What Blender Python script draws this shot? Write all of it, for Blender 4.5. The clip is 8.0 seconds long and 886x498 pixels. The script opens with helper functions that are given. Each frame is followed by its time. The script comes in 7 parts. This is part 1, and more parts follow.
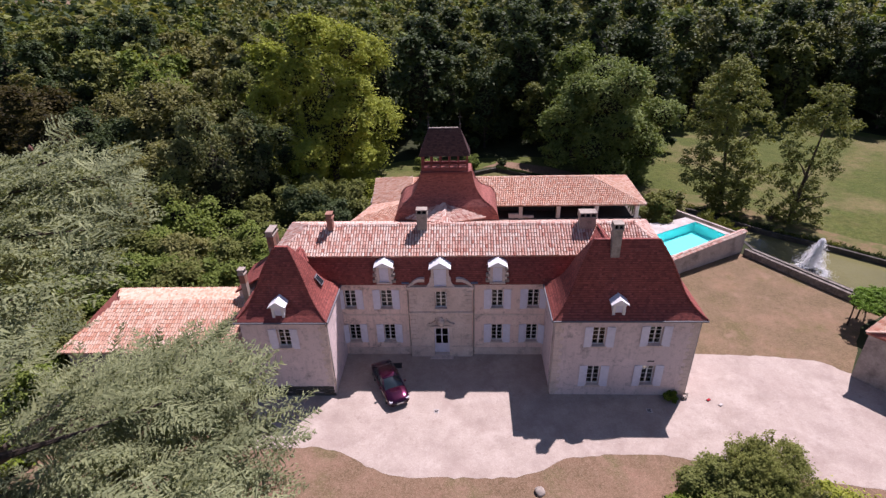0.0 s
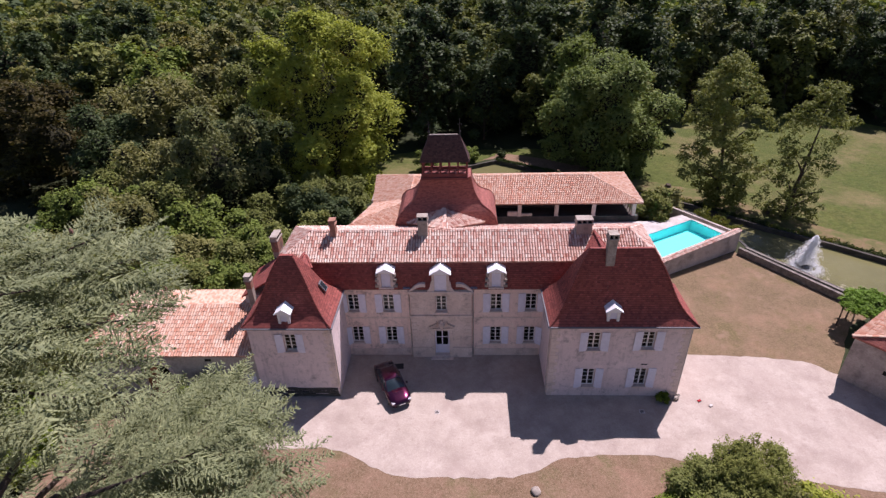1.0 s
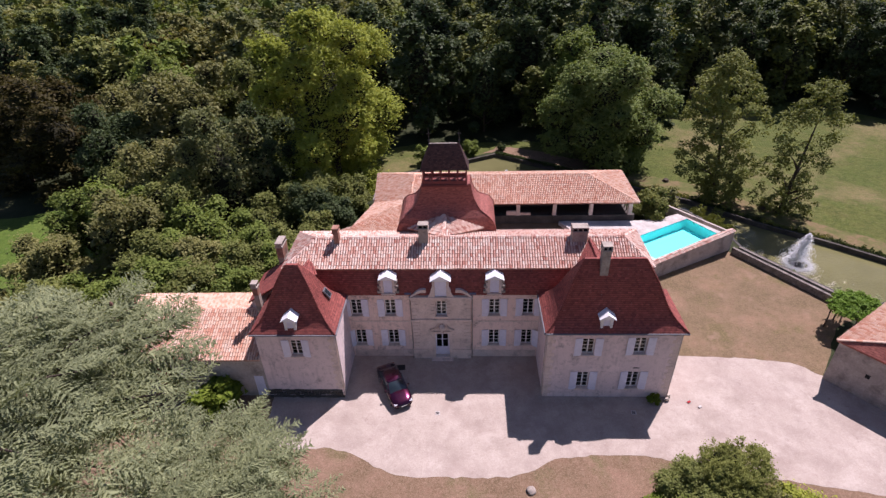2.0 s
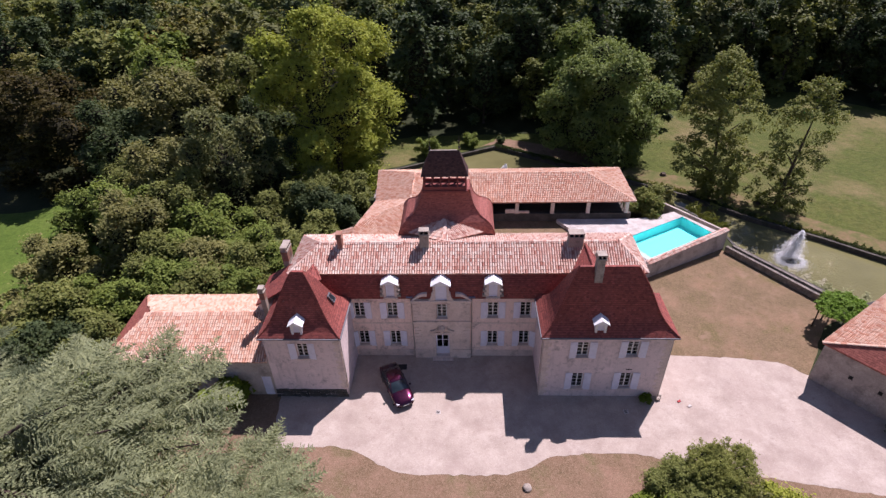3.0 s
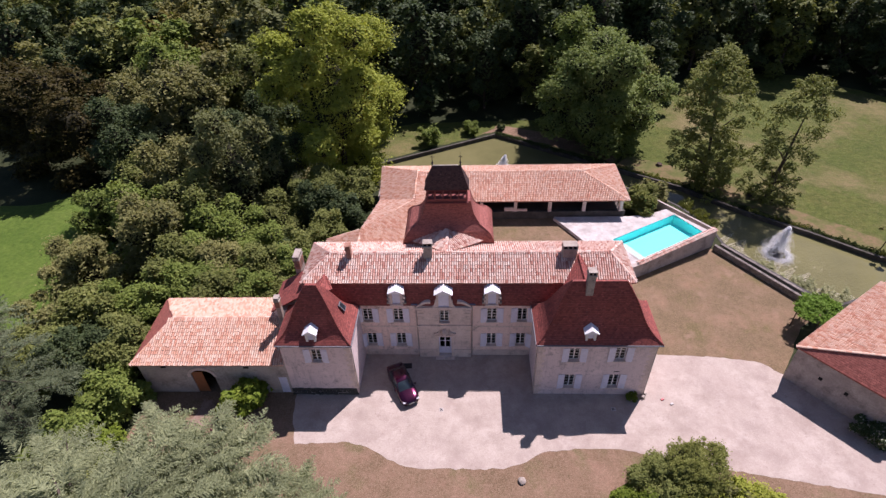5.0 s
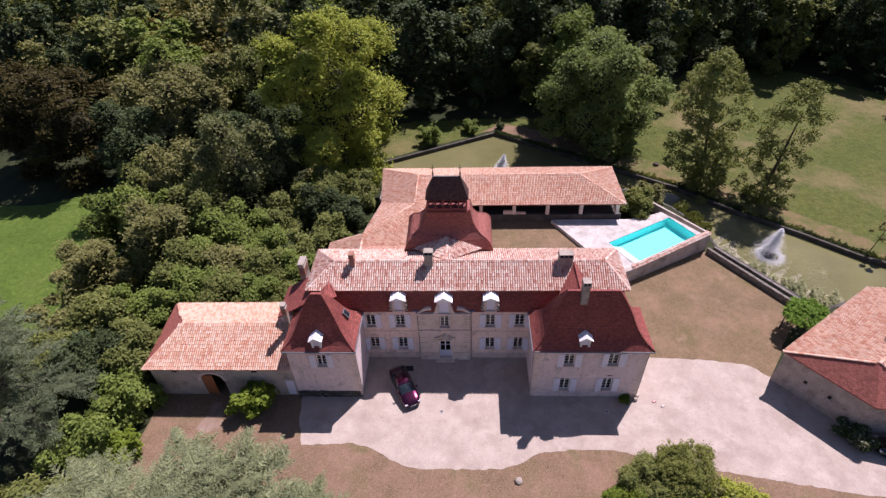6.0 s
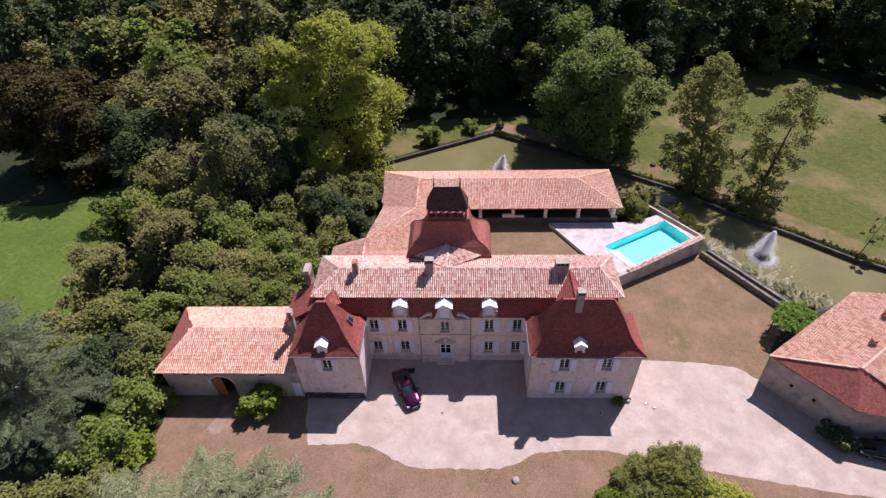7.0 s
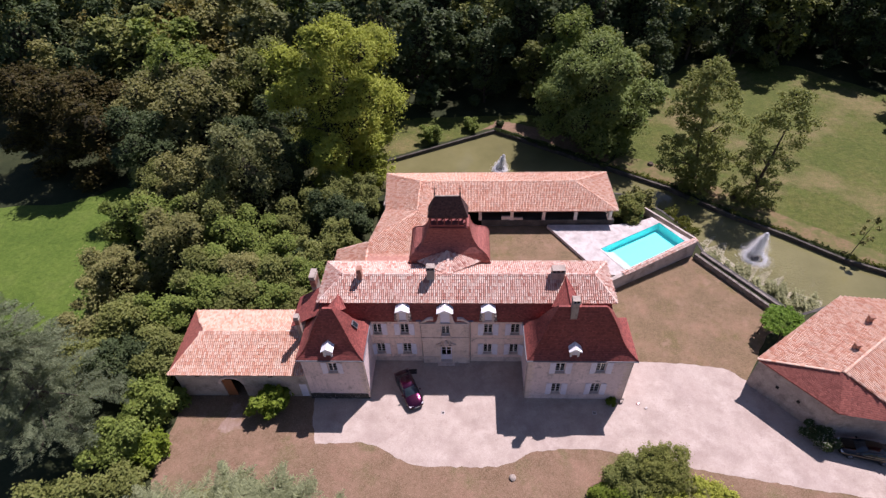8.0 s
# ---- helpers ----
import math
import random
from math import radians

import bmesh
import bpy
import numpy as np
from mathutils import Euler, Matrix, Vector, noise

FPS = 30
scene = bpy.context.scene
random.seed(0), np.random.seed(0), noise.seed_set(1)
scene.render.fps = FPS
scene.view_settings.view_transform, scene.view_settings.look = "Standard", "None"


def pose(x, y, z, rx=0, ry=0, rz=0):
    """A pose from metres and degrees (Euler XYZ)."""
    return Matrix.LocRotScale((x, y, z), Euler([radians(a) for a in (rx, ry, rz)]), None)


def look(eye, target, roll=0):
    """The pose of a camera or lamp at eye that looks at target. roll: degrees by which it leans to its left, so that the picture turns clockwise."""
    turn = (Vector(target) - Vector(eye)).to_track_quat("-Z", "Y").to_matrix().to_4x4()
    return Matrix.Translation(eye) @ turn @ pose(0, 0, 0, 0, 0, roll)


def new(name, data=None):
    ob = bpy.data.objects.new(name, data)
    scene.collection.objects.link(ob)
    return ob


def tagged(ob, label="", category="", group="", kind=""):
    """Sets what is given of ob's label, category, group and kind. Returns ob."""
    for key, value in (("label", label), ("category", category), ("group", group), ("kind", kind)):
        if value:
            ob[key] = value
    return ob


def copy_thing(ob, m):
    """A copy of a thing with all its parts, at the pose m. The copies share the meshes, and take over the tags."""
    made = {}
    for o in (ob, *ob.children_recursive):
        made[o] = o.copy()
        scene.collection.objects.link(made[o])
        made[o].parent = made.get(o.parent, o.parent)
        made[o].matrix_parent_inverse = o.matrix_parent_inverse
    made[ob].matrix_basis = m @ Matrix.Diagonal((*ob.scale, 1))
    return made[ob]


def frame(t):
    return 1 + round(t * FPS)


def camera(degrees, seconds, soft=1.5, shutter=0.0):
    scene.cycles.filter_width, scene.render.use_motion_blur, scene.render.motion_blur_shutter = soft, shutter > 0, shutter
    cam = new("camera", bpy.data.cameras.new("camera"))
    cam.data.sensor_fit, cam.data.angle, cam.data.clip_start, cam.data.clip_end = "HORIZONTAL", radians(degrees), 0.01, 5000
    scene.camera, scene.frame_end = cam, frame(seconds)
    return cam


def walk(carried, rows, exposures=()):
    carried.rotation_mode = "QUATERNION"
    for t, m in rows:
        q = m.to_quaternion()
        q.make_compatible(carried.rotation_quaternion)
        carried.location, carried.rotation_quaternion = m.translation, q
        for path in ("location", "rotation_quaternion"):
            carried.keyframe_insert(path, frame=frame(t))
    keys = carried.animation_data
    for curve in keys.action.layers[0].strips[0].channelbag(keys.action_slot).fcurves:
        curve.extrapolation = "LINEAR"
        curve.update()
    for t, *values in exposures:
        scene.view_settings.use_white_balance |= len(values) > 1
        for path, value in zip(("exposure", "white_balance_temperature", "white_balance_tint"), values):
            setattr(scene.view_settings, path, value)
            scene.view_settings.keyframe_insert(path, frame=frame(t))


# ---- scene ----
cam = camera(79.1, 8.0, soft=1.4)
PATH = [
    (0, (2.063, -35.659, 29.828), (1.978, -33.906, 28.869), -1.7),
    (0.5, (2.108, -35.701, 30.952), (2.021, -33.964, 29.964), -1.8),
    (1, (2.096, -35.698, 32.065), (2.011, -33.979, 31.047), -1.8),
    (1.5, (2.167, -35.748, 33.31), (2.08, -34.046, 32.263), -1.9),
    (3, (2.22, -35.826, 37.079), (2.134, -34.182, 35.944), -2.0),
    (3.5, (2.176, -35.889, 38.3), (2.091, -34.262, 37.138), -2.0),
    (4, (2.217, -35.941, 39.608), (2.13, -34.334, 38.421), -2.1),
    (4.5, (2.183, -35.897, 40.962), (2.095, -34.312, 39.746), -2.2),
    (6, (2.218, -35.931, 44.993), (2.131, -34.397, 43.713), -2.3),
    (6.5, (2.308, -35.969, 46.342), (2.219, -34.449, 45.046), -2.4),
    (7, (2.309, -36.051, 47.695), (2.22, -34.546, 46.381), -2.4),
    (7.5, (2.273, -36.011, 49.172), (2.185, -34.524, 47.837), -2.4),
    (8, (2.381, -36.065, 50.648), (2.29, -34.596, 49.295), -2.5),
]
walk(cam, [(t, look(eye, target, roll)) for t, eye, target, roll in PATH], [(0.0, 0.38, 6120, 33), (8.0, 0.38, 6120, 33)])

# ---- daylight ----
SUN_TO = Vector((2.8, 3.80, 7.35)).normalized()
SUN_EL = math.asin(SUN_TO.z)
SUN_AZ = math.atan2(SUN_TO.x, SUN_TO.y)
world = bpy.data.worlds.new("sky")
scene.world = world
world.use_nodes = True
wt = world.node_tree
sky = wt.nodes.new("ShaderNodeTexSky")
sky.sky_type = "NISHITA"
sky.sun_disc = False
sky.sun_elevation = SUN_EL
sky.sun_rotation = SUN_AZ
sky.air_density = 1.0
sky.dust_density = 0.4
wt.nodes["Background"].inputs["Strength"].default_value = 0.06
wt.links.new(sky.outputs[0], wt.nodes["Background"].inputs["Color"])
sun = new("sun", bpy.data.lights.new("sun", "SUN"))
sun.data.energy = 5.0
sun.data.angle = radians(0.53)
sun.data.color = (1.0, 0.95, 0.88)
sun.matrix_world = look(SUN_TO * 200, (0, 0, 0))

# ---- materials ----
MATS = {}


def ramp(nt, fac, stops):
    r = nt.nodes.new("ShaderNodeValToRGB")
    e = r.color_ramp.elements
    while len(e) < len(stops):
        e.new(0.5)
    for el, (p, c) in zip(e, stops):
        el.position = p
        el.color = (*c, 1)
    nt.links.new(fac, r.inputs[0])
    return r.outputs[0]


def noise_at(nt, scale, detail=4, rough=0.6, stretch=(1, 1, 1), world_space=True):
    co = nt.nodes.new("ShaderNodeNewGeometry" if world_space else "ShaderNodeTexCoord")
    mp = nt.nodes.new("ShaderNodeMapping")
    mp.inputs["Scale"].default_value = stretch
    nt.links.new(co.outputs["Position" if world_space else "Object"], mp.inputs[0])
    n = nt.nodes.new("ShaderNodeTexNoise")
    n.inputs["Scale"].default_value = scale
    n.inputs["Detail"].default_value = detail
    n.inputs["Roughness"].default_value = rough
    nt.links.new(mp.outputs[0], n.inputs["Vector"])
    return n.outputs["Fac"]


def mixed(nt, fac, a, b, mode="MIX"):
    m = nt.nodes.new("ShaderNodeMix")
    m.data_type = "RGBA"
    m.blend_type = mode
    for sock, v in ((m.inputs[0], fac), (m.inputs[6], a), (m.inputs[7], b)):
        if isinstance(v, bpy.types.NodeSocket):
            nt.links.new(v, sock)
        elif isinstance(v, tuple):
            sock.default_value = (*v, 1)
        else:
            sock.default_value = v
    return m.outputs[2]


def span(nt, val, lo, hi, a=0.0, b=1.0):
    m = nt.nodes.new("ShaderNodeMapRange")
    m.inputs[1].default_value, m.inputs[2].default_value = lo, hi
    m.inputs[3].default_value, m.inputs[4].default_value = a, b
    nt.links.new(val, m.inputs[0])
    return m.outputs[0]


def surface(name, rough=0.8, metal=0.0, spec=0.3):
    m = bpy.data.materials.new(name)
    m.use_nodes = True
    b = m.node_tree.nodes["Principled BSDF"]
    b.inputs["Roughness"].default_value = rough
    b.inputs["Metallic"].default_value = metal
    b.inputs["Specular IOR Level"].default_value = spec
    MATS[name] = m
    return m, m.node_tree, b


def bump(nt, b, height, strength=0.4, dist=0.03):
    n = nt.nodes.new("ShaderNodeBump")
    n.inputs["Strength"].default_value = strength
    n.inputs["Distance"].default_value = dist
    nt.links.new(height, n.inputs["Height"])
    nt.links.new(n.outputs[0], b.inputs["Normal"])


def plain(name, col, rough=0.6, metal=0.0, spec=0.4, vary=0.12, scale=3.0):
    """A painted or plain surface with slight mottling at two scales."""
    m, nt, b = surface(name, rough, metal, spec)
    lo = tuple(c * (1 - vary) for c in col)
    hi = tuple(min(1, c * (1 + vary)) for c in col)
    c1 = ramp(nt, noise_at(nt, scale), [(0.3, lo), (0.7, hi)])
    c2 = mixed(nt, span(nt, noise_at(nt, scale * 9, 3), 0.45, 0.7, 0, vary), c1, tuple(c * 0.6 for c in col))
    nt.links.new(c2, b.inputs["Base Color"])
    return m


def mottled(name, stops, scale, fine, rough=0.9, dirt=None, dirt_scale=0.4, bump_s=0.3, bump_d=0.04, spec=0.2, dirt_lo=0.52, dirt_hi=0.68, grain=0.45):
    """Ground and wall surfaces: a ramp over broad noise, darkened by fine grain, with stains."""
    m, nt, b = surface(name, rough, 0, spec)
    c = ramp(nt, noise_at(nt, scale, 6, 0.65), stops)
    g = noise_at(nt, fine, 5, 0.7)
    c = mixed(nt, span(nt, g, 0.35, 0.7, 0.0, grain), c, tuple(v * 0.62 for v in stops[0][1]))
    if dirt:
        c = mixed(nt, span(nt, noise_at(nt, dirt_scale, 7, 0.7), dirt_lo, dirt_hi, 0.0, 0.75), c, dirt)
    nt.links.new(c, b.inputs["Base Color"])
    bump(nt, b, g, bump_s, bump_d)
    return m


mottled("gravel", [(0.3, (0.385, 0.316, 0.26)), (0.5, (0.465, 0.388, 0.324)), (0.72, (0.52, 0.442, 0.376))], 0.5, 7.0, dirt=(0.29, 0.225, 0.19), dirt_scale=0.35, dirt_lo=0.48, dirt_hi=0.72, bump_s=0.35, grain=0.35)
mottled("dry_grass", [(0.3, (0.14, 0.095, 0.05)), (0.5, (0.215, 0.138, 0.084)), (0.7, (0.29, 0.18, 0.12))], 0.28, 7.0, dirt=(0.115, 0.125, 0.04), dirt_scale=0.16)
mottled("lawn_dry", [(0.3, (0.172, 0.124, 0.066)), (0.5, (0.228, 0.156, 0.092)), (0.7, (0.285, 0.19, 0.122))], 0.3, 2.4, dirt=(0.115, 0.105, 0.032), dirt_scale=0.2, grain=0.8)
mottled("meadow", [(0.3, (0.072, 0.098, 0.016)), (0.5, (0.103, 0.122, 0.024)), (0.72, (0.14, 0.132, 0.036))], 0.16, 1.6, dirt=(0.24, 0.18, 0.09), dirt_scale=0.07, dirt_lo=0.52, dirt_hi=0.70, bump_s=0.8, bump_d=0.25, grain=0.9)
mottled("meadow_green", [(0.3, (0.07, 0.125, 0.016)), (0.55, (0.105, 0.165, 0.024)), (0.75, (0.13, 0.175, 0.036))], 0.2, 1.5, bump_s=0.8, bump_d=0.2, grain=0.8)
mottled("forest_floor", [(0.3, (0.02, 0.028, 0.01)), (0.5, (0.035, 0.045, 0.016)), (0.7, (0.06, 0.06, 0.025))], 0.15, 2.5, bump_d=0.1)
mottled("worn_path", [(0.3, (0.25, 0.17, 0.125)), (0.5, (0.31, 0.22, 0.17)), (0.7, (0.38, 0.29, 0.23))], 1.2, 6.0, dirt=(0.21, 0.138, 0.084), dirt_scale=0.9, dirt_lo=0.45, dirt_hi=0.6)
mottled("terrace_stone", [(0.3, (0.49, 0.45, 0.415)), (0.5, (0.63, 0.58, 0.54)), (0.7, (0.71, 0.66, 0.615))], 0.6, 8.0, dirt=(0.34, 0.30, 0.27), dirt_scale=0.9, dirt_lo=0.46, dirt_hi=0.66, grain=0.6)
mottled("stone_trim", [(0.3, (0.66, 0.53, 0.45)), (0.5, (0.78, 0.64, 0.555)), (0.7, (0.85, 0.72, 0.64))], 0.8, 9.0, dirt=(0.26, 0.215, 0.18), dirt_scale=1.3, dirt_lo=0.53, dirt_hi=0.74)
mottled("barn_wall", [(0.3, (0.30, 0.255, 0.225)), (0.5, (0.40, 0.345, 0.31)), (0.7, (0.50, 0.44, 0.39))], 0.9, 7.0, dirt=(0.16, 0.14, 0.125), dirt_scale=0.7, bump_s=0.6)
mottled("rubble", [(0.35, (0.14, 0.125, 0.11)), (0.5, (0.24, 0.21, 0.18)), (0.66, (0.36, 0.32, 0.27))], 2.2, 9.0, dirt=(0.07, 0.07, 0.055), dirt_scale=0.9, bump_s=0.8, bump_d=0.08)
mottled("old_wall", [(0.3, (0.42, 0.36, 0.31)), (0.5, (0.53, 0.46, 0.40)), (0.7, (0.62, 0.55, 0.48))], 0.7, 6.0, dirt=(0.19, 0.17, 0.145), dirt_scale=0.6, bump_s=0.5)
mottled("chimney_stone", [(0.3, (0.30, 0.25, 0.21)), (0.5, (0.42, 0.36, 0.30)), (0.7, (0.50, 0.44, 0.37))], 1.2, 8.0, dirt=(0.13, 0.115, 0.10), dirt_scale=1.1)
mottled("chimney_brick", [(0.3, (0.30, 0.15, 0.10)), (0.5, (0.40, 0.21, 0.15)), (0.7, (0.48, 0.30, 0.23))], 1.6, 8.0, dirt=(0.12, 0.09, 0.08), dirt_scale=1.3)
mottled("bank_turf", [(0.34, (0.10, 0.115, 0.03)), (0.48, (0.15, 0.135, 0.05)), (0.58, (0.215, 0.145, 0.078)), (0.68, (0.13, 0.125, 0.04))], 0.35, 2.6, dirt=(0.07, 0.085, 0.02), dirt_scale=0.5, bump_s=0.6)
mottled("bank_stone", [(0.3, (0.06, 0.054, 0.048)), (0.5, (0.10, 0.09, 0.078)), (0.7, (0.145, 0.13, 0.11))], 0.8, 5.0, dirt=(0.05, 0.055, 0.03), dirt_scale=0.5, bump_s=0.6)
mottled("dark_stone", [(0.3, (0.055, 0.052, 0.047)), (0.5, (0.09, 0.085, 0.075)), (0.7, (0.14, 0.13, 0.115))], 0.8, 5.0, bump_s=0.6)
# near-black: the shade deep inside the crowns, put into the colour
mottled("core_shade", [(0.3, (0.022, 0.022, 0.012)), (0.6, (0.035, 0.034, 0.018)), (0.8, (0.05, 0.045, 0.025))], 2.0, 12.0, bump_s=0.8, bump_d=0.05)
mottled("bark", [(0.3, (0.06, 0.045, 0.035)), (0.6, (0.12, 0.09, 0.07)), (0.8, (0.16, 0.13, 0.10))], 2.0, 12.0, bump_s=0.8, bump_d=0.05)


def blotch(name, layers):
    """More patches on a ground: noise size, lower and upper limit, strength and colour of each."""
    nt = MATS[name].node_tree
    b = nt.nodes["Principled BSDF"]
    c = b.inputs["Base Color"].links[0].from_socket
    for size, lo, hi, amount, col in layers:
        c = mixed(nt, span(nt, noise_at(nt, size, 8, 0.72), lo, hi, 0, amount), c, col)
    nt.links.new(c, b.inputs["Base Color"])


blotch("gravel", [(0.16, 0.48, 0.62, 0.45, (0.36, 0.28, 0.235)), (0.45, 0.52, 0.68, 0.45, (0.31, 0.24, 0.20)), (0.3, 0.54, 0.66, 0.5, (0.56, 0.485, 0.415)), (1.8, 0.56, 0.70, 0.35, (0.27, 0.205, 0.17))])
blotch("dry_grass", [(0.6, 0.52, 0.68, 0.5, (0.31, 0.19, 0.135)), (1.3, 0.52, 0.68, 0.55, (0.12, 0.09, 0.045)), (0.25, 0.55, 0.65, 0.5, (0.26, 0.145, 0.10)), (3.2, 0.5, 0.66, 0.5, (0.33, 0.225, 0.155)), (5.5, 0.52, 0.66, 0.55, (0.09, 0.07, 0.035)), (0.33, 0.58, 0.68, 0.5, (0.10, 0.11, 0.035))])
blotch("lawn_dry", [(0.3, 0.5, 0.64, 0.5, (0.28, 0.165, 0.105)), (4.0, 0.5, 0.66, 0.45, (0.10, 0.08, 0.035)), (0.7, 0.53, 0.7, 0.45, (0.27, 0.18, 0.105)), (1.6, 0.54, 0.7, 0.45, (0.11, 0.095, 0.035))])
blotch("gravel", [(5.0, 0.60, 0.70, 0.45, (0.22, 0.165, 0.135)), (9.0, 0.52, 0.66, 0.3, (0.60, 0.52, 0.445)), (0.9, 0.60, 0.72, 0.4, (0.26, 0.20, 0.165))])
blotch("dry_grass", [(9.0, 0.5, 0.62, 0.55, (0.36, 0.25, 0.17)), (14.0, 0.52, 0.64, 0.5, (0.085, 0.065, 0.035))])
blotch("lawn_dry", [(7.0, 0.5, 0.64, 0.5, (0.33, 0.235, 0.14)), (11.0, 0.52, 0.64, 0.55, (0.08, 0.07, 0.03)), (0.5, 0.56, 0.66, 0.45, (0.31, 0.20, 0.14))])
blotch("meadow", [(3.0, 0.52, 0.66, 0.5, (0.055, 0.09, 0.016)), (5.0, 0.54, 0.66, 0.4, (0.2, 0.2, 0.07)), (0.5, 0.53, 0.7, 0.4, (0.08, 0.12, 0.02)), (1.2, 0.55, 0.72, 0.4, (0.20, 0.17, 0.07))])
blotch("meadow_green", [(0.5, 0.5, 0.7, 0.4, (0.075, 0.13, 0.015)), (1.2, 0.53, 0.72, 0.45, (0.15, 0.20, 0.035))])


def wall_render(name, warm, cool, stain):
    """Old lime render on limestone: broad tone changes, rain streaks that run down, worn patches."""
    m, nt, b = surface(name, 0.92, 0, 0.15)
    c = ramp(nt, noise_at(nt, 0.35, 6, 0.65), [(0.35, cool), (0.65, warm)])
    fine = noise_at(nt, 7.0, 5, 0.7)
    c = mixed(nt, span(nt, fine, 0.4, 0.75, 0, 0.3), c, tuple(v * 0.66 for v in cool))
    streak = noise_at(nt, 1.0, 6, 0.7, (2.6, 2.6, 0.35))
    c = mixed(nt, span(nt, streak, 0.52, 0.78, 0, 0.45), c, stain)
    c = mixed(nt, span(nt, noise_at(nt, 0.7, 10, 0.8), 0.55, 0.65, 0, 0.7), c, stain)
    c = mixed(nt, span(nt, noise_at(nt, 2.6, 8, 0.75), 0.53, 0.66, 0, 0.55), c, tuple(v * 1.3 for v in stain))
    patch = noise_at(nt, 0.55, 5, 0.6)
    c = mixed(nt, span(nt, patch, 0.60, 0.66, 0, 0.35), c, tuple(min(1, v * 1.22) for v in warm))
    nt.links.new(c, b.inputs["Base Color"])
    bump(nt, b, fine, 0.35, 0.03)
    return m


wall_render("wall_main", (0.91, 0.70, 0.60), (0.85, 0.67, 0.59), (0.20, 0.165, 0.145))
wall_render("wall_pavilion", (0.82, 0.675, 0.645), (0.73, 0.605, 0.58), (0.28, 0.235, 0.22))


def canal_tiles(name, cols):
    m, nt, b = surface(name, 0.88, 0, 0.2)
    geo = nt.nodes.new("ShaderNodeNewGeometry")
    c = ramp(nt, geo.outputs["Random Per Island"], [(i / (len(cols) - 1), k) for i, k in enumerate(cols)])
    g = noise_at(nt, 9.0, 4, 0.7)
    c = mixed(nt, span(nt, g, 0.4, 0.75, 0, 0.35), c, (0.30, 0.17, 0.12))
    c = mixed(nt, span(nt, noise_at(nt, 0.7, 6, 0.7), 0.54, 0.75, 0, 0.4), c, (0.28, 0.20, 0.16))
    nt.links.new(c, b.inputs["Base Color"])
    bump(nt, b, g, 0.3, 0.02)
    return m


canal_tiles("canal_tile", [(0.46, 0.20, 0.15), (0.68, 0.42, 0.33), (0.76, 0.56, 0.46), (0.80, 0.66, 0.56), (0.62, 0.33, 0.25), (0.82, 0.71, 0.61), (0.74, 0.53, 0.43), (0.66, 0.42, 0.34)])
canal_tiles("canal_tile_new", [(0.60, 0.32, 0.21), (0.72, 0.47, 0.34), (0.76, 0.56, 0.43), (0.74, 0.51, 0.38), (0.60, 0.29, 0.19), (0.79, 0.63, 0.50)])


mottled("tile_bed", [(0.3, (0.36, 0.17, 0.125)), (0.5, (0.46, 0.24, 0.18)), (0.7, (0.54, 0.31, 0.24))], 1.5, 9.0)


def flat_tiles(name, base, dark, course=0.15):
    """Small plain tiles in level courses, read from the height."""
    m, nt, b = surface(name, 0.75, 0, 0.25)
    geo = nt.nodes.new("ShaderNodeNewGeometry")
    sep = nt.nodes.new("ShaderNodeSeparateXYZ")
    nt.links.new(geo.outputs["Position"], sep.inputs[0])

    def calc(op, a, v):
        n = nt.nodes.new("ShaderNodeMath")
        n.operation = op
        for sck, w in zip(n.inputs, (a, v)):
            if isinstance(w, bpy.types.NodeSocket):
                nt.links.new(w, sck)
            elif w is not None:
                sck.default_value = w
        return n.outputs[0]
    row = calc("DIVIDE", sep.outputs[2], course)
    saw = calc("FRACT", row, None)
    step = calc("FLOOR", row, None)
    comb = nt.nodes.new("ShaderNodeCombineXYZ")
    along = calc("ADD", calc("MULTIPLY", sep.outputs[0], 5.0), calc("MULTIPLY", step, 0.5))
    nt.links.new(calc("FLOOR", along, None), comb.inputs[0])
    nt.links.new(step, comb.inputs[2])
    nt.links.new(calc("FLOOR", calc("MULTIPLY", sep.outputs[1], 5.0), None), comb.inputs[1])
    wn = nt.nodes.new("ShaderNodeTexWhiteNoise")
    nt.links.new(comb.outputs[0], wn.inputs["Vector"])
    c = ramp(nt, wn.outputs["Value"], [(0.0, dark), (0.4, base), (0.85, tuple(v * 1.12 for v in base)), (1.0, tuple(v * 1.35 for v in base))])
    c = mixed(nt, span(nt, saw, 0.0, 0.25, 0.75, 0.0), c, tuple(v * 0.3 for v in dark))
    c = mixed(nt, span(nt, noise_at(nt, 0.6, 6, 0.7), 0.5, 0.75, 0, 0.5), c, tuple(v * 0.75 for v in dark))
    c = mixed(nt, span(nt, noise_at(nt, 5.0, 5, 0.75), 0.60, 0.72, 0, 0.55), c, (0.33, 0.25, 0.21))
    nt.links.new(c, b.inputs["Base Color"])
    bump(nt, b, saw, 0.7, 0.035)
    return m


flat_tiles("flat_tile", (0.27, 0.076, 0.06), (0.19, 0.052, 0.046))
flat_tiles("dome_tile", (0.34, 0.12, 0.095), (0.25, 0.085, 0.07), 0.09)
flat_tiles("cupola_tile", (0.085, 0.046, 0.042), (0.05, 0.03, 0.03), 0.12)
flat_tiles("barn_tile", (0.34, 0.115, 0.085), (0.26, 0.085, 0.065), 0.11)

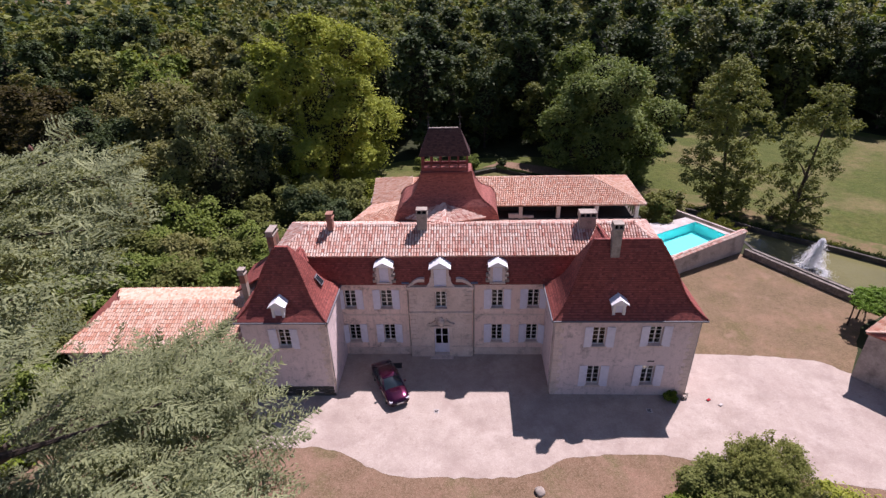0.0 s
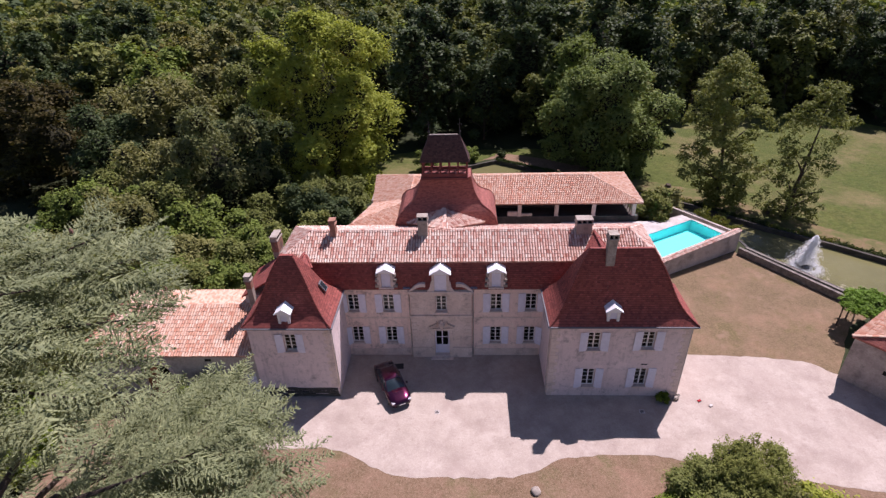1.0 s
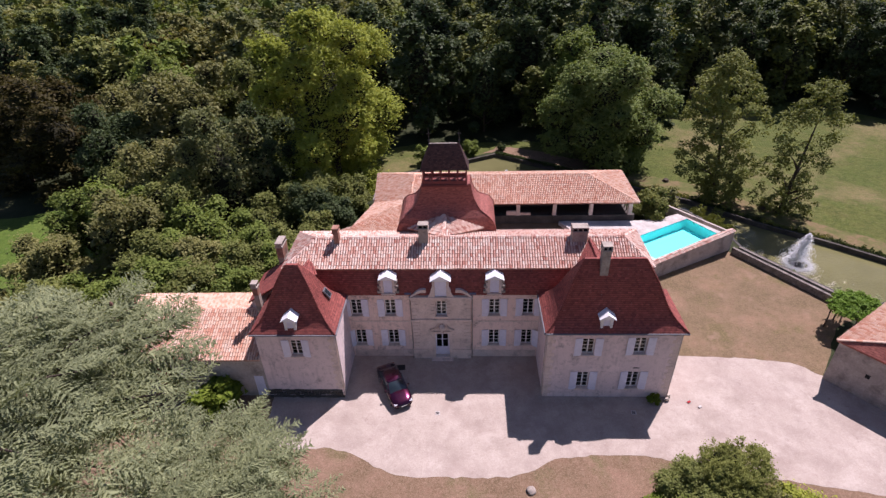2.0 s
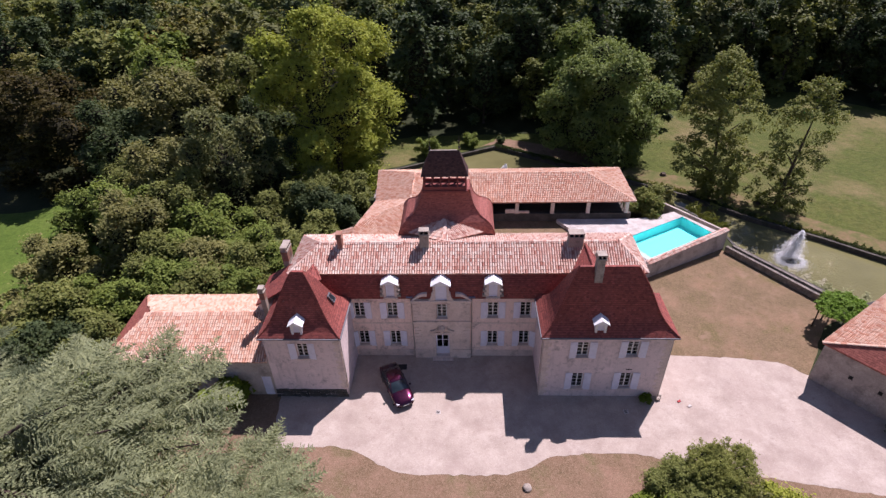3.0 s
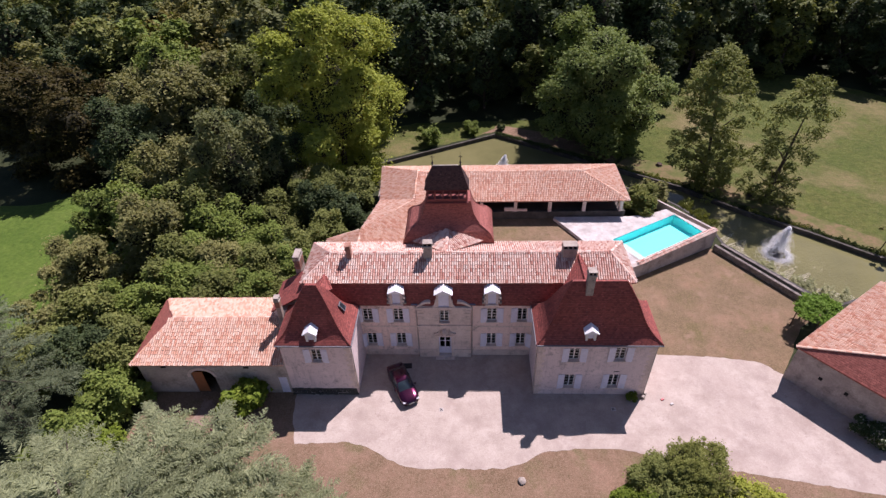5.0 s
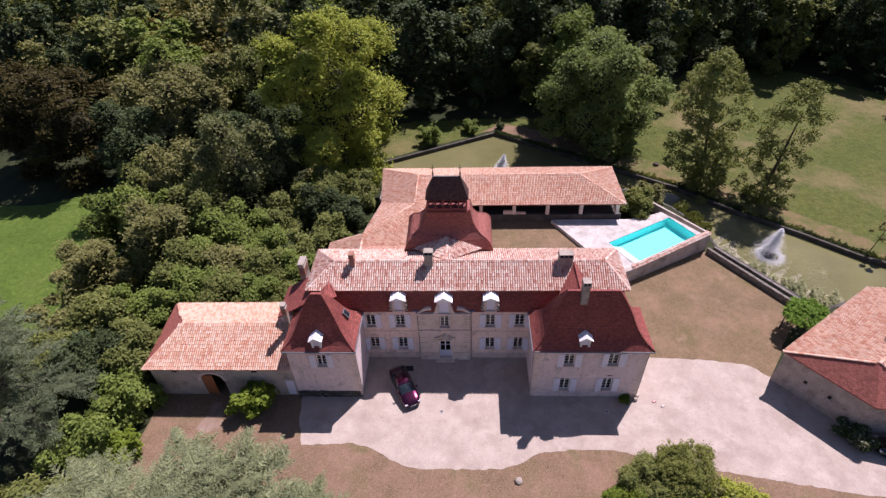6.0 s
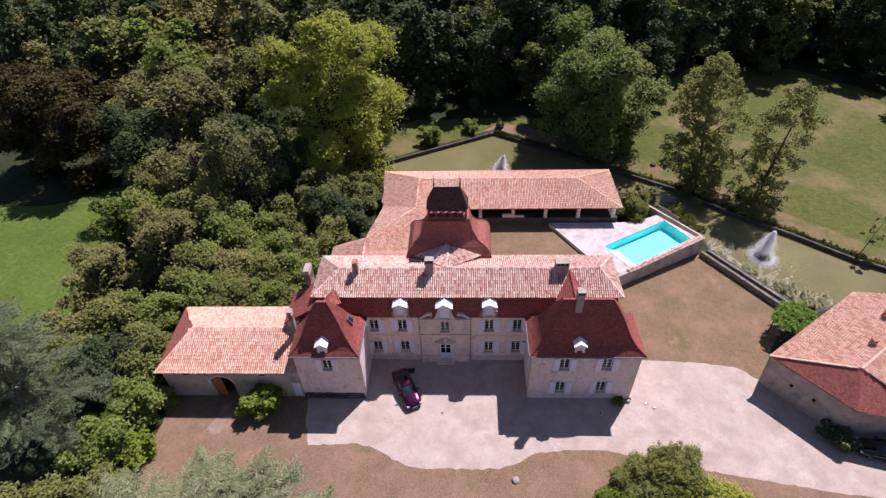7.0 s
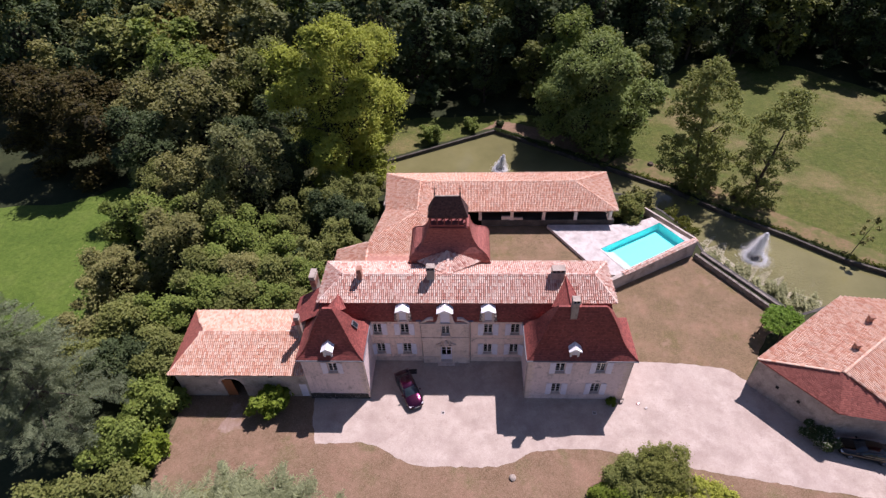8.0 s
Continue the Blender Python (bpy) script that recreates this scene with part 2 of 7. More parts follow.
plain("zinc_white", (0.84, 0.84, 0.85), 0.45, 0.0, 0.5, 0.08)
plain("zinc_grey", (0.17, 0.165, 0.175), 0.7)
plain("lead_blue", (0.10, 0.13, 0.22), 0.5, 0.3)
plain("shutter_paint", (0.76, 0.745, 0.83), 0.6, vary=0.07)
plain("frame_paint", (0.82, 0.80, 0.77), 0.55, vary=0.08)
# near-black that paints the unlit rooms behind the windows
plain("room_shade", (0.05, 0.045, 0.04), 0.9)
plain("red_wood", (0.20, 0.05, 0.042), 0.7)
plain("iron", (0.05, 0.045, 0.045), 0.6, 0.6)
# the deep shade inside the loggia, painted as a dark base colour
plain("loggia_shade", (0.11, 0.095, 0.08), 0.9)
plain("door_wood", (0.36, 0.14, 0.055), 0.6)
plain("beam_wood", (0.13, 0.095, 0.07), 0.8)
plain("pool_liner", (0.12, 0.94, 0.90), 0.5, vary=0.05)
plain("pool_step", (0.52, 0.93, 0.90), 0.5, vary=0.05)
# soot of the flues, and the painted dark inside vents and slot
plain("soot_shade", (0.015, 0.014, 0.013), 0.95)
plain("rubber", (0.018, 0.018, 0.019), 0.8)
plain("black_trim", (0.015, 0.015, 0.017), 0.35)
plain("chrome", (0.75, 0.75, 0.77), 0.15, 1.0, vary=0.03)
plain("lamp_lens", (0.75, 0.76, 0.78), 0.08, 0.0, 0.8, vary=0.03)
plain("tail_red", (0.35, 0.01, 0.01), 0.15, 0, 0.7, vary=0.03)
plain("cone_brown", (0.22, 0.11, 0.08), 0.8)


def paint(name, col):
    m, nt, b = surface(name, 0.22, 0.75, 0.5)
    b.inputs["Base Color"].default_value = (*col, 1)
    b.inputs["Coat Weight"].default_value = 1.0
    b.inputs["Coat Roughness"].default_value = 0.06
    return m


paint("burgundy_paint", (0.05, 0.001, 0.02))
paint("black_paint", (0.008, 0.008, 0.009))


def clear(name, tint, rough, gloss):
    """Clear glass or water: light passes straight through, with a slight mirror sheen."""
    m = bpy.data.materials.new(name)
    m.use_nodes = True
    nt = m.node_tree
    nt.nodes.clear()
    out = nt.nodes.new("ShaderNodeOutputMaterial")
    tr = nt.nodes.new("ShaderNodeBsdfTransparent")
    tr.inputs[0].default_value = (*tint, 1)
    gl = nt.nodes.new("ShaderNodeBsdfGlossy")
    gl.inputs["Roughness"].default_value = rough
    mx = nt.nodes.new("ShaderNodeMixShader")
    mx.inputs[0].default_value = gloss
    nt.links.new(tr.outputs[0], mx.inputs[1])
    nt.links.new(gl.outputs[0], mx.inputs[2])
    nt.links.new(mx.outputs[0], out.inputs[0])
    MATS[name] = m
    return m


clear("window_glass", (0.6, 0.64, 0.64), 0.02, 0.04)
m_, nt_, b_ = surface("car_glass", 0.03, 0, 0.8)
b_.inputs["Base Color"].default_value = (0.02, 0.03, 0.035, 1)


def water(name, deep, murky, rough, wave_scale, centre, spread):
    """Murky water, nearly still, with ripples that run out from a fountain."""
    m, nt, b = surface(name, rough, 0, 0.5)
    c = ramp(nt, noise_at(nt, 0.07, 6, 0.65), [(0.38, deep), (0.62, murky)])
    nt.links.new(c, b.inputs["Base Color"])
    b.inputs["IOR"].default_value = 1.33
    geo = nt.nodes.new("ShaderNodeNewGeometry")
    away = nt.nodes.new("ShaderNodeVectorMath")
    away.operation = "DISTANCE"
    away.inputs[1].default_value = centre
    nt.links.new(geo.outputs["Position"], away.inputs[0])
    n = nt.nodes.new("ShaderNodeBump")
    n.inputs["Distance"].default_value = 0.17
    nt.links.new(span(nt, away.outputs["Value"], spread * 0.3, spread, 1.0, 0.05), n.inputs["Strength"])
    nt.links.new(noise_at(nt, wave_scale, 3, 0.55), n.inputs["Height"])
    nt.links.new(n.outputs[0], b.inputs["Normal"])
    return m


water("moat_water", (0.135, 0.13, 0.056), (0.18, 0.17, 0.075), 0.03, 2.6, (42.5, 19.0, -5.9), 14)
clear("pool_water", (0.78, 1.0, 0.99), 0.03, 0.05)


def leaves(name, cols, soft=0.26):
    """Foliage: each leaf its own tone, broad changes over the crown, light passing through."""
    m, nt, b = surface(name, 0.6, 0, 0.12)
    cols = [(r * 0.86, g * 0.84, b_ * 0.72) for r, g, b_ in cols]
    geo = nt.nodes.new("ShaderNodeNewGeometry")
    c = ramp(nt, geo.outputs["Random Per Island"], [(i / (len(cols) - 1), k) for i, k in enumerate(cols)])
    info = nt.nodes.new("ShaderNodeObjectInfo")
    c = mixed(nt, span(nt, info.outputs["Random"], 0, 1, 0.0, 0.45), c, tuple(v * 0.62 for v in cols[0]))
    c = mixed(nt, span(nt, noise_at(nt, 0.35, 3), 0.4, 0.65, 0, 0.4), c, tuple(v * 0.75 for v in cols[-1]))
    nt.links.new(c, b.inputs["Base Color"])
    tr = nt.nodes.new("ShaderNodeBsdfTranslucent")
    nt.links.new(mixed(nt, 1.0, c, (1.25, 1.2, 0.6), "MULTIPLY"), tr.inputs[0])
    mx = nt.nodes.new("ShaderNodeMixShader")
    mx.inputs[0].default_value = soft
    nt.links.new(b.outputs[0], mx.inputs[1])
    nt.links.new(tr.outputs[0], mx.inputs[2])
    nt.links.new(mx.outputs[0], nt.nodes["Material Output"].inputs[0])
    return m


leaves("leaf_lime", [(0.379, 0.460, 0.081), (0.443, 0.517, 0.094), (0.494, 0.552, 0.110), (0.408, 0.483, 0.085)])
leaves("leaf_oak", [(0.178, 0.253, 0.082), (0.233, 0.314, 0.098), (0.287, 0.359, 0.120), (0.192, 0.271, 0.088)])
leaves("leaf_bright", [(0.316, 0.379, 0.061), (0.419, 0.484, 0.077), (0.507, 0.545, 0.109), (0.362, 0.425, 0.072)])
leaves("leaf_mid", [(0.172, 0.212, 0.069), (0.235, 0.281, 0.088), (0.298, 0.324, 0.112), (0.199, 0.237, 0.074)])
leaves("leaf_dark", [(0.070, 0.111, 0.053), (0.099, 0.144, 0.063), (0.128, 0.168, 0.078), (0.082, 0.125, 0.058)])
leaves("leaf_olive", [(0.242, 0.258, 0.104), (0.309, 0.320, 0.125), (0.362, 0.347, 0.150), (0.209, 0.229, 0.091)])
leaves("leaf_grey", [(0.172, 0.200, 0.084), (0.216, 0.247, 0.109), (0.251, 0.276, 0.129), (0.188, 0.218, 0.093)])
leaves("leaf_autumn", [(0.233, 0.221, 0.060), (0.291, 0.262, 0.070), (0.209, 0.221, 0.079), (0.327, 0.276, 0.099)])
leaves("leaf_fresh", [(0.180, 0.256, 0.065), (0.239, 0.323, 0.077), (0.297, 0.363, 0.095), (0.194, 0.278, 0.069)])
leaves("needle_grey", [(0.176, 0.226, 0.146), (0.220, 0.272, 0.173), (0.255, 0.303, 0.193), (0.145, 0.194, 0.124)], 0.25)
leaves("leaf_fig", [(0.151, 0.226, 0.027), (0.206, 0.294, 0.039), (0.260, 0.339, 0.053), (0.173, 0.248, 0.034)])
leaves("needle_blue", [(0.266, 0.313, 0.195), (0.327, 0.375, 0.226), (0.401, 0.444, 0.261), (0.205, 0.251, 0.156)], 0.22)
leaves("reed_green", [(0.156, 0.204, 0.055), (0.228, 0.264, 0.077), (0.3, 0.312, 0.11), (0.18, 0.216, 0.066)])
leaves("reed_pale", [(0.30, 0.33, 0.18), (0.38, 0.40, 0.24), (0.46, 0.46, 0.32), (0.26, 0.30, 0.15)])
m_, nt_, b_ = surface("spray_white", 0.5, 0, 0.3)
b_.inputs["Base Color"].default_value = (0.95, 0.95, 0.96, 1)
t_ = nt_.nodes.new("ShaderNodeBsdfTranslucent")
t_.inputs[0].default_value = (0.95, 0.96, 0.97, 1)
x_ = nt_.nodes.new("ShaderNodeMixShader")
nt_.links.new(b_.outputs[0], x_.inputs[1])
nt_.links.new(t_.outputs[0], x_.inputs[2])
x_.inputs[0].default_value = 0.85
nt_.links.new(x_.outputs[0], nt_.nodes["Material Output"].inputs[0])
leaves("leaf_alder", [(0.212, 0.254, 0.074), (0.265, 0.307, 0.090), (0.307, 0.339, 0.106), (0.222, 0.265, 0.080)])
leaves("leaf_vine", [(0.16, 0.30, 0.04), (0.20, 0.36, 0.05), (0.25, 0.40, 0.07), (0.17, 0.31, 0.045)])
leaves("leaf_brown", [(0.078, 0.068, 0.024), (0.096, 0.084, 0.030), (0.071, 0.072, 0.026), (0.104, 0.080, 0.030)])
leaves("leaf_broom", [(0.204, 0.241, 0.066), (0.264, 0.298, 0.084), (0.306, 0.326, 0.105), (0.170, 0.211, 0.052)])
# white petals of the bush, and the painted sun glints on the moat
leaves("blossom", [(0.7, 0.68, 0.6), (0.8, 0.78, 0.72), (0.6, 0.6, 0.5), (0.75, 0.72, 0.66)])


# ---- building blocks ----
def part(name, bm, material, parent=None, label="", smooth=False):
    me = bpy.data.meshes.new(name)
    bmesh.ops.recalc_face_normals(bm, faces=bm.faces)
    bm.to_mesh(me)
    bm.free()
    me.materials.append(MATS[material])
    if smooth:
        me.shade_smooth()
    ob = new(name, me)
    ob.parent = parent
    if label:
        tagged(ob, label)
    return ob


def raw(name, verts, faces, material, parent=None, label=""):
    me = bpy.data.meshes.new(name)
    me.from_pydata(verts, [], faces)
    me.materials.append(MATS[material])
    ob = new(name, me)
    ob.parent = parent
    if label:
        tagged(ob, label)
    return ob


def again(name, ob, parent, m):
    """Another piece on the same mesh."""
    o = new(name, ob.data)
    o.parent = parent
    o.matrix_basis = m
    return o


def thing(name, label, category, x=0, y=0, z=0, rz=0, group="", kind=""):
    ob = new(name)
    ob.empty_display_size = 0.2
    ob.matrix_basis = pose(x, y, z, 0, 0, rz)
    return tagged(ob, label, category, group, kind)


def box(bm, x0, x1, y0, y1, z0, z1, m=None):
    v = [bm.verts.new((x, y, z)) for z in (z0, z1) for y in (y0, y1) for x in (x0, x1)]
    for f in ((0, 1, 3, 2), (4, 6, 7, 5), (0, 4, 5, 1), (2, 3, 7, 6), (0, 2, 6, 4), (1, 5, 7, 3)):
        bm.faces.new([v[i] for i in f])
    if m:
        bmesh.ops.transform(bm, matrix=m, verts=v)
    return v


def bevelled(bm, w=0.02, seg=1):
    bmesh.ops.bevel(bm, geom=bm.edges[:], offset=w, segments=seg, affect="EDGES", clamp_overlap=True)
    return bm


def prism(bm, pts, z0, z1):
    """An upright block on a plan outline."""
    a = [bm.verts.new((x, y, z0)) for x, y in pts]
    b = [bm.verts.new((x, y, z1)) for x, y in pts]
    n = len(pts)
    bm.faces.new(a[::-1])
    bm.faces.new(b)
    for i in range(n):
        bm.faces.new((a[i], a[(i + 1) % n], b[(i + 1) % n], b[i]))


def extrude_poly(bm, pts, thick, m):
    """A shape drawn in x and z, given depth along y, set by m."""
    a = [bm.verts.new((x, 0, z)) for x, z in pts]
    b = [bm.verts.new((x, thick, z)) for x, z in pts]
    n = len(pts)
    bm.faces.new(a)
    bm.faces.new(b[::-1])
    for i in range(n):
        bm.faces.new((a[i], b[i], b[(i + 1) % n], a[(i + 1) % n]))
    bmesh.ops.transform(bm, matrix=m, verts=a + b)


def tube(bm, pts, radii, seg=7):
    rings = []
    for i, p in enumerate(pts):
        p = Vector(p)
        d = (Vector(pts[min(i + 1, len(pts) - 1)]) - Vector(pts[max(i - 1, 0)])).normalized()
        a = d.cross(Vector((0.31, 0.2, 0.93)) if abs(d.z) < 0.9 else Vector((1, 0, 0))).normalized()
        b = d.cross(a)
        rings.append([bm.verts.new(p + (a * math.cos(k) + b * math.sin(k)) * radii[i]) for k in (2 * math.pi * j / seg for j in range(seg))])
    for r, s in zip(rings, rings[1:]):
        for j in range(seg):
            bm.faces.new((r[j], r[(j + 1) % seg], s[(j + 1) % seg], s[j]))
    bm.faces.new(rings[0][::-1])
    bm.faces.new(rings[-1])


def wall_panel(bm, length, z0, z1, thick, holes, m):
    """A wall along x with openings cut through it; its face is y = 0 and it is thick towards +y. holes: x0, x1, z0, z1."""
    xs = sorted({0.0, length, *[h[0] for h in holes], *[h[1] for h in holes]})
    zs = sorted({z0, z1, *[h[2] for h in holes], *[h[3] for h in holes]})
    inside = lambda x, z: any(h[0] < x < h[1] and h[2] < z < h[3] for h in holes)
    made = []

    def quad(*p):
        v = [bm.verts.new(q) for q in p]
        made.extend(v)
        bm.faces.new(v)
    for xa, xb in zip(xs, xs[1:]):
        for za, zb in zip(zs, zs[1:]):
            if not inside((xa + xb) / 2, (za + zb) / 2):
                quad((xa, 0, za), (xb, 0, za), (xb, 0, zb), (xa, 0, zb))
                quad((xb, thick, za), (xa, thick, za), (xa, thick, zb), (xb, thick, zb))
    for a, b, c, d in [(0.0, length, z0, z1), *holes]:
        quad((a, 0, c), (a, thick, c), (a, thick, d), (a, 0, d))
        quad((b, thick, c), (b, 0, c), (b, 0, d), (b, thick, d))
        quad((a, 0, d), (a, thick, d), (b, thick, d), (b, 0, d))
        quad((a, thick, c), (a, 0, c), (b, 0, c), (b, thick, c))
    bmesh.ops.remove_doubles(bm, verts=made, dist=0.0005)
    bmesh.ops.transform(bm, matrix=m, verts=[v for v in made if v.is_valid])


def in_poly(px, py, poly):
    c = False
    for (x1, y1), (x2, y2) in zip(poly, poly[1:] + poly[:1]):
        if (y1 > py) != (y2 > py) and px < (x2 - x1) * (py - y1) / (y2 - y1) + x1:
            c = not c
    return c


def tile_slope(V, F, corners, pitch=0.24, course=0.37, rng=None, arch=0.095):
    """Rows of half-round clay tiles over a flat roof slope. corners: its outline in 3D, the first two along the eave."""
    P = [Vector(c) for c in corners]
    o = P[0]
    u = (P[1] - P[0]).normalized()
    n = u.cross(P[2] - P[0]).normalized()
    if n.z < 0:
        n = -n
    v = n.cross(u)
    if (P[2] - P[0]).dot(v) < 0:
        v = -v
    flat = [((p - o).dot(u), (p - o).dot(v)) for p in P]
    us = [a for a, _ in flat]
    vs = [b for _, b in flat]
    prof = [(-0.5, -0.25), (-0.36, 0.62), (0.0, 1.0), (0.36, 0.62), (0.5, -0.25)]
    r = rng or random
    k0, k1 = int(min(us) / pitch) - 1, int(max(us) / pitch) + 1
    for k in range(k0, k1 + 1):
        cu = (k + 0.5) * pitch
        lift = r.uniform(-0.006, 0.006)
        off = r.uniform(-0.035, 0.035)
        for j in range(int(max(vs) / course) + 1):
            cv = j * course - 0.04 + (off if j else min(0, off) * 0.25)
            if not in_poly(cu, cv + course * 0.5, flat):
                continue
            j0 = cv + r.uniform(-0.02, 0.02)
            j1 = j * course - 0.04 + off + course * 1.12
            i0 = len(V)
            sk = r.uniform(-0.012, 0.012)
            for vv, h, w in ((j0, 0.03, 1.05), (j1, 0.0, 0.92)):
                for a, b in prof:
                    V.append(o + u * (cu + a * pitch * 0.80 * w + sk * (vv == j0)) + v * vv + n * (b * arch * w + h + lift + 0.02))
            for q in range(4):
                F.append((i0 + q, i0 + q + 1, i0 + q + 6, i0 + q + 5))
            F.append((i0, i0 + 4, i0 + 3, i0 + 2, i0 + 1))
    return n


def ridge_tiles(V, F, a, b, size=0.13, length=0.4):
    """Half-round tiles laid end to end along a ridge or hip."""
    a, b = Vector(a), Vector(b)
    d = b - a
    L = d.length
    d.normalize()
    s = d.cross(Vector((0, 0, 1))).normalized()
    up = s.cross(d)
    for i in range(max(1, int(L / length))):
        i0 = len(V)
        for t, w in ((i * length, 1.08), ((i + 1.1) * length, 0.9)):
            for k in range(6):
                g = math.pi * (k / 5)
                V.append(a + d * min(t, L) + s * math.cos(g) * size * w + up * (math.sin(g) * size * w * 0.75 + 0.02))
        for k in range(5):
            F.append((i0 + k, i0 + k + 1, i0 + k + 7, i0 + k + 6))


def slab(bm, corners, thick=0.12):
    """A roof slope as a board of some thickness below the given outline."""
    P = [Vector(c) for c in corners]
    n = Vector((0, 0, 1))
    a = [bm.verts.new(p) for p in P]
    b = [bm.verts.new(p - n * thick) for p in P]
    k = len(P)
    bm.faces.new(a)
    bm.faces.new(b[::-1])
    for i in range(k):
        bm.faces.new((a[i], b[i], b[(i + 1) % k], a[(i + 1) % k]))


def pantile_roof(name, parent, slopes, ridges, material, label="", pitch=0.215, course=0.36, seed=1):
    """A clay-tiled roof: boards, joined tiles and ridge tiles."""
    bm = bmesh.new()
    for s in slopes:
        slab(bm, s)
    roof = part(name, bm, "tile_bed", parent, label)
    V, F = [], []
    r = random.Random(seed)
    for s in slopes:
        tile_slope(V, F, s, pitch, course, r)
    for a, b in ridges:
        ridge_tiles(V, F, a, b)
    t = raw("roof_tiles", V, F, material, roof)
    tagged(t, kind="stuff")
    return roof


def loft(bm, rings, closed=True):
    R = [[bm.verts.new(p) for p in r] for r in rings]
    for a, b in zip(R, R[1:]):
        n = len(a)
        for i in range(n if closed else n - 1):
            j = (i + 1) % n
            bm.faces.new((a[i], a[j], b[j], b[i]))
    return R


# ---- ground, water, lawns ----
def ragged(pts, step=1.2, amp=0.12, seed=3):
    """The outline with its long sides broken into short uneven pieces."""
    r = random.Random(seed)
    out = []
    for (x1, y1), (x2, y2) in zip(pts, pts[1:] + pts[:1]):
        L = math.hypot(x2 - x1, y2 - y1)
        n = max(1, int(min(L / step, 60)))
        for i in range(n):
            t = i / n
            j = amp if i else 0
            out.append((x1 + (x2 - x1) * t + r.uniform(-j, j), y1 + (y2 - y1) * t + r.uniform(-j, j)))
    return out


def sheet(name, material, outer, z, label, holes=(), category=""):
    bm = bmesh.new()
    edges = []
    for loop in (outer, *holes):
        v = [bm.verts.new((x, y, z)) for x, y in loop]
        edges += [bm.edges.new((a, b)) for a, b in zip(v, v[1:] + v[:1])]
    bmesh.ops.triangle_fill(bm, use_beauty=True, use_dissolve=False, edges=edges)
    for f in bm.faces:
        if f.normal.z < 0:
            f.normal_flip()
    me = bpy.data.meshes.new(name)
    bm.to_mesh(me)
    bm.free()
    me.materials.append(MATS[material])
    return tagged(new(name, me), label, category or name, kind="structure")


FAR = 2500
LOW = -5.3
BED = -7.3
WATER = -5.9
P_NEAR = [(-10.2, 32), (23.2, 32), (27.5, 31), (31.2, 27), (33.9, 22.3), (34.3, 18.2), (41.9, 7.0), (46, 8.5), (60, 3.5), (90, -20), (110, -35)]
P_LEFT = [(-10.2, 32), (-12.6, 29.5), (-16.6, 15.6), (-19, 9), (-30, 8.5), (-37, 2), (-43, -7), (-62, -16), (-FAR, -100)]
Q_LEFT = [(-22, 33.5), (-21.5, 31), (-24, 19), (-26, 15), (-32, 15.5), (-43, 8.5), (-50, -1), (-66, -9), (-FAR, -90)]
F_BANK = [(110, -8), (80, 9), (61.7, 19.8), (57.6, 22.1), (51.2, 27.8), (44.5, 32.9), (36.7, 40.4), (27.8, 46.4), (8.0, 60.0), (-12.2, 49.5), (-27, 41.5)]
UPPER = [(-FAR, -FAR), (FAR, -FAR), (FAR, -60)] + P_NEAR[::-1] + P_LEFT[1:]
LOWER = F_BANK + Q_LEFT + [(-FAR, FAR), (FAR, FAR), (FAR, -50)]
MOAT = P_NEAR + F_BANK + [Q_LEFT[0]]


def seg_dist(x, y, line):
    best = 1e9
    for (x1, y1), (x2, y2) in zip(line, line[1:]):
        dx, dy = x2 - x1, y2 - y1
        t = max(0.0, min(1.0, ((x - x1) * dx + (y - y1) * dy) / (dx * dx + dy * dy)))
        best = min(best, math.hypot(x - x1 - t * dx, y - y1 - t * dy))
    return best


def ground_z(x, y):
    """Height of the land: the house stands on a platform, the park lies lower."""
    if in_poly(x, y, UPPER):
        return 0.0
    if x > -10:
        return LOW
    return LOW * min(1.0, seg_dist(x, y, P_LEFT) / 7.0)


bm = bmesh.new()


def fill(loop):
    v = [bm.verts.new(p) for p in loop]
    e = [bm.edges.new((p, q)) for p, q in zip(v, v[1:] + v[:1])]
    bmesh.ops.triangle_fill(bm, use_beauty=True, use_dissolve=False, edges=e)


fill([(x, y, 0) for x, y in UPPER])
fill([(x, y, LOW) for x, y in LOWER])
fill([(x, y, BED) for x, y in MOAT])
for k in range(len(P_LEFT) - 1):
    bm.faces.new([bm.verts.new(p) for p in ((*P_LEFT[k], 0), (*P_LEFT[k + 1], 0), (*Q_LEFT[k + 1], LOW), (*Q_LEFT[k], LOW))])
bm.faces.new([bm.verts.new(p) for p in ((110, -35, 0), (FAR, -60, 0), (FAR, -50, LOW), (110, -8, LOW))])
tops = [0.0] * len(P_NEAR) + [LOW] * (len(F_BANK) + 1)
for k in range(len(MOAT)):
    k2 = (k + 1) % len(MOAT)
    bm.faces.new([bm.verts.new(p) for p in ((*MOAT[k], tops[k]), (*MOAT[k2], tops[k2]), (*MOAT[k2], BED), (*MOAT[k], BED))])
bmesh.ops.remove_doubles(bm, verts=bm.verts[:], dist=0.001)
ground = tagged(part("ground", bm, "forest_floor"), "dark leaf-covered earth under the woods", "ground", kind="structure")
sheet("water", "moat_water", MOAT, WATER, "still olive-green water of the moat", category="water")
POOL = [(20.3, 17.6), (29.4, 22.9), (31.75, 19.1), (22.9, 13.4)]
FRONT = [(-28.2, -14), (-28.6, -3), (-14, -3), (0, -6), (19, -6), (33, -9), (70, -16), (120, -40), (120, -90), (-46, -90), (-31, -40), (-25.5, -20)]
sheet("lawn_front", "dry_grass", ragged(FRONT), 0.006, "sun-dried brown lawn before the house", category="lawn")
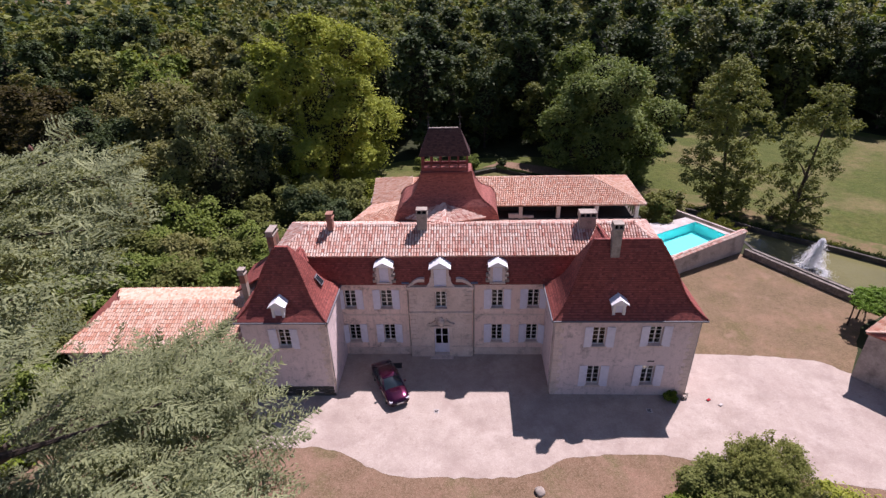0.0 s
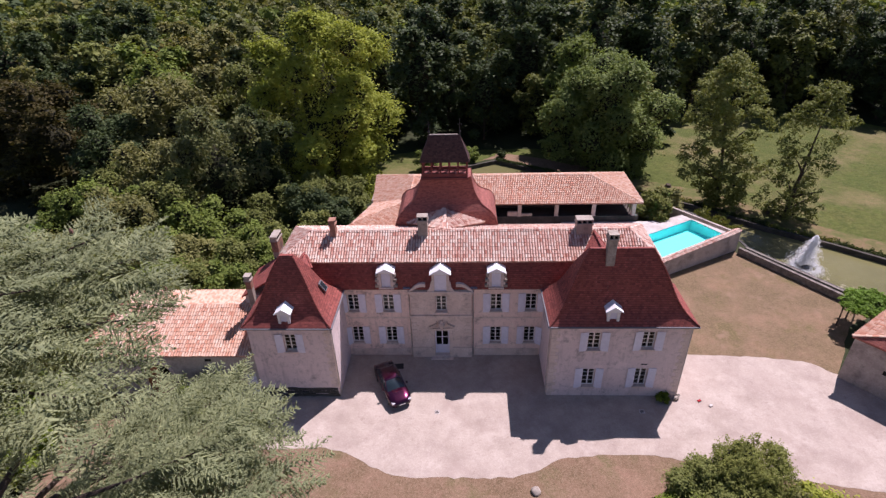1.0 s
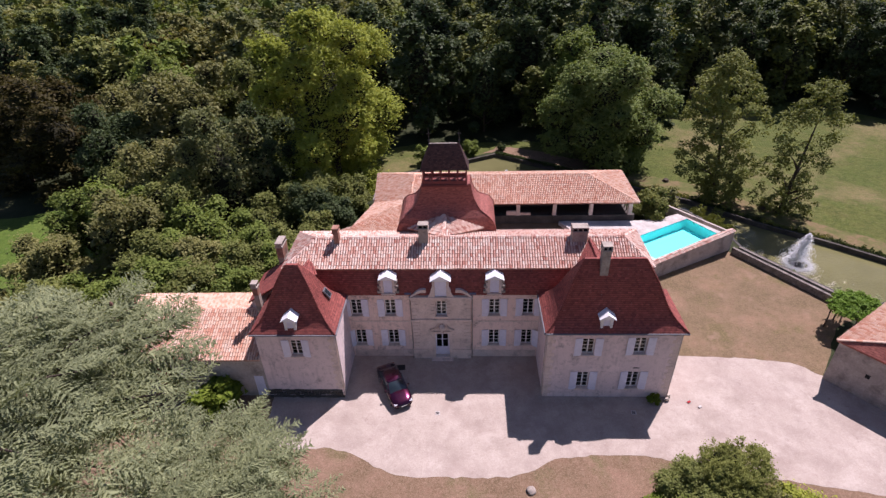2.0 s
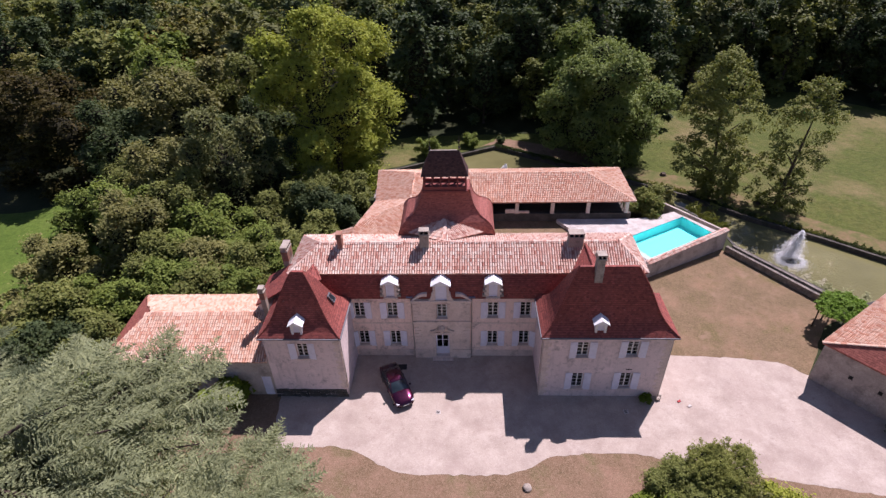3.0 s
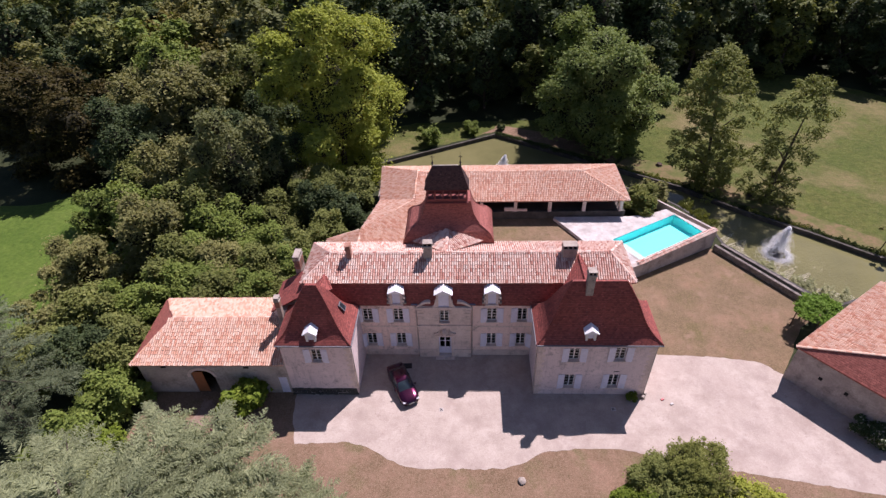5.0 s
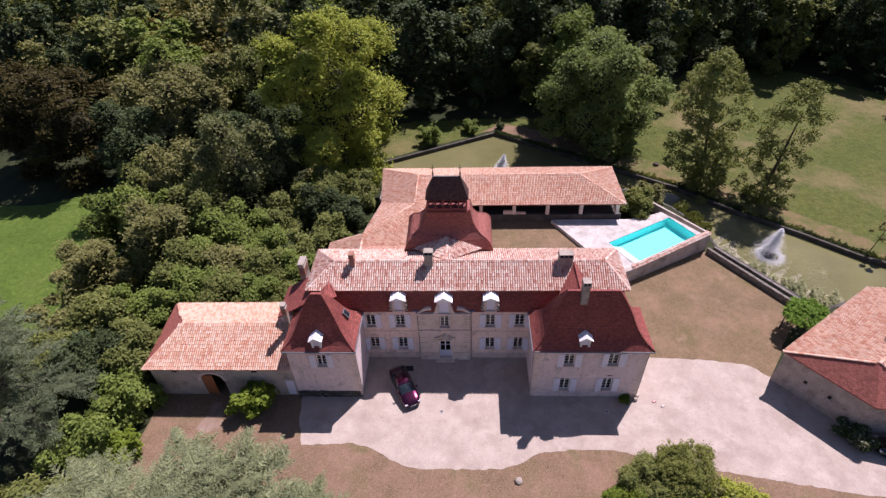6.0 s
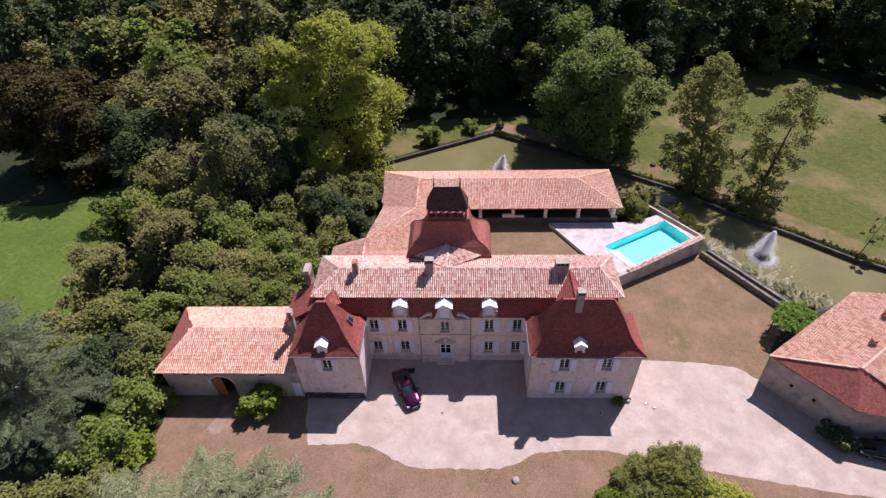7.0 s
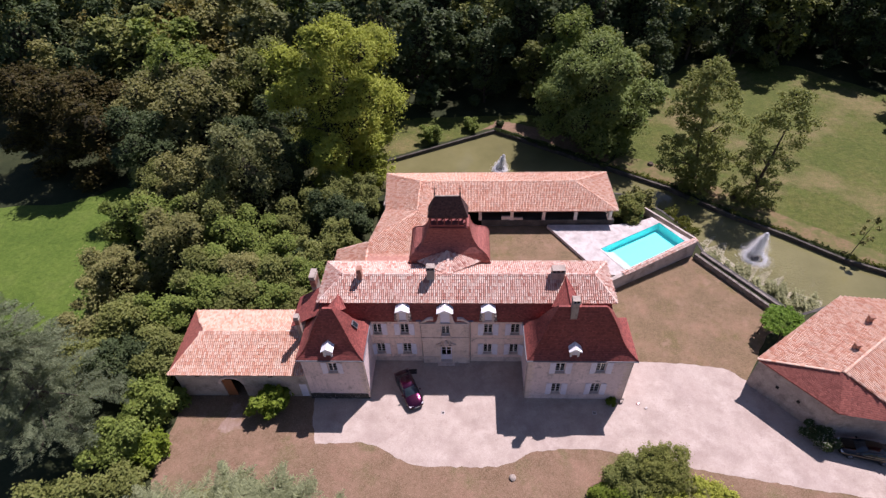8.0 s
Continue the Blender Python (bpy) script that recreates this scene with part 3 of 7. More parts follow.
LAWN_R = [(17.5, -0.2), (17.5, 6.5), (21.5, 12.0), (32.4, 17.4), (40.2, 5.8), (37, 4), (32.2, -2.4), (31, -1.6)]
sheet("lawn_side", "lawn_dry", ragged(LAWN_R), 0.008, "dry yellow-brown lawn inside the parapet", category="lawn")
COURT = [(-4, 6.6), (-1, 22.8), (13.7, 22.8), (19.3, 13.0), (21.7, 12.1), (17.3, 9.7), (17.3, 6.6)]
bm = bmesh.new()
prism(bm, COURT, 0.0, 0.85)
tagged(part("lawn_court", bm, "lawn_dry"), "dry lawn of the raised rear court", "lawn", kind="structure")
DRIVE = [(-13.0, -10.05), (-8.3, -9.8), (-6.6, -10.25), (-4.7, -11.4), (-3.0, -12.05), (-1.3, -12.25), (5.2, -12.15), (6.6, -11.7), (8.0, -10.9), (9.2, -10.45), (12, -10.2), (15.3, -10.2),
         (22.5, -11.7), (27.4, -12.6), (34.6, -13.85), (75, -20), (75, -8), (38, -7.6), (33.4, -2.4), (32.2, -2.0), (31.5, -1.2), (30.4, -0.55), (27.6, -0.1), (21.3, 0.25), (18.2, 0.3), (-8.2, 0.3), (-14.2, -4), (-13.9, -7)]
sheet("gravel_drive", "gravel", ragged(DRIVE, 0.5, 0.09), 0.016, "pale pinkish gravel forecourt and drive", category="drive")
MEADOW = [(28.6, 47.6), (37.4, 41.5), (45.2, 34.0), (52, 28.8), (58.2, 23.2), (62.2, 20.8), (80, 10.5), (110, -6), (125, 20), (110, 52), (91, 73), (79, 87), (66, 90), (54, 89), (45, 79), (38, 67), (33, 57)]
sheet("meadow_right", "meadow", ragged(MEADOW, 2, 0.4), LOW + 0.006, "open green meadow with dry patches", category="meadow")
sheet("bank_strip", "bank_turf", ragged([(28.4, 47.3), (37.2, 41.3), (45, 33.8), (52, 28.6), (58, 23.0), (62, 20.6), (80, 10.2), (81, 11.8), (63.5, 23.2), (60, 26.2), (54.0, 31.4), (47, 38.3), (43.5, 42.5), (40, 46.0), (35, 48.5), (31, 50.5)], 0.9, 0.35), LOW + 0.012, "rough olive-brown grass along the bank", category="grass")
LEFT_FIELD = [(-48, 10), (-50, 25), (-55, 38), (-60, 41.5), (-69, 36.5), (-79, 35.5), (-130, 44), (-140, 10), (-90, 2), (-62, 6)]
sheet("meadow_left", "meadow_green", ragged(LEFT_FIELD, 2, 0.4), LOW + 0.006, "bright green mown field", category="meadow")
FIELD_FAR = [(-330, 300), (-250, 345), (-215, 420), (-330, 700), (-640, 640)]
sheet("field_far", "dry_grass", FIELD_FAR, LOW + 0.006, "pale dry field far behind the woods", category="field")
BANK = [(-26.5, 43), (-12.4, 50.6), (8.0, 61.2), (28.2, 47.8), (32, 55), (35, 60), (28, 64), (14, 66), (-8, 65.5), (-26, 57)]
sheet("bank_grass", "meadow", ragged(BANK, 1.5, 0.3), LOW + 0.009, "rough grass bank beyond the moat", category="grass")
sheet("bank_worn", "dry_grass", ragged([(5, 59.9), (8.0, 61.3), (16, 56.3), (27.8, 48.2), (29.5, 51), (24, 56), (17, 60.5), (9, 64)], 0.9, 0.3), LOW + 0.014, "dry brown grass at the corner of the bank", category="grass")
TERRACE = [(13.7, 22.6), (23.5, 22.6), (26.0, 23.0), (28.7, 24.2), (33.0, 18.9), (32.4, 18.1), (21.7, 12.4), (19.4, 13.1)]
TZ = 1.25
sheet("pool_terrace", "terrace_stone", TERRACE, TZ, "pale stone paving round the pool", [POOL], "terrace")
bm = bmesh.new()
for (x1, y1), (x2, y2) in zip(TERRACE, TERRACE[1:] + TERRACE[:1]):
    bm.faces.new([bm.verts.new(p) for p in ((x1, y1, 0), (x2, y2, 0), (x2, y2, TZ), (x1, y1, TZ))])
tagged(part("terrace_edge", bm, "old_wall"), "pale stone edge of the pool terrace", "edge", kind="structure")
sheet("patch", "worn_path", ragged([(-23.0, -5.4), (-22.0, -5.4), (-21.4, -7.4), (-21.0, -8.6), (-22.4, -9.0), (-23.6, -8.6), (-23.0, -7.2)], 0.3, 0.22), 0.012, "worn gravel patch before the shed door", category="path")


def strip_wall(name, label, pts, width, z0, z1, material, category="wall"):
    """A wall that follows a line, with mitred corners."""
    bm = bmesh.new()
    P = [Vector((x, y)) for x, y in pts]
    L, R = [], []
    for i, p in enumerate(P):
        a = (P[i] - P[i - 1]).normalized() if i else (P[1] - P[0]).normalized()
        b = (P[i + 1] - P[i]).normalized() if i < len(P) - 1 else a
        t = (a + b).normalized()
        n = Vector((-t.y, t.x)) * (width / 2) / max(0.5, t.dot(a))
        L.append(p + n)
        R.append(p - n)
    ring = []
    for i in range(len(P)):
        za = z1[i] if isinstance(z1, (list, tuple)) else z1
        ring.append([(L[i].x, L[i].y, z0), (L[i].x, L[i].y, za), (R[i].x, R[i].y, za), (R[i].x, R[i].y, z0)])
    rr = loft(bm, ring)
    bm.faces.new(rr[0])
    bm.faces.new(rr[-1][::-1])
    ob = part(name, bm, material)
    return tagged(ob, label, category, kind="structure")


strip_wall("wall_moat_far", "mossy stone revetment along the far bank", F_BANK, 0.38, BED, LOW + 0.1, "bank_stone")
strip_wall("wall_moat_near", "dark stone revetment on the house side of the moat", P_NEAR[1:], 0.34, BED, 0.05, "dark_stone")
strip_wall("wall_moat_house", "dark stone footing of the rear range in the moat", P_NEAR[0:2], 0.4, BED, 0.02, "dark_stone")
strip_wall("wall_terrace", "low stone wall at the edge of the platform", [(28.2, 26.4), (33.4, 19.6)], 0.26, -0.2, 1.29, "old_wall")
strip_wall("wall_step", "pale stone kerb of the terrace above the lawn", [(13.75, 22.4), (19.45, 13.1)], 0.3, 0.6, TZ + 0.06, "terrace_stone", "kerb")
strip_wall("wall_parapet", "low grey stone parapet round the lawn", [(32.7, 17.1), (39.9, 6.1)], 0.34, 0, 0.75, "rubble", "parapet")
strip_wall("wall_parapet_outer", "low brown stone wall outside the parapet", [(33.9, 17.9), (41.2, 6.9)], 0.32, -6.9, 0.3, "rubble", "parapet")
strip_wall("wall_pool", "rendered garden wall with tiled coping beside the pool", [(17.4, 9.66), (21.9, 12.1), (32.6, 17.9)], 0.5, 0, (1.9, 1.95, 2.55), "old_wall", "garden wall")
V, F = [], []
for off, tilt in ((-0.24, 1), (0.24, -1)):
    d_ = (Vector((32.6, 17.9, 2.55)) - Vector((21.9, 12.1, 1.95)))
    s_ = Vector((-d_.y, d_.x, 0)).normalized()
    a_ = Vector((21.9, 12.1, 1.97))
    e0, e1 = a_ + s_ * off * 1.35, a_ + d_ + s_ * off * 1.35
    tile_slope(V, F, [e0, e1, e1 - s_ * off * 1.35 + Vector((0, 0, 0.16)), e0 - s_ * off * 1.35 + Vector((0, 0, 0.16))], 0.2, 0.33, random.Random(5), 0.05)
ridge_tiles(V, F, (21.9, 12.1, 2.14), (32.6, 17.9, 2.74), 0.1)
tagged(raw("coping_tiles", V, F, "canal_tile"), "weathered clay tile coping of the garden wall", "coping", kind="structure")

# the pool
pool = thing("swimming_pool", "turquoise lined swimming pool set in pale paving", "pool", 0, 0, TZ)
bm = bmesh.new()
PL = [Vector((x, y, 0)) for x, y in POOL]
top = [bm.verts.new((p.x, p.y, 0.03)) for p in PL]
bot = [bm.verts.new((p.x, p.y, -1.2)) for p in PL]
bm.faces.new(bot)
for i in range(4):
    bm.faces.new((top[i], bot[i], bot[(i + 1) % 4], top[(i + 1) % 4]))
part("basin", bm, "pool_liner", pool)
ax = (PL[1] - PL[0]).normalized()
ay = (PL[3] - PL[0])
for i in range(4):
    bm = bmesh.new()
    a0, a1 = PL[0] + ax * 0.02, PL[0] + ax * (0.5 + 0.42 * (3 - i))
    w0 = ay * 0.12
    w1 = ay * 0.88
    pts = [a0 + w0, a1 + w0, a1 + w1, a0 + w1]
    prism(bm, [(p.x, p.y) for p in pts], -1.19, -0.98 + i * 0.22)
    part("step", bm, "pool_step", pool)
bm = bmesh.new()
bm.faces.new([bm.verts.new((p.x, p.y, -0.06)) for p in PL])
w_ = part("water_surface", bm, "pool_water", pool)
w_.visible_shadow = False
bm = bmesh.new()
C = sum(PL, Vector()) / 4
for i in range(4):
    a, b = PL[i], PL[(i + 1) % 4]
    ao, bo = a + (a - C).normalized() * 0.3, b + (b - C).normalized() * 0.3
    prism(bm, [(a.x, a.y), (b.x, b.y), (bo.x, bo.y), (ao.x, ao.y)], -0.05, 0.035)
part("coping", bm, "terrace_stone", pool)

# ---- the manor house ----
house = thing("manor_house", "old stone manor with two hipped pavilions and red tile roofs", "house")
Z0 = 0.0
EAVE = 7.2

# window kit: frames, panes and shutters on shared meshes
bm = bmesh.new()
WW, WH = 0.95, 1.72
for x0, x1, z0, z1 in ((0, 0.07, 0, WH), (WW - 0.07, WW, 0, WH), (0.07, WW - 0.07, 0, 0.08), (0.07, WW - 0.07, WH - 0.07, WH), (WW / 2 - 0.05, WW / 2 + 0.05, 0.08, WH - 0.07)):
    box(bm, x0, x1, 0, 0.07, z0, z1)
for k in (1, 2, 3):
    z = 0.08 + k * (WH - 0.15) / 4
    for x0, x1 in ((0.07, WW / 2 - 0.05), (WW / 2 + 0.05, WW - 0.07)):
        box(bm, x0, x1, 0.01, 0.05, z - 0.018, z + 0.018)
window_frame = part("window", bm, "frame_paint", house)
bm = bmesh.new()
box(bm, 0, WW / 2 - 0.12, 0, 0.006, 0, (WH - 0.15) / 4 - 0.036)
pane_mesh = part("pane", bm, "window_glass", window_frame)
bm = bmesh.new()
box(bm, 0, 0.60, -0.045, 0, 0, WH + 0.14)
bevelled(bm, 0.008)
for z in (0.25, WH - 0.15):
    box(bm, 0.03, 0.57, -0.06, -0.046, z, z + 0.09)
for x in (0.15, 0.30, 0.45):
    box(bm, x - 0.006, x + 0.006, -0.05, -0.0455, 0.02, WH + 0.12)
shutter_mesh = part("shutter", bm, "shutter_paint", house, "pale grey painted board shutter")
bm = bmesh.new()
box(bm, -0.1, WW + 0.1, -0.12, 0.23, -0.12, 0.02)
bevelled(bm, 0.012)
sill_mesh = part("sill", bm, "stone_trim", window_frame)
used = {"w": 0, "s": 0}


def pose_at(x, y, z, rz=0):
    return pose(x, y, z, 0, 0, rz)


def window(x, y, z, scale_x=1.0, scale_z=1.0, shutters=(0, 0), reveal=0.22):
    """A two-leaf window of eight panes whose lower left corner of the opening is x, z in the wall face y."""
    S = Matrix.Diagonal((scale_x, 1, scale_z, 1))
    if used["w"] == 0:
        w = window_frame
        w.matrix_basis = pose_at(x, y + reveal, z) @ S
    else:
        w = again("window", window_frame, house, pose_at(x, y + reveal, z) @ S)
    first = used["w"] == 0
    used["w"] += 1
    ph = (WH - 0.15) / 4
    for c in range(2):
        for k in range(4):
            m = pose_at(0.07 if c == 0 else WW / 2 + 0.05, 0.03, 0.08 + k * ph + 0.018)
            if first and c == 0 and k == 0:
                pane_mesh.matrix_basis = m
            else:
                again("pane", pane_mesh, w, m)
    if first:
        sill_mesh.matrix_basis = pose_at(0, -reveal, 0)
    else:
        again("sill", sill_mesh, w, pose_at(0, -reveal, 0))
    if shutters:
        for side, turn in zip((-1, 1), shutters):
            if side < 0:
                m = pose_at(x, y - 0.012, z - 0.07) @ pose(0, 0, 0, 0, 0, turn) @ Matrix.Translation((-0.61, 0, 0))
            else:
                m = pose_at(x + WW * scale_x, y - 0.012, z - 0.07) @ pose(0, 0, 0, 0, 0, -turn) @ Matrix.Translation((0.01, 0, 0))
            m = m @ Matrix.Diagonal((1, 1, scale_z, 1))
            if used["s"] == 0:
                shutter_mesh.matrix_basis = m
            else:
                again("shutter", shutter_mesh, house, m)
            used["s"] += 1


# main block
MX0, MX1, MY0, MY1 = -13.0, 17.2, 0.2, 6.0
main_up = [(-7.80, 4.75), (-4.85, 4.75), (4.09, 4.78), (6.96, 4.80)]
main_lo = [(-7.73, 1.38), (-4.80, 1.38), (4.11, 1.38), (6.98, 1.40)]
holes = [(x - MX0, x - MX0 + WW, z, z + WH) for x, z in main_up + main_lo]
holes += [(-0.42 - MX0, 0.50 - MX0, 4.9, 6.46), (-0.6 - MX0, 0.64 - MX0, 0.2, 2.95)]
bm = bmesh.new()
wall_panel(bm, MX1 - MX0, Z0, EAVE, 0.5, holes, pose(MX0, MY0, 0))
part("wall", bm, "wall_main", house, "warm beige lime-rendered front wall")


def plain_wall(parent, length, z0, z1, thick, m, material):
    bm = bmesh.new()
    wall_panel(bm, length, z0, z1, thick, [], m)
    return part("wall", bm, material, parent)


plain_wall(house, MY1 - MY0 - 0.5, Z0, EAVE, 0.5, pose(MX1, MY0 + 0.5, 0, 0, 0, 90), "wall_pavilion")
plain_wall(house, MY1 - MY0 - 0.5, Z0, EAVE, 0.5, pose(MX0, MY1, 0, 0, 0, -90), "wall_pavilion")
plain_wall(house, MX1 - MX0, Z0, EAVE, 0.5, pose(MX1, MY1 + 0.5, 0, 0, 0, 180), "wall_pavilion")
# unseen floors and partition, coloured near-black as the shade of the rooms
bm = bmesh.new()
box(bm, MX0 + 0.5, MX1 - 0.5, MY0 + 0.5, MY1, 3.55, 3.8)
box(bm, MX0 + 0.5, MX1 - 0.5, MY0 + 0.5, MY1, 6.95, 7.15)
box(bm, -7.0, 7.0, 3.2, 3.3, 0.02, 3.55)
part("inner_floor", bm, "room_shade", house)
for a, b in ((-7.95, -2.6), (2.6, 8.3)):
    for nm, dy, z0, z1 in (("plinth", 0.06, 0, 0.75), ("cornice", 0.12, EAVE - 0.22, EAVE), ("string_course", 0.035, 4.02, 4.18)):
        bm = bmesh.new()
        box(bm, a, b, MY0 - dy, MY0 - 0.003, z0, z1)
        part(nm, bevelled(bm, 0.012), "stone_trim", house, "weathered limestone")
for (x, z) in main_up:
    window(x, MY0, z, shutters=(6, 4))
for (x, z), sh in zip(main_lo, ((30, 5), (5, 8), (6, 4), (8, 28))):
    window(x, MY0, z, shutters=sh)

# entrance bay
PY = -0.06
bm = bmesh.new()
wall_panel(bm, 5.0, 0.0, 6.86, MY0 - PY - 0.003, [(2.05, 3.0, 4.86, 6.5), (1.88, 3.16, 0.2, 2.98)], pose(-2.48, PY, 0))
bay = part("entrance_bay", bm, "stone_trim", house, "projecting ashlar entrance bay")
for nm, x0, x1, dy, z0, z1 in (("pedestal", -2.56, -0.62, 0.09, 0, 1.02), ("pedestal", 0.72, 2.60, 0.09, 0, 1.02), ("pedestal_cap", -2.58, -0.60, 0.12, 1.02, 1.10), ("pedestal_cap", 0.70, 2.62, 0.12, 1.02, 1.10),
                               ("string_course", -2.6, 2.64, 0.13, 4.36, 4.58), ("frieze", -2.58, 2.62, 0.07, 4.24, 4.36), ("frieze", -2.58, 2.62, 0.12, 6.68, 6.86), ("cornice", -2.66, 2.70, 0.22, 6.86, 7.06)):
    bm = bmesh.new()
    box(bm, x0, x1, PY - dy, (MY0 - 0.1 if nm == "cornice" else PY - 0.003), z0, z1)
    part(nm, bevelled(bm, 0.015), "stone_trim", bay)
bm = bmesh.new()
for x0, x1 in ((-0.86, -0.60), (0.66, 0.92)):
    box(bm, x0, x1, PY - 0.10, PY - 0.003, 0.0, 3.02)
box(bm, -1.0, 1.06, PY - 0.16, PY - 0.003, 3.02, 3.22)
for s in (-1, 1):
    for k in range(7):
        g0, g1 = math.pi * k / 12, math.pi * (k + 1) / 12
        x0, x1 = 0.03 + s * (1.06 - 0.62 * math.sin(g0)), 0.03 + s * (1.06 - 0.62 * math.sin(g1))
        z0, z1 = 3.24 + 0.42 * (1 - math.cos(g0)) + 0.12, 3.24 + 0.42 * (1 - math.cos(g1)) + 0.12
        box(bm, min(x0, x1) - 0.02, max(x0, x1) + 0.02, PY - 0.17, PY - 0.003, min(z0, z1) - 0.1, max(z0, z1) + 0.08)
tube(bm, [(0.03, PY - 0.12, z) for z in (3.22, 3.3, 3.42, 3.6, 3.8, 3.9, 4.02, 4.1)], [0.2, 0.12, 0.22, 0.30, 0.27, 0.14, 0.17, 0.03], 12)
part("door_surround", bm, "stone_trim", bay, "carved door case with broken pediment and urn")
for z0, n in ((1.14, 8), (4.62, 5)):
    for k in range(n):
        for sx in (-1, 1):
            w = 0.62 if k % 2 else 0.42
            x0, x1 = sorted((0.02 + sx * 2.52, 0.02 + sx * (2.52 - w)))
            bm = bmesh.new()
            box(bm, x0, x1, PY - 0.05, PY - 0.003, z0 + k * 0.385 + 0.012, z0 + (k + 1) * 0.385 - 0.012)
            part("quoin", bevelled(bm, 0.012), "stone_trim", bay)
for k in range(5):
    for sx in (-1, 1):
        w = 0.36 if k % 2 else 0.22
        x0, x1 = sorted((0.04 + sx * 0.5, 0.04 + sx * (0.5 + w)))
        bm = bmesh.new()
        box(bm, x0, x1, PY - 0.05, PY - 0.003, 4.88 + k * 0.33 + 0.01, 4.88 + (k + 1) * 0.33 - 0.01)
        part("quoin", bevelled(bm, 0.01), "stone_trim", bay)
window(-0.40, PY, 4.88, 0.93, 0.92, shutters=(), reveal=0.24)
bm = bmesh.new()
box(bm, -0.55, 0.60, PY - 0.06, PY - 0.003, 4.60, 4.86)
part("apron", bevelled(bm, 0.015), "stone_trim", bay)
# glazed double door
bm = bmesh.new()
for x0, x1 in ((-0.6, -0.53), (0.57, 0.64), (-0.03, 0.07), (-0.53, -0.47), (0.51, 0.57)):
    box(bm, x0, x1, PY + 0.30, PY + 0.37, 0.2, 2.95)
for x0, x1 in ((-0.47, -0.03), (0.07, 0.51)):
    for z0, z1 in ((0.2, 1.12), (1.96, 2.02), (2.88, 2.95)):
        box(bm, x0, x1, PY + 0.31, PY + 0.36, z0, z1)
    box(bm, x0 + 0.08, x1 - 0.08, PY + 0.295, PY + 0.311, 0.35, 0.98)
fdoor = part("door", bm, "shutter_paint", house, "pale grey glazed double front door")
for x0, x1 in ((-0.47, -0.03), (0.07, 0.51)):
    for z0, z1 in ((1.12, 1.96), (2.02, 2.88)):
        bm = bmesh.new()
        box(bm, x0, x1, PY + 0.33, PY + 0.336, z0, z1)
        part("pane", bm, "window_glass", fdoor)
bm = bmesh.new()
tube(bm, [(0.02, PY + 0.26, 1.2), (0.02, PY + 0.29, 1.2)], [0.03, 0.03], 8)
part("handle", bm, "iron", fdoor)
bm = bmesh.new()
box(bm, -0.95, 1.0, PY - 0.45, PY - 0.1, 0.0, 0.1)
box(bm, -0.62, 0.66, PY - 0.1, PY + 0.35, 0.0, 0.195)
part("door_step", bevelled(bm, 0.015), "stone_trim", house)

# mansard of the main block
bm = bmesh.new()
rect = lambda x0, x1, y0, y1, z: [(x0, y0, z), (x1, y0, z), (x1, y1, z), (x0, y1, z)]
loft(bm, [rect(-13.2, 17.45, -0.12, 6.55, EAVE - 0.02), rect(-13.2, 17.45, -0.12, 6.55, EAVE + 0.08), rect(-12.95, 17.2, 0.22, 6.25, 8.2), rect(-12.8, 17.0, 0.85, 6.05, 9.4)])
part("mansard", bm, "flat_tile", house, "steep red plain-tile mansard slope")
RZ, RY = 10.78, 3.35
E0 = 9.38
A, B, C_, D = (-13.2, 0.60, E0), (17.5, 0.60, E0), (17.5, 6.65, E0), (-13.2, 6.65, E0)
R0, R1 = (-10.7, RY, RZ), (15.5, RY, RZ)
pantile_roof("roof", house, [[A, B, R1, R0], [C_, D, R0, R1], [B, C_, R1], [D, A, R0]], [(R0, R1), (A, R0), (B, R1), (C_, R1), (D, R0)], "canal_tile", "weathered pink and cream canal-tile roof")


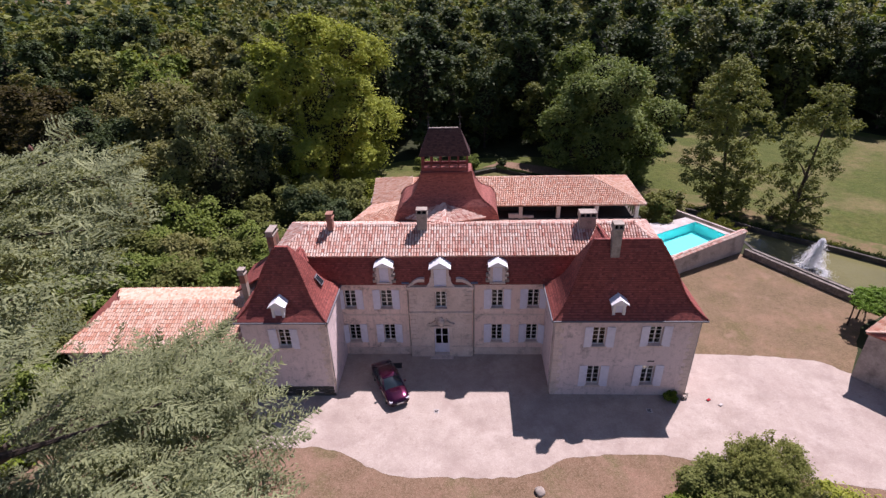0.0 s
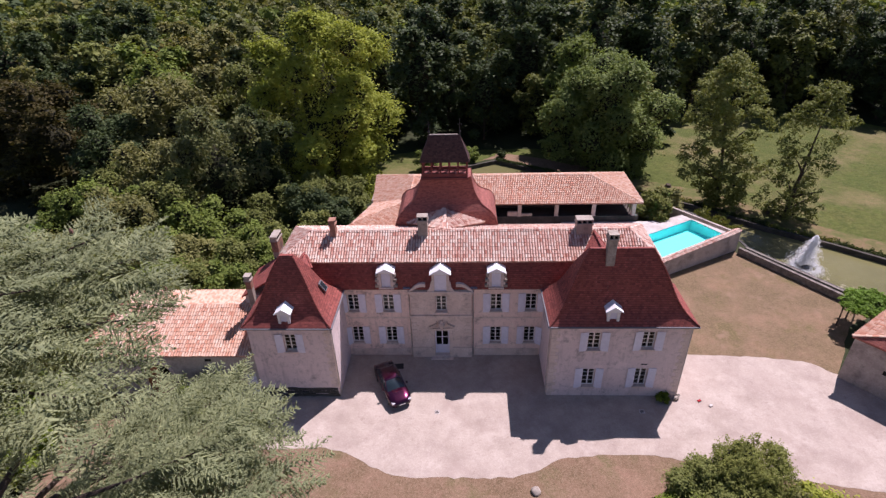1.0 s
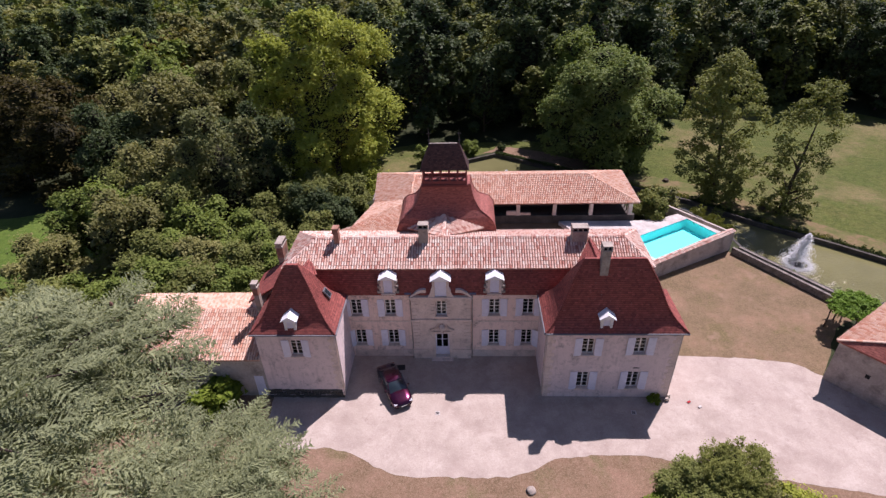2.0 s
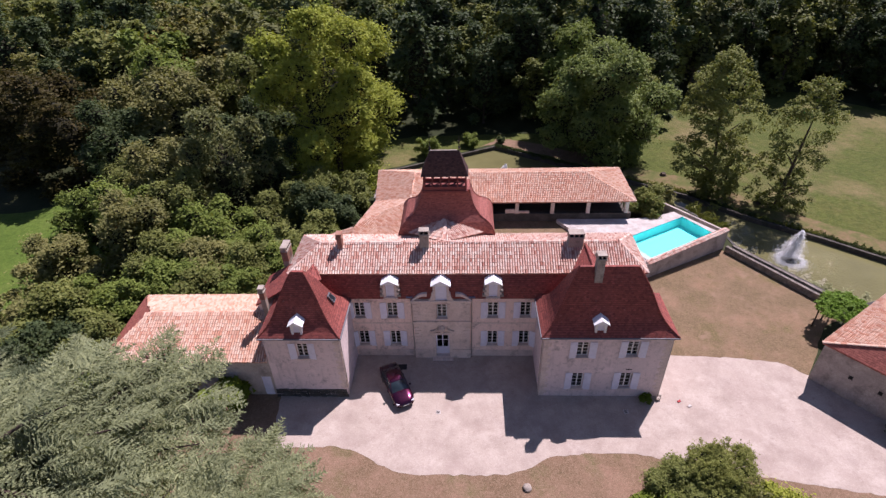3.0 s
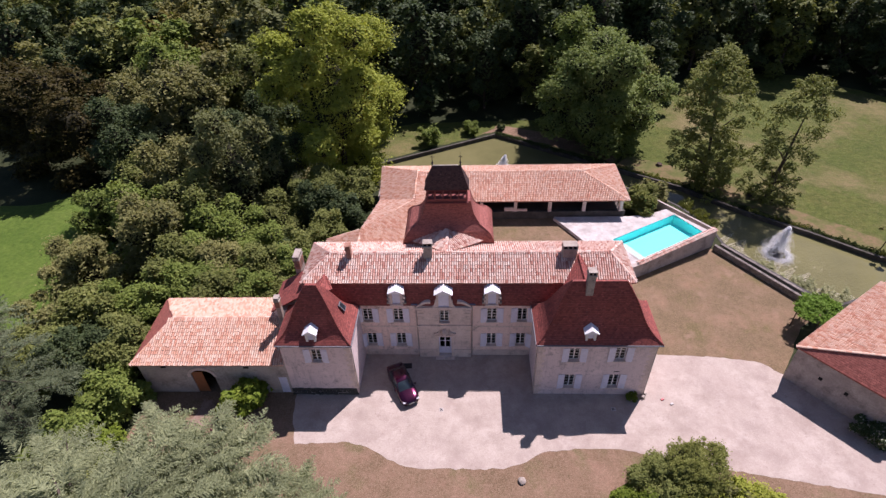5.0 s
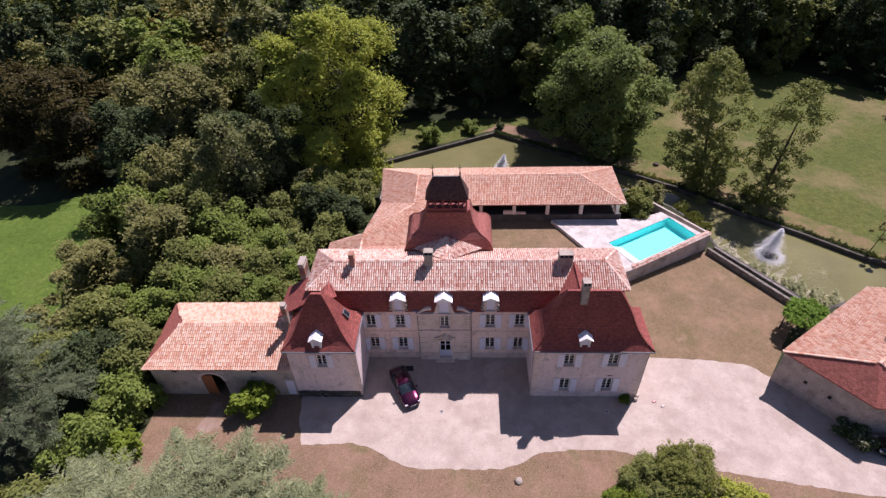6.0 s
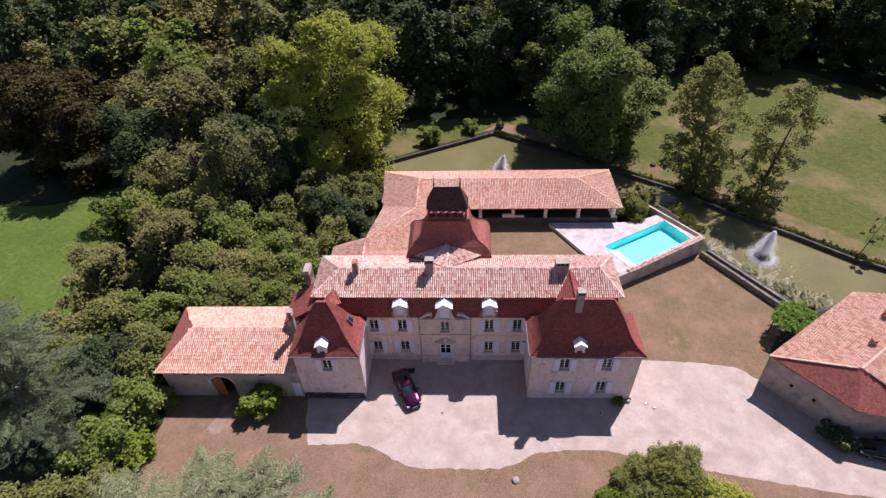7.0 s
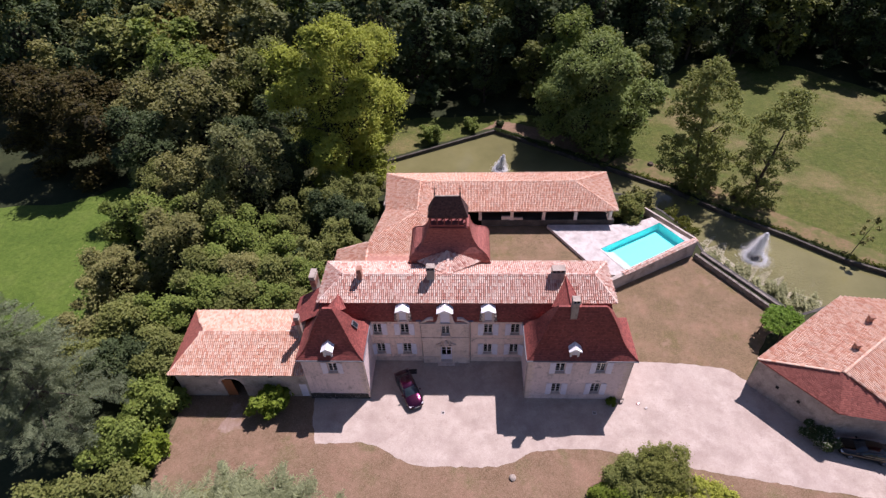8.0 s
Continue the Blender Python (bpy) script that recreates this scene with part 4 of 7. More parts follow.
def dormer_zinc(x, y, z, w, h, depth, roof_h, stone, volutes, label):
    """A dormer: two cheeks, a shuttered front and a small white metal gable roof."""
    bm = bmesh.new()
    box(bm, x - w / 2, x - w / 2 + 0.2, y, y + depth, z, z + h)
    box(bm, x + w / 2 - 0.2, x + w / 2, y, y + depth, z, z + h)
    box(bm, x - w / 2 + 0.2, x + w / 2 - 0.2, y, y + depth, z + h - 0.16, z + h)
    box(bm, x - w / 2 - 0.04, x + w / 2 + 0.04, y - 0.07, y + 0.1, z - 0.1, z + 0.02)
    d = part("dormer", bevelled(bm, 0.012), stone, house, label)
    bm = bmesh.new()
    box(bm, x - w / 2 + 0.2, x + w / 2 - 0.2, y + 0.12, y + 0.17, z + 0.02, z + h - 0.16)
    box(bm, x - 0.012, x + 0.012, y + 0.108, y + 0.122, z + 0.02, z + h - 0.16)
    part("shutter", bm, "shutter_paint", d)
    bm = bmesh.new()
    o = 0.17
    zt = z + h
    for s in (-1, 1):
        a = [(x, y - o, zt + roof_h), (x + s * (w / 2 + o), y - o, zt - 0.02), (x + s * (w / 2 + o), y + depth + 0.2, zt - 0.02), (x, y + depth + 0.2, zt + roof_h)]
        slab(bm, a, 0.07)
    v = [bm.verts.new(p) for p in ((x - w / 2 - o + 0.06, y - o + 0.05, zt - 0.05), (x + w / 2 + o - 0.06, y - o + 0.05, zt - 0.05), (x, y - o + 0.05, zt + roof_h - 0.04))]
    bm.faces.new(v)
    part("roof", bm, "zinc_white", d, "white metal gable roof")
    if not volutes and stone == "stone_trim":
        for s in (-1, 1):
            for k in range(5):
                out = (0.34, 0.16, 0.30, 0.12, 0.24)[k]
                x0, x1 = sorted((x + s * (w / 2 - 0.02), x + s * (w / 2 + out)))
                bm = bmesh.new()
                box(bm, x0, x1, y + 0.02, y + 0.34, z + k * (h - 0.22) / 5 + 0.008, z + (k + 1) * (h - 0.22) / 5 - 0.008)
                part("jamb_stone", bevelled(bm, 0.015), "stone_trim" if k % 2 else "chimney_stone", d)
    for s in volutes:
        bm = bmesh.new()
        pts = [(0, 0), (0.42, 0), (0.40, 0.12), (0.28, 0.2), (0.17, 0.4), (0.13, 0.75), (0.0, 0.95)]
        pts = [(x + s * (w / 2 + px), z + pz) for px, pz in pts]
        extrude_poly(bm, pts if s > 0 else pts[::-1], 0.24, Matrix.Translation((0, y + 0.03, 0)))
        part("volute", bm, stone, d)
    return d


dormer_zinc(-4.33, -0.24, 7.45, 1.14, 1.5, 0.97, 0.38, "stone_trim", (), "stone roof dormer with stepped jambs")
dormer_zinc(4.50, -0.24, 7.45, 1.14, 1.5, 0.97, 0.38, "stone_trim", (), "stone roof dormer with stepped jambs")
dormer_zinc(0.04, PY - 0.2, 7.06, 1.38, 1.75, 1.05, 0.52, "stone_trim", (-1, 1), "tall stone dormer over the entrance")
for s in (-1, 1):
    bm = bmesh.new()
    arc = []
    for k in range(10):
        g = k / 9
        arc.append((0.04 + s * (2.62 - 1.38 * g), 7.06 + 0.82 * math.sin(g * 1.75) ** 0.9 * (1 - 0.12 * g)))
    inner = [(px - s * 0.0, max(7.06, pz - 0.27)) for px, pz in arc]
    pts = arc + inner[::-1]
    extrude_poly(bm, pts, 0.5, Matrix.Translation((0, PY - 0.16, 0)))
    part("pediment_scroll", bm, "stone_trim", house, "curved half pediment with worn lead-grey top")
    bm = bmesh.new()
    back = [(px, pz - 0.18) for px, pz in arc] + [(arc[-1][0], 7.06), (arc[0][0], 7.06)]
    extrude_poly(bm, back, 0.3, Matrix.Translation((0, PY - 0.02, 0)))
    part("pediment_infill", bm, "chimney_stone", house)
    bm = bmesh.new()
    box(bm, s * 2.72 - 0.28, s * 2.72 + 0.28, -0.16, 0.10, EAVE + 0.07, EAVE + 0.22)
    part("lead_gutter", bm, "lead_blue", house)


def hip_roof(name, fl, fr, bl, br, TL, TR, back, label):
    """A steep plain-tile hipped roof that kicks out at the eaves."""
    N = 14
    rings = []
    for i in range(N + 1):
        s = i / N
        h = s + 1.35 * s * (1 - s) ** 3
        ring = []
        for c, t in ((fl, TL), (fr, TR), (br, back[1]), (bl, back[0])):
            ring.append((c[0] + (t[0] - c[0]) * h, c[1] + (t[1] - c[1]) * h, c[2] + (t[2] - c[2]) * s))
        rings.append(ring)
    bm = bmesh.new()
    base = [[(x, y, z - 0.12) for x, y, z in rings[0]]]
    R = loft(bm, base + rings)
    bm.faces.new(R[-1])
    bm.faces.new(R[0][::-1])
    return part(name, bm, "flat_tile", house, label)


def pavilion(x0, x1, y0, wins, name_label):
    bm = bmesh.new()
    hs = [(x - x0, x - x0 + WW, z, z + WH * sz) for x, z, sz in wins]
    wall_panel(bm, x1 - x0, 0, EAVE, 0.5, hs, pose(x0, y0, 0))
    part("wall", bm, "wall_pavilion", house, name_label)
    plain_wall(house, 0.19 - y0 - 0.5, 0, EAVE, 0.5, pose(x1, y0 + 0.5, 0, 0, 0, 90), "wall_pavilion")
    plain_wall(house, 0.19 - y0 - 0.5, 0, EAVE, 0.5, pose(x0, 0.19, 0, 0, 0, -90), "wall_pavilion")
    # unseen pavilion floors with the room's darkness put into their colour
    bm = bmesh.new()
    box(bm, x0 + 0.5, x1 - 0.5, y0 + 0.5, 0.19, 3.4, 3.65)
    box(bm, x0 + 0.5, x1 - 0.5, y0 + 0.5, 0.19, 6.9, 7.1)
    part("inner_floor", bm, "room_shade", house)
    bm = bmesh.new()
    box(bm, x0 - 0.1, x1 + 0.1, y0 - 0.12, y0 - 0.003, EAVE - 0.2, EAVE - 0.02)
    box(bm, x0 - 0.1, x0 - 0.003, y0, 0.0, EAVE - 0.2, EAVE - 0.02)
    box(bm, x1 + 0.003, x1 + 0.1, y0, -0.9, EAVE - 0.2, EAVE - 0.02)
    part("cornice", bevelled(bm, 0.012), "stone_trim", house)
    for x, z, sz in wins:
        window(x, y0, z, 1.0, sz, shutters=(5, 5))


LPX0, LPX1, LPY = -14.35, -8.1, -4.75
RPX0, RPX1, RPY = 8.42, 18.52, -4.55
pavilion(LPX0, LPX1, LPY, [(-11.74, 4.70, 0.95)], "grey-beige rendered pavilion wall with water stains")
pavilion(RPX0, RPX1, RPY, [(11.12, 4.72, 0.96), (15.10, 4.80, 0.96), (11.06, 1.0, 1.06), (15.05, 1.05, 1.06)], "grey-beige rendered pavilion wall with worn patches")
hip_roof("pavilion_roof", (-14.62, -5.05, 7.2), (-7.88, -5.05, 7.2), (-14.62, 0.0, 7.2), (-7.88, 0.0, 7.2),
         (-11.62, -2.45, 11.9), (-10.68, -2.45, 11.9), ((-11.62, -2.2, 11.9), (-10.68, -2.2, 11.9)), "steep red plain-tile pavilion roof")
hip_roof("pavilion_roof", (8.14, -4.92, 7.25), (18.80, -4.92, 7.25), (8.14, 0.1, 7.25), (18.80, 0.55, 7.25),
         (10.95, -2.55, 12.4), (15.40, -2.55, 12.4), ((10.95, -2.35, 12.4), (15.40, -2.35, 12.4)), "steep red plain-tile pavilion roof")


def cricket(R0, PK, L, R):
    bm = bmesh.new()
    a, p, l, r = [bm.verts.new(c) for c in (R0, PK, L, R)]
    bm.faces.new((a, l, p))
    bm.faces.new((a, p, r))
    bm.faces.new((a, r, l))
    bm.faces.new((p, l, r))
    saddle = part("saddle_roof", bm, "flat_tile", house, "small red tile saddle behind the pavilion roof")
    V, F = [], []
    ridge_tiles(V, F, R0, PK, 0.11)
    ridge_tiles(V, F, R, PK, 0.10)
    raw("ridge", V, F, "flat_tile", saddle)


cricket((12.4, -1.5, 11.3), (12.5, 2.9, 10.85), (10.75, -0.3, 9.8), (13.8, -0.3, 9.8))
cricket((-11.15, -1.5, 10.25), (-11.0, 1.4, 9.86), (-12.1, -0.3, 9.4), (-10.1, -0.3, 9.4))
dormer_zinc(-11.33, -4.80, 7.30, 0.9, 1.1, 1.9, 0.42, "frame_paint", (), "small white timber roof dormer")
dormer_zinc(12.68, -4.66, 7.36, 0.9, 1.1, 1.9, 0.42, "frame_paint", (), "small white timber roof dormer")
# hip caps of the pavilion roofs
for (c, t) in (((-14.62, -5.05, 7.2), (-11.62, -2.45, 11.9)), ((-7.88, -5.05, 7.2), (-10.68, -2.45, 11.9)), ((8.14, -4.92, 7.25), (10.95, -2.55, 12.4)), ((18.80, -4.92, 7.25), (15.40, -2.55, 12.4))):
    pts = []
    for i in range(29):
        s = i / 28
        h = s + 1.35 * s * (1 - s) ** 3
        pts.append((c[0] + (t[0] - c[0]) * h, c[1] + (t[1] - c[1]) * h, c[2] + (t[2] - c[2]) * s))
    bm = bmesh.new()
    tube(bm, pts, [0.085 if i % 2 else 0.07 for i in range(29)], 7)
    part("hip_cap", bm, "flat_tile", house)
# gutters along the eaves
for pts in ([(-14.6, -5.1, 7.12), (-7.86, -5.1, 7.12)], [(-7.84, -5.08, 7.12), (-7.84, -0.1, 7.12)], [(8.10, -4.97, 7.17), (18.82, -4.97, 7.17)], [(8.10, -4.95, 7.17), (8.10, -0.1, 7.17)]):
    bm = bmesh.new()
    tube(bm, pts, [0.07, 0.07], 8)
    part("gutter", bm, "zinc_grey", house, "grey zinc gutter")
# roof window
bm = bmesh.new()
M_ = look((-8.98, -1.75, 8.72), (-8.98 + 1.75, -1.75, 8.72 + 1.15))
box(bm, -0.3, 0.3, -0.42, 0.42, -0.06, 0.06, M_)
sk = part("roof_window", bevelled(bm, 0.01), "zinc_grey", house, "small roof light in a dark metal frame")
bm = bmesh.new()
box(bm, -0.23, 0.23, -0.35, 0.35, -0.075, 0.068, M_)
part("pane", bm, "car_glass", sk)


def chimney(x, y, z0, z1, wx, wy, material, flues, label, cap=0.07):
    bm = bmesh.new()
    box(bm, x - wx / 2, x + wx / 2, y - wy / 2, y + wy / 2, z0, z1 - 0.28)
    box(bm, x - wx / 2 - cap, x + wx / 2 + cap, y - wy / 2 - cap, y + wy / 2 + cap, z1 - 0.28, z1 - 0.16)
    st = part("chimney", bevelled(bm, 0.015), material, house, label)
    long_x = wx >= wy
    n = flues
    L = (wx if long_x else wy)
    for i in range(n + 1):
        c = -L / 2 + i * L / n
        w = 0.09
        bm = bmesh.new()
        if long_x:
            box(bm, x + c - w / 2, x + c + w / 2, y - wy / 2, y + wy / 2, z1 - 0.16, z1 + 0.12)
        else:
            box(bm, x - wx / 2, x + wx / 2, y + c - w / 2, y + c + w / 2, z1 - 0.16, z1 + 0.12)
        part("flue_wall", bm, material, st)
    bm = bmesh.new()
    box(bm, x - wx / 2 + 0.04, x + wx / 2 - 0.04, y - wy / 2 + 0.04, y + wy / 2 - 0.04, z1 - 0.18, z1 - 0.13)
    part("flue", bm, "soot_shade", st)
    bm = bmesh.new()
    box(bm, x - wx / 2 - 0.05, x + wx / 2 + 0.05, y - wy / 2 - 0.05, y + wy / 2 + 0.05, z1 + 0.12, z1 + 0.2)
    part("cap", bevelled(bm, 0.015), material, st)
    return st


chimney(-8.85, 3.0, 10.4, 11.85, 0.45, 0.62, "chimney_brick", 1, "slim brick chimney on the tiled roof")
chimney(-1.42, 3.0, 10.4, 12.15, 0.80, 0.60, "chimney_stone", 2, "stone chimney with open flues")
chimney(11.66, 3.1, 10.4, 11.75, 1.25, 0.75, "chimney_stone", 3, "broad stone chimney with three open flues")
chimney(12.35, -2.75, 10.6, 13.6, 0.62, 0.62, "chimney_stone", 2, "tall stone chimney rising from the pavilion roof")
chimney(-14.3, 4.2, 0.0, 9.9, 0.55, 1.3, "chimney_stone", 1, "tall rendered gable chimney with brick top")
chimney(-15.0, -1.2, 0.0, 9.2, 0.42, 0.5, "chimney_stone", 1, "slender rendered chimney beside the shed roof")
for x, y, z0, z1, wx, wy in ((-14.3, 4.2, 8.6, 9.6, 0.55, 1.3), (-15.0, -1.2, 8.2, 8.9, 0.42, 0.5)):
    bm = bmesh.new()
    box(bm, x - wx / 2 - 0.012, x + wx / 2 + 0.012, y - wy / 2 - 0.012, y + wy / 2 + 0.012, z0, z1)
    part("brick_head", bevelled(bm, 0.01), "chimney_brick", house, "weathered red brick chimney head")
# no hole is cut: a near-black block paints the slot's inner shade
bm = bmesh.new()
box(bm, 15.35, 15.85, RPY - 0.006, RPY + 0.1, 3.25, 3.36)
part("wall_slot", bm, "soot_shade", house)
for x, y, w in ((18.45, -4.95, 0.42), (18.75, -4.55, 0.3)):
    guard = thing("guard_stone", "weathered stone block at the foot of the pavilion corner", "stone", x, y, 0.016, 20)
    bm = bmesh.new()
    box(bm, -w / 2, w / 2, -w / 3, w / 3, 0, w * 0.7)
    part("block", bevelled(bm, 0.06, 2), "chimney_stone", guard)
# link behind the pavilion
bm = bmesh.new()
prism(bm, [(-16.0, -0.4), (-13.2, -0.4), (-13.2, 3.4), (-16.0, 3.4)], 0, 6.9)
part("wall", bm, "wall_pavilion", house)
bm = bmesh.new()
slab(bm, [(-16.2, -0.6, 6.9), (-13.0, -0.6, 8.9), (-13.0, 3.6, 8.9), (-16.2, 3.6, 6.9)], 0.15)
part("lean_to_roof", bm, "flat_tile", house, "dark red tile lean-to roof")
# rubble footing and quoins
r_ = random.Random(8)
for row in range(3):
    x = LPX0 - 0.05
    while x < LPX1 - 0.1:
        w = r_.uniform(0.25, 0.6)
        x1 = min(x + w, LPX1 + 0.03)
        bm = bmesh.new()
        box(bm, x + 0.01, x1 - 0.01, LPY - r_.uniform(0.05, 0.13), LPY - 0.003, row * 0.32 + 0.01, row * 0.32 + r_.uniform(0.24, 0.315))
        part("footing_stone", bevelled(bm, 0.015), "dark_stone", house)
        x = x1
for cx, sx in ((RPX0, 1), (RPX1, -1)):
    for k in range(20):
        bm = bmesh.new()
        w = 0.62 if k % 2 else 0.40
        x0, x1 = sorted((cx - sx * 0.02, cx + sx * w))
        box(bm, x0, x1, RPY - 0.022, RPY + 0.3, 0.05 + k * 0.345, 0.05 + k * 0.345 + 0.325)
        part("quoin", bevelled(bm, 0.008), "stone_trim", house)
for cx, sx in ((LPX1, -1),):
    for k in range(17):
        bm = bmesh.new()
        w = 0.55 if k % 2 else 0.36
        x0, x1 = sorted((cx - sx * 0.02, cx + sx * w))
        box(bm, x0, x1, LPY - 0.02, LPY + 0.3, 1.0 + k * 0.345, 1.0 + k * 0.345 + 0.325)
        part("quoin", bevelled(bm, 0.008), "stone_trim", house)
# rain pipes
for x, y, z1 in ((-2.62, 0.12, 6.9), (2.68, 0.12, 6.9), (-8.02, -4.6, 7.1), (8.3, -4.4, 7.1), (18.62, -4.45, 7.1)):
    bm = bmesh.new()
    tube(bm, [(x, y, 0.05), (x, y, z1)], [0.045, 0.045], 8)
    part("rain_pipe", bm, "old_wall", house)

# bell roof with its cupola
DX, DY = 0.42, 8.6
prof = [(4.5, 2.75, 6.0), (4.5, 2.75, 9.2), (4.48, 2.7, 9.8), (4.4, 2.6, 10.2), (4.2, 2.45, 10.6), (3.9, 2.25, 10.95), (3.5, 2.0, 11.2), (3.1, 1.75, 11.45), (2.8, 1.5, 11.8), (2.5, 1.28, 12.3), (2.3, 1.1, 12.9), (2.15, 0.98, 13.7)]
bm = bmesh.new()
rr = loft(bm, [rect(DX - a, DX + a, DY - b, DY + b, z) for a, b, z in prof])
bm.faces.new(rr[-1])
bell = part("bell_roof", bm, "dome_tile", house, "swelling bell-shaped red tile roof")
for n_, m_ in ((8.8, pose(DX - 4.4, DY - 2.65, 0)), (8.8, pose(DX + 4.4, DY + 2.65, 0, 0, 0, 180)), (5.3, pose(DX + 4.4, DY - 2.65, 0, 0, 0, 90)), (5.3, pose(DX - 4.4, DY + 2.65, 0, 0, 0, -90))):
    plain_wall(house, n_, 0, 9.2, 0.4, m_, "wall_pavilion")
# bell hips and the cupola
for sx in (-1, 1):
    for sy in (-1, 1):
        bm = bmesh.new()
        tube(bm, [(DX + sx * a, DY + sy * b, z) for a, b, z in prof[1:]], [0.06] * (len(prof) - 1), 6)
        part("hip_cap", bm, "dome_tile", bell)
CX, CY = 0.33, 8.25
bm = bmesh.new()
box(bm, CX - 2.05, CX + 2.05, CY - 0.98, CY + 1.1, 13.55, 13.75)
cup = part("cupola_floor", bevelled(bm, 0.02), "red_wood", house)
for ix in range(6):
    for yy in (CY - 0.82, CY + 0.82):
        bm = bmesh.new()
        box(bm, CX - 1.97 + ix * 0.76, CX - 1.83 + ix * 0.76, yy - 0.07, yy + 0.07, 13.75, 15.16)
        part("post", bm, "red_wood", cup)
for xx in (CX - 1.9, CX + 1.9):
    bm = bmesh.new()
    box(bm, xx - 0.07, xx + 0.07, CY - 0.07, CY + 0.07, 13.75, 15.16)
    part("post", bm, "red_wood", cup)
for yy in (CY - 0.82, CY + 0.82):
    bm = bmesh.new()
    box(bm, CX - 1.96, CX + 1.96, yy - 0.06, yy + 0.06, 13.8, 14.1)
    part("railing", bm, "red_wood", cup)
bm = bmesh.new()
rr = loft(bm, [rect(CX - 1.98, CX + 1.98, CY - 0.85, CY + 0.85, 15.1), rect(CX - 2.14, CX + 2.14, CY - 0.98, CY + 0.98, 15.16), rect(CX - 2.02, CX + 2.02, CY - 0.86, CY + 0.86, 15.45), rect(CX - 1.78, CX + 1.78, CY - 0.6, CY + 0.6, 16.1), rect(CX - 1.5, CX + 1.5, CY - 0.28, CY + 0.28, 16.8), rect(CX - 1.32, CX + 1.32, CY - 0.05, CY + 0.05, 17.28)])
bm.faces.new(rr[0][::-1])
bm.faces.new(rr[-1])
cap_ = part("cupola_roof", bm, "cupola_tile", house, "dark lichened tile roof of the cupola")
V, F = [], []
ridge_tiles(V, F, (CX - 1.34, CY, 17.25), (CX + 1.34, CY, 17.25), 0.1, 0.35)
raw("ridge", V, F, "chimney_stone", cap_)
for s in (-1, 1):
    bm = bmesh.new()
    x = CX + s * 1.31
    tube(bm, [(x, CY, z) for z in (17.2, 17.45, 17.55, 17.7, 18.65)], [0.08, 0.05, 0.12, 0.04, 0.015], 8)
    box(bm, x - 0.2, x + 0.2, CY - 0.012, CY + 0.012, 18.15, 18.2)
    part("finial", bm, "iron", house)
# tiled link between main roof and bell roof
PR = (0.35, 6.3, 11.15)
PF = (0.35, 4.6, 11.1)
pantile_roof("link_roof", house, [[(-3.6, 6.4, 9.95), (0.0, 3.45, 10.82), PF, PR], [(0.7, 3.45, 10.82), (4.3, 6.4, 9.95), PR, PF], [(-0.2, 3.4, 10.8), (0.9, 3.4, 10.8), PF]],
             [(PF, PR), ((0.1, 3.4, 10.85), PF)], "canal_tile", seed=4)

# ---- rear range with the open loggia ----
rear = thing("rear_range", "long low rear wing with canal tiles and open loggia", "outbuilding")
LZ = 3.72
LF, LB, LR, LL = 22.6, 31.9, 23.2, -9.9
ra, rb = (-4.4, 27.2, 5.55), (17.6, 27.2, 5.55)
f0, f1, k1, k0 = (-2.0, LF, LZ), (LR, LF, LZ), (LR, LB, LZ), (LL, LB, LZ)
w0 = (-4.4, 20.5, 5.5)
kn = (-9.1, 23.1, LZ)
b0, b1 = (-10.0, 6.6, 5.55), (-10.1, 14.3, 5.5)
kc = (-14.45, 14.7, LZ)
pantile_roof("roof", rear, [[f0, f1, rb, ra, (-2.0, 24.6, 4.55)], [k1, k0, ra, rb], [f1, k1, rb], [k0, kn, w0, ra], [(0.8, 14.2, LZ), (0.8, 22.6, LZ), ra, w0]],
             [(ra, rb), (ra, w0), (f1, rb), (k1, rb), (k0, ra)], "canal_tile_new", "sunlit pinkish canal-tile roof", seed=6)
pantile_roof("roof", rear, [[kn, b1, w0], [kc, (-14.45, 6.5, LZ), b0, b1], [(-4.6, 6.5, LZ), (0.8, 14.2, LZ), w0, b1, b0]],
             [(b0, b1), (b1, w0), (kc, b1)], "canal_tile_new", seed=7)
# back wall coloured dark to stand for the shade under the roof
plain_wall(rear, LR - LL - 0.6, 0, LZ - 0.1, 0.5, pose(LR - 0.3, LB - 0.3, 0, 0, 0, 180), "loggia_shade")
plain_wall(rear, 6.6, 0, LZ - 0.2, 0.5, pose(LL + 0.3, LB - 0.8, 0, 0, 0, -90), "old_wall")
plain_wall(rear, 8.6, 0, LZ - 0.3, 0.5, pose(-8.8, 22.9, 0, 0, 0, -97), "old_wall")
plain_wall(rear, 4.2, 0, LZ - 0.1, 0.5, pose(-9.9, 14.2, 0, 0, 0, 180), "old_wall")
# inner wall and floor, with the loggia's shade painted into them
plain_wall(rear, 8.6, 0, LZ - 0.1, 0.5, pose(4.6, 26.4, 0), "loggia_shade")
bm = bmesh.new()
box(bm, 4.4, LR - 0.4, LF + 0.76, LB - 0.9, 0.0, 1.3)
part("platform", bm, "loggia_shade", rear, "loggia floor with the inner shade put into its dark colour")
bm = bmesh.new()
box(bm, 4.4, LR - 0.3, LF + 0.2, LF + 0.75, 0.0, 1.93)
part("parapet", bevelled(bm, 0.02), "dark_stone", rear, "grey stone plinth wall below the pillars")
plain_wall(rear, 7.9, 0, 3.5, 0.5, pose(-14.2, 14.4, 0, 0, 0, -90), "old_wall")
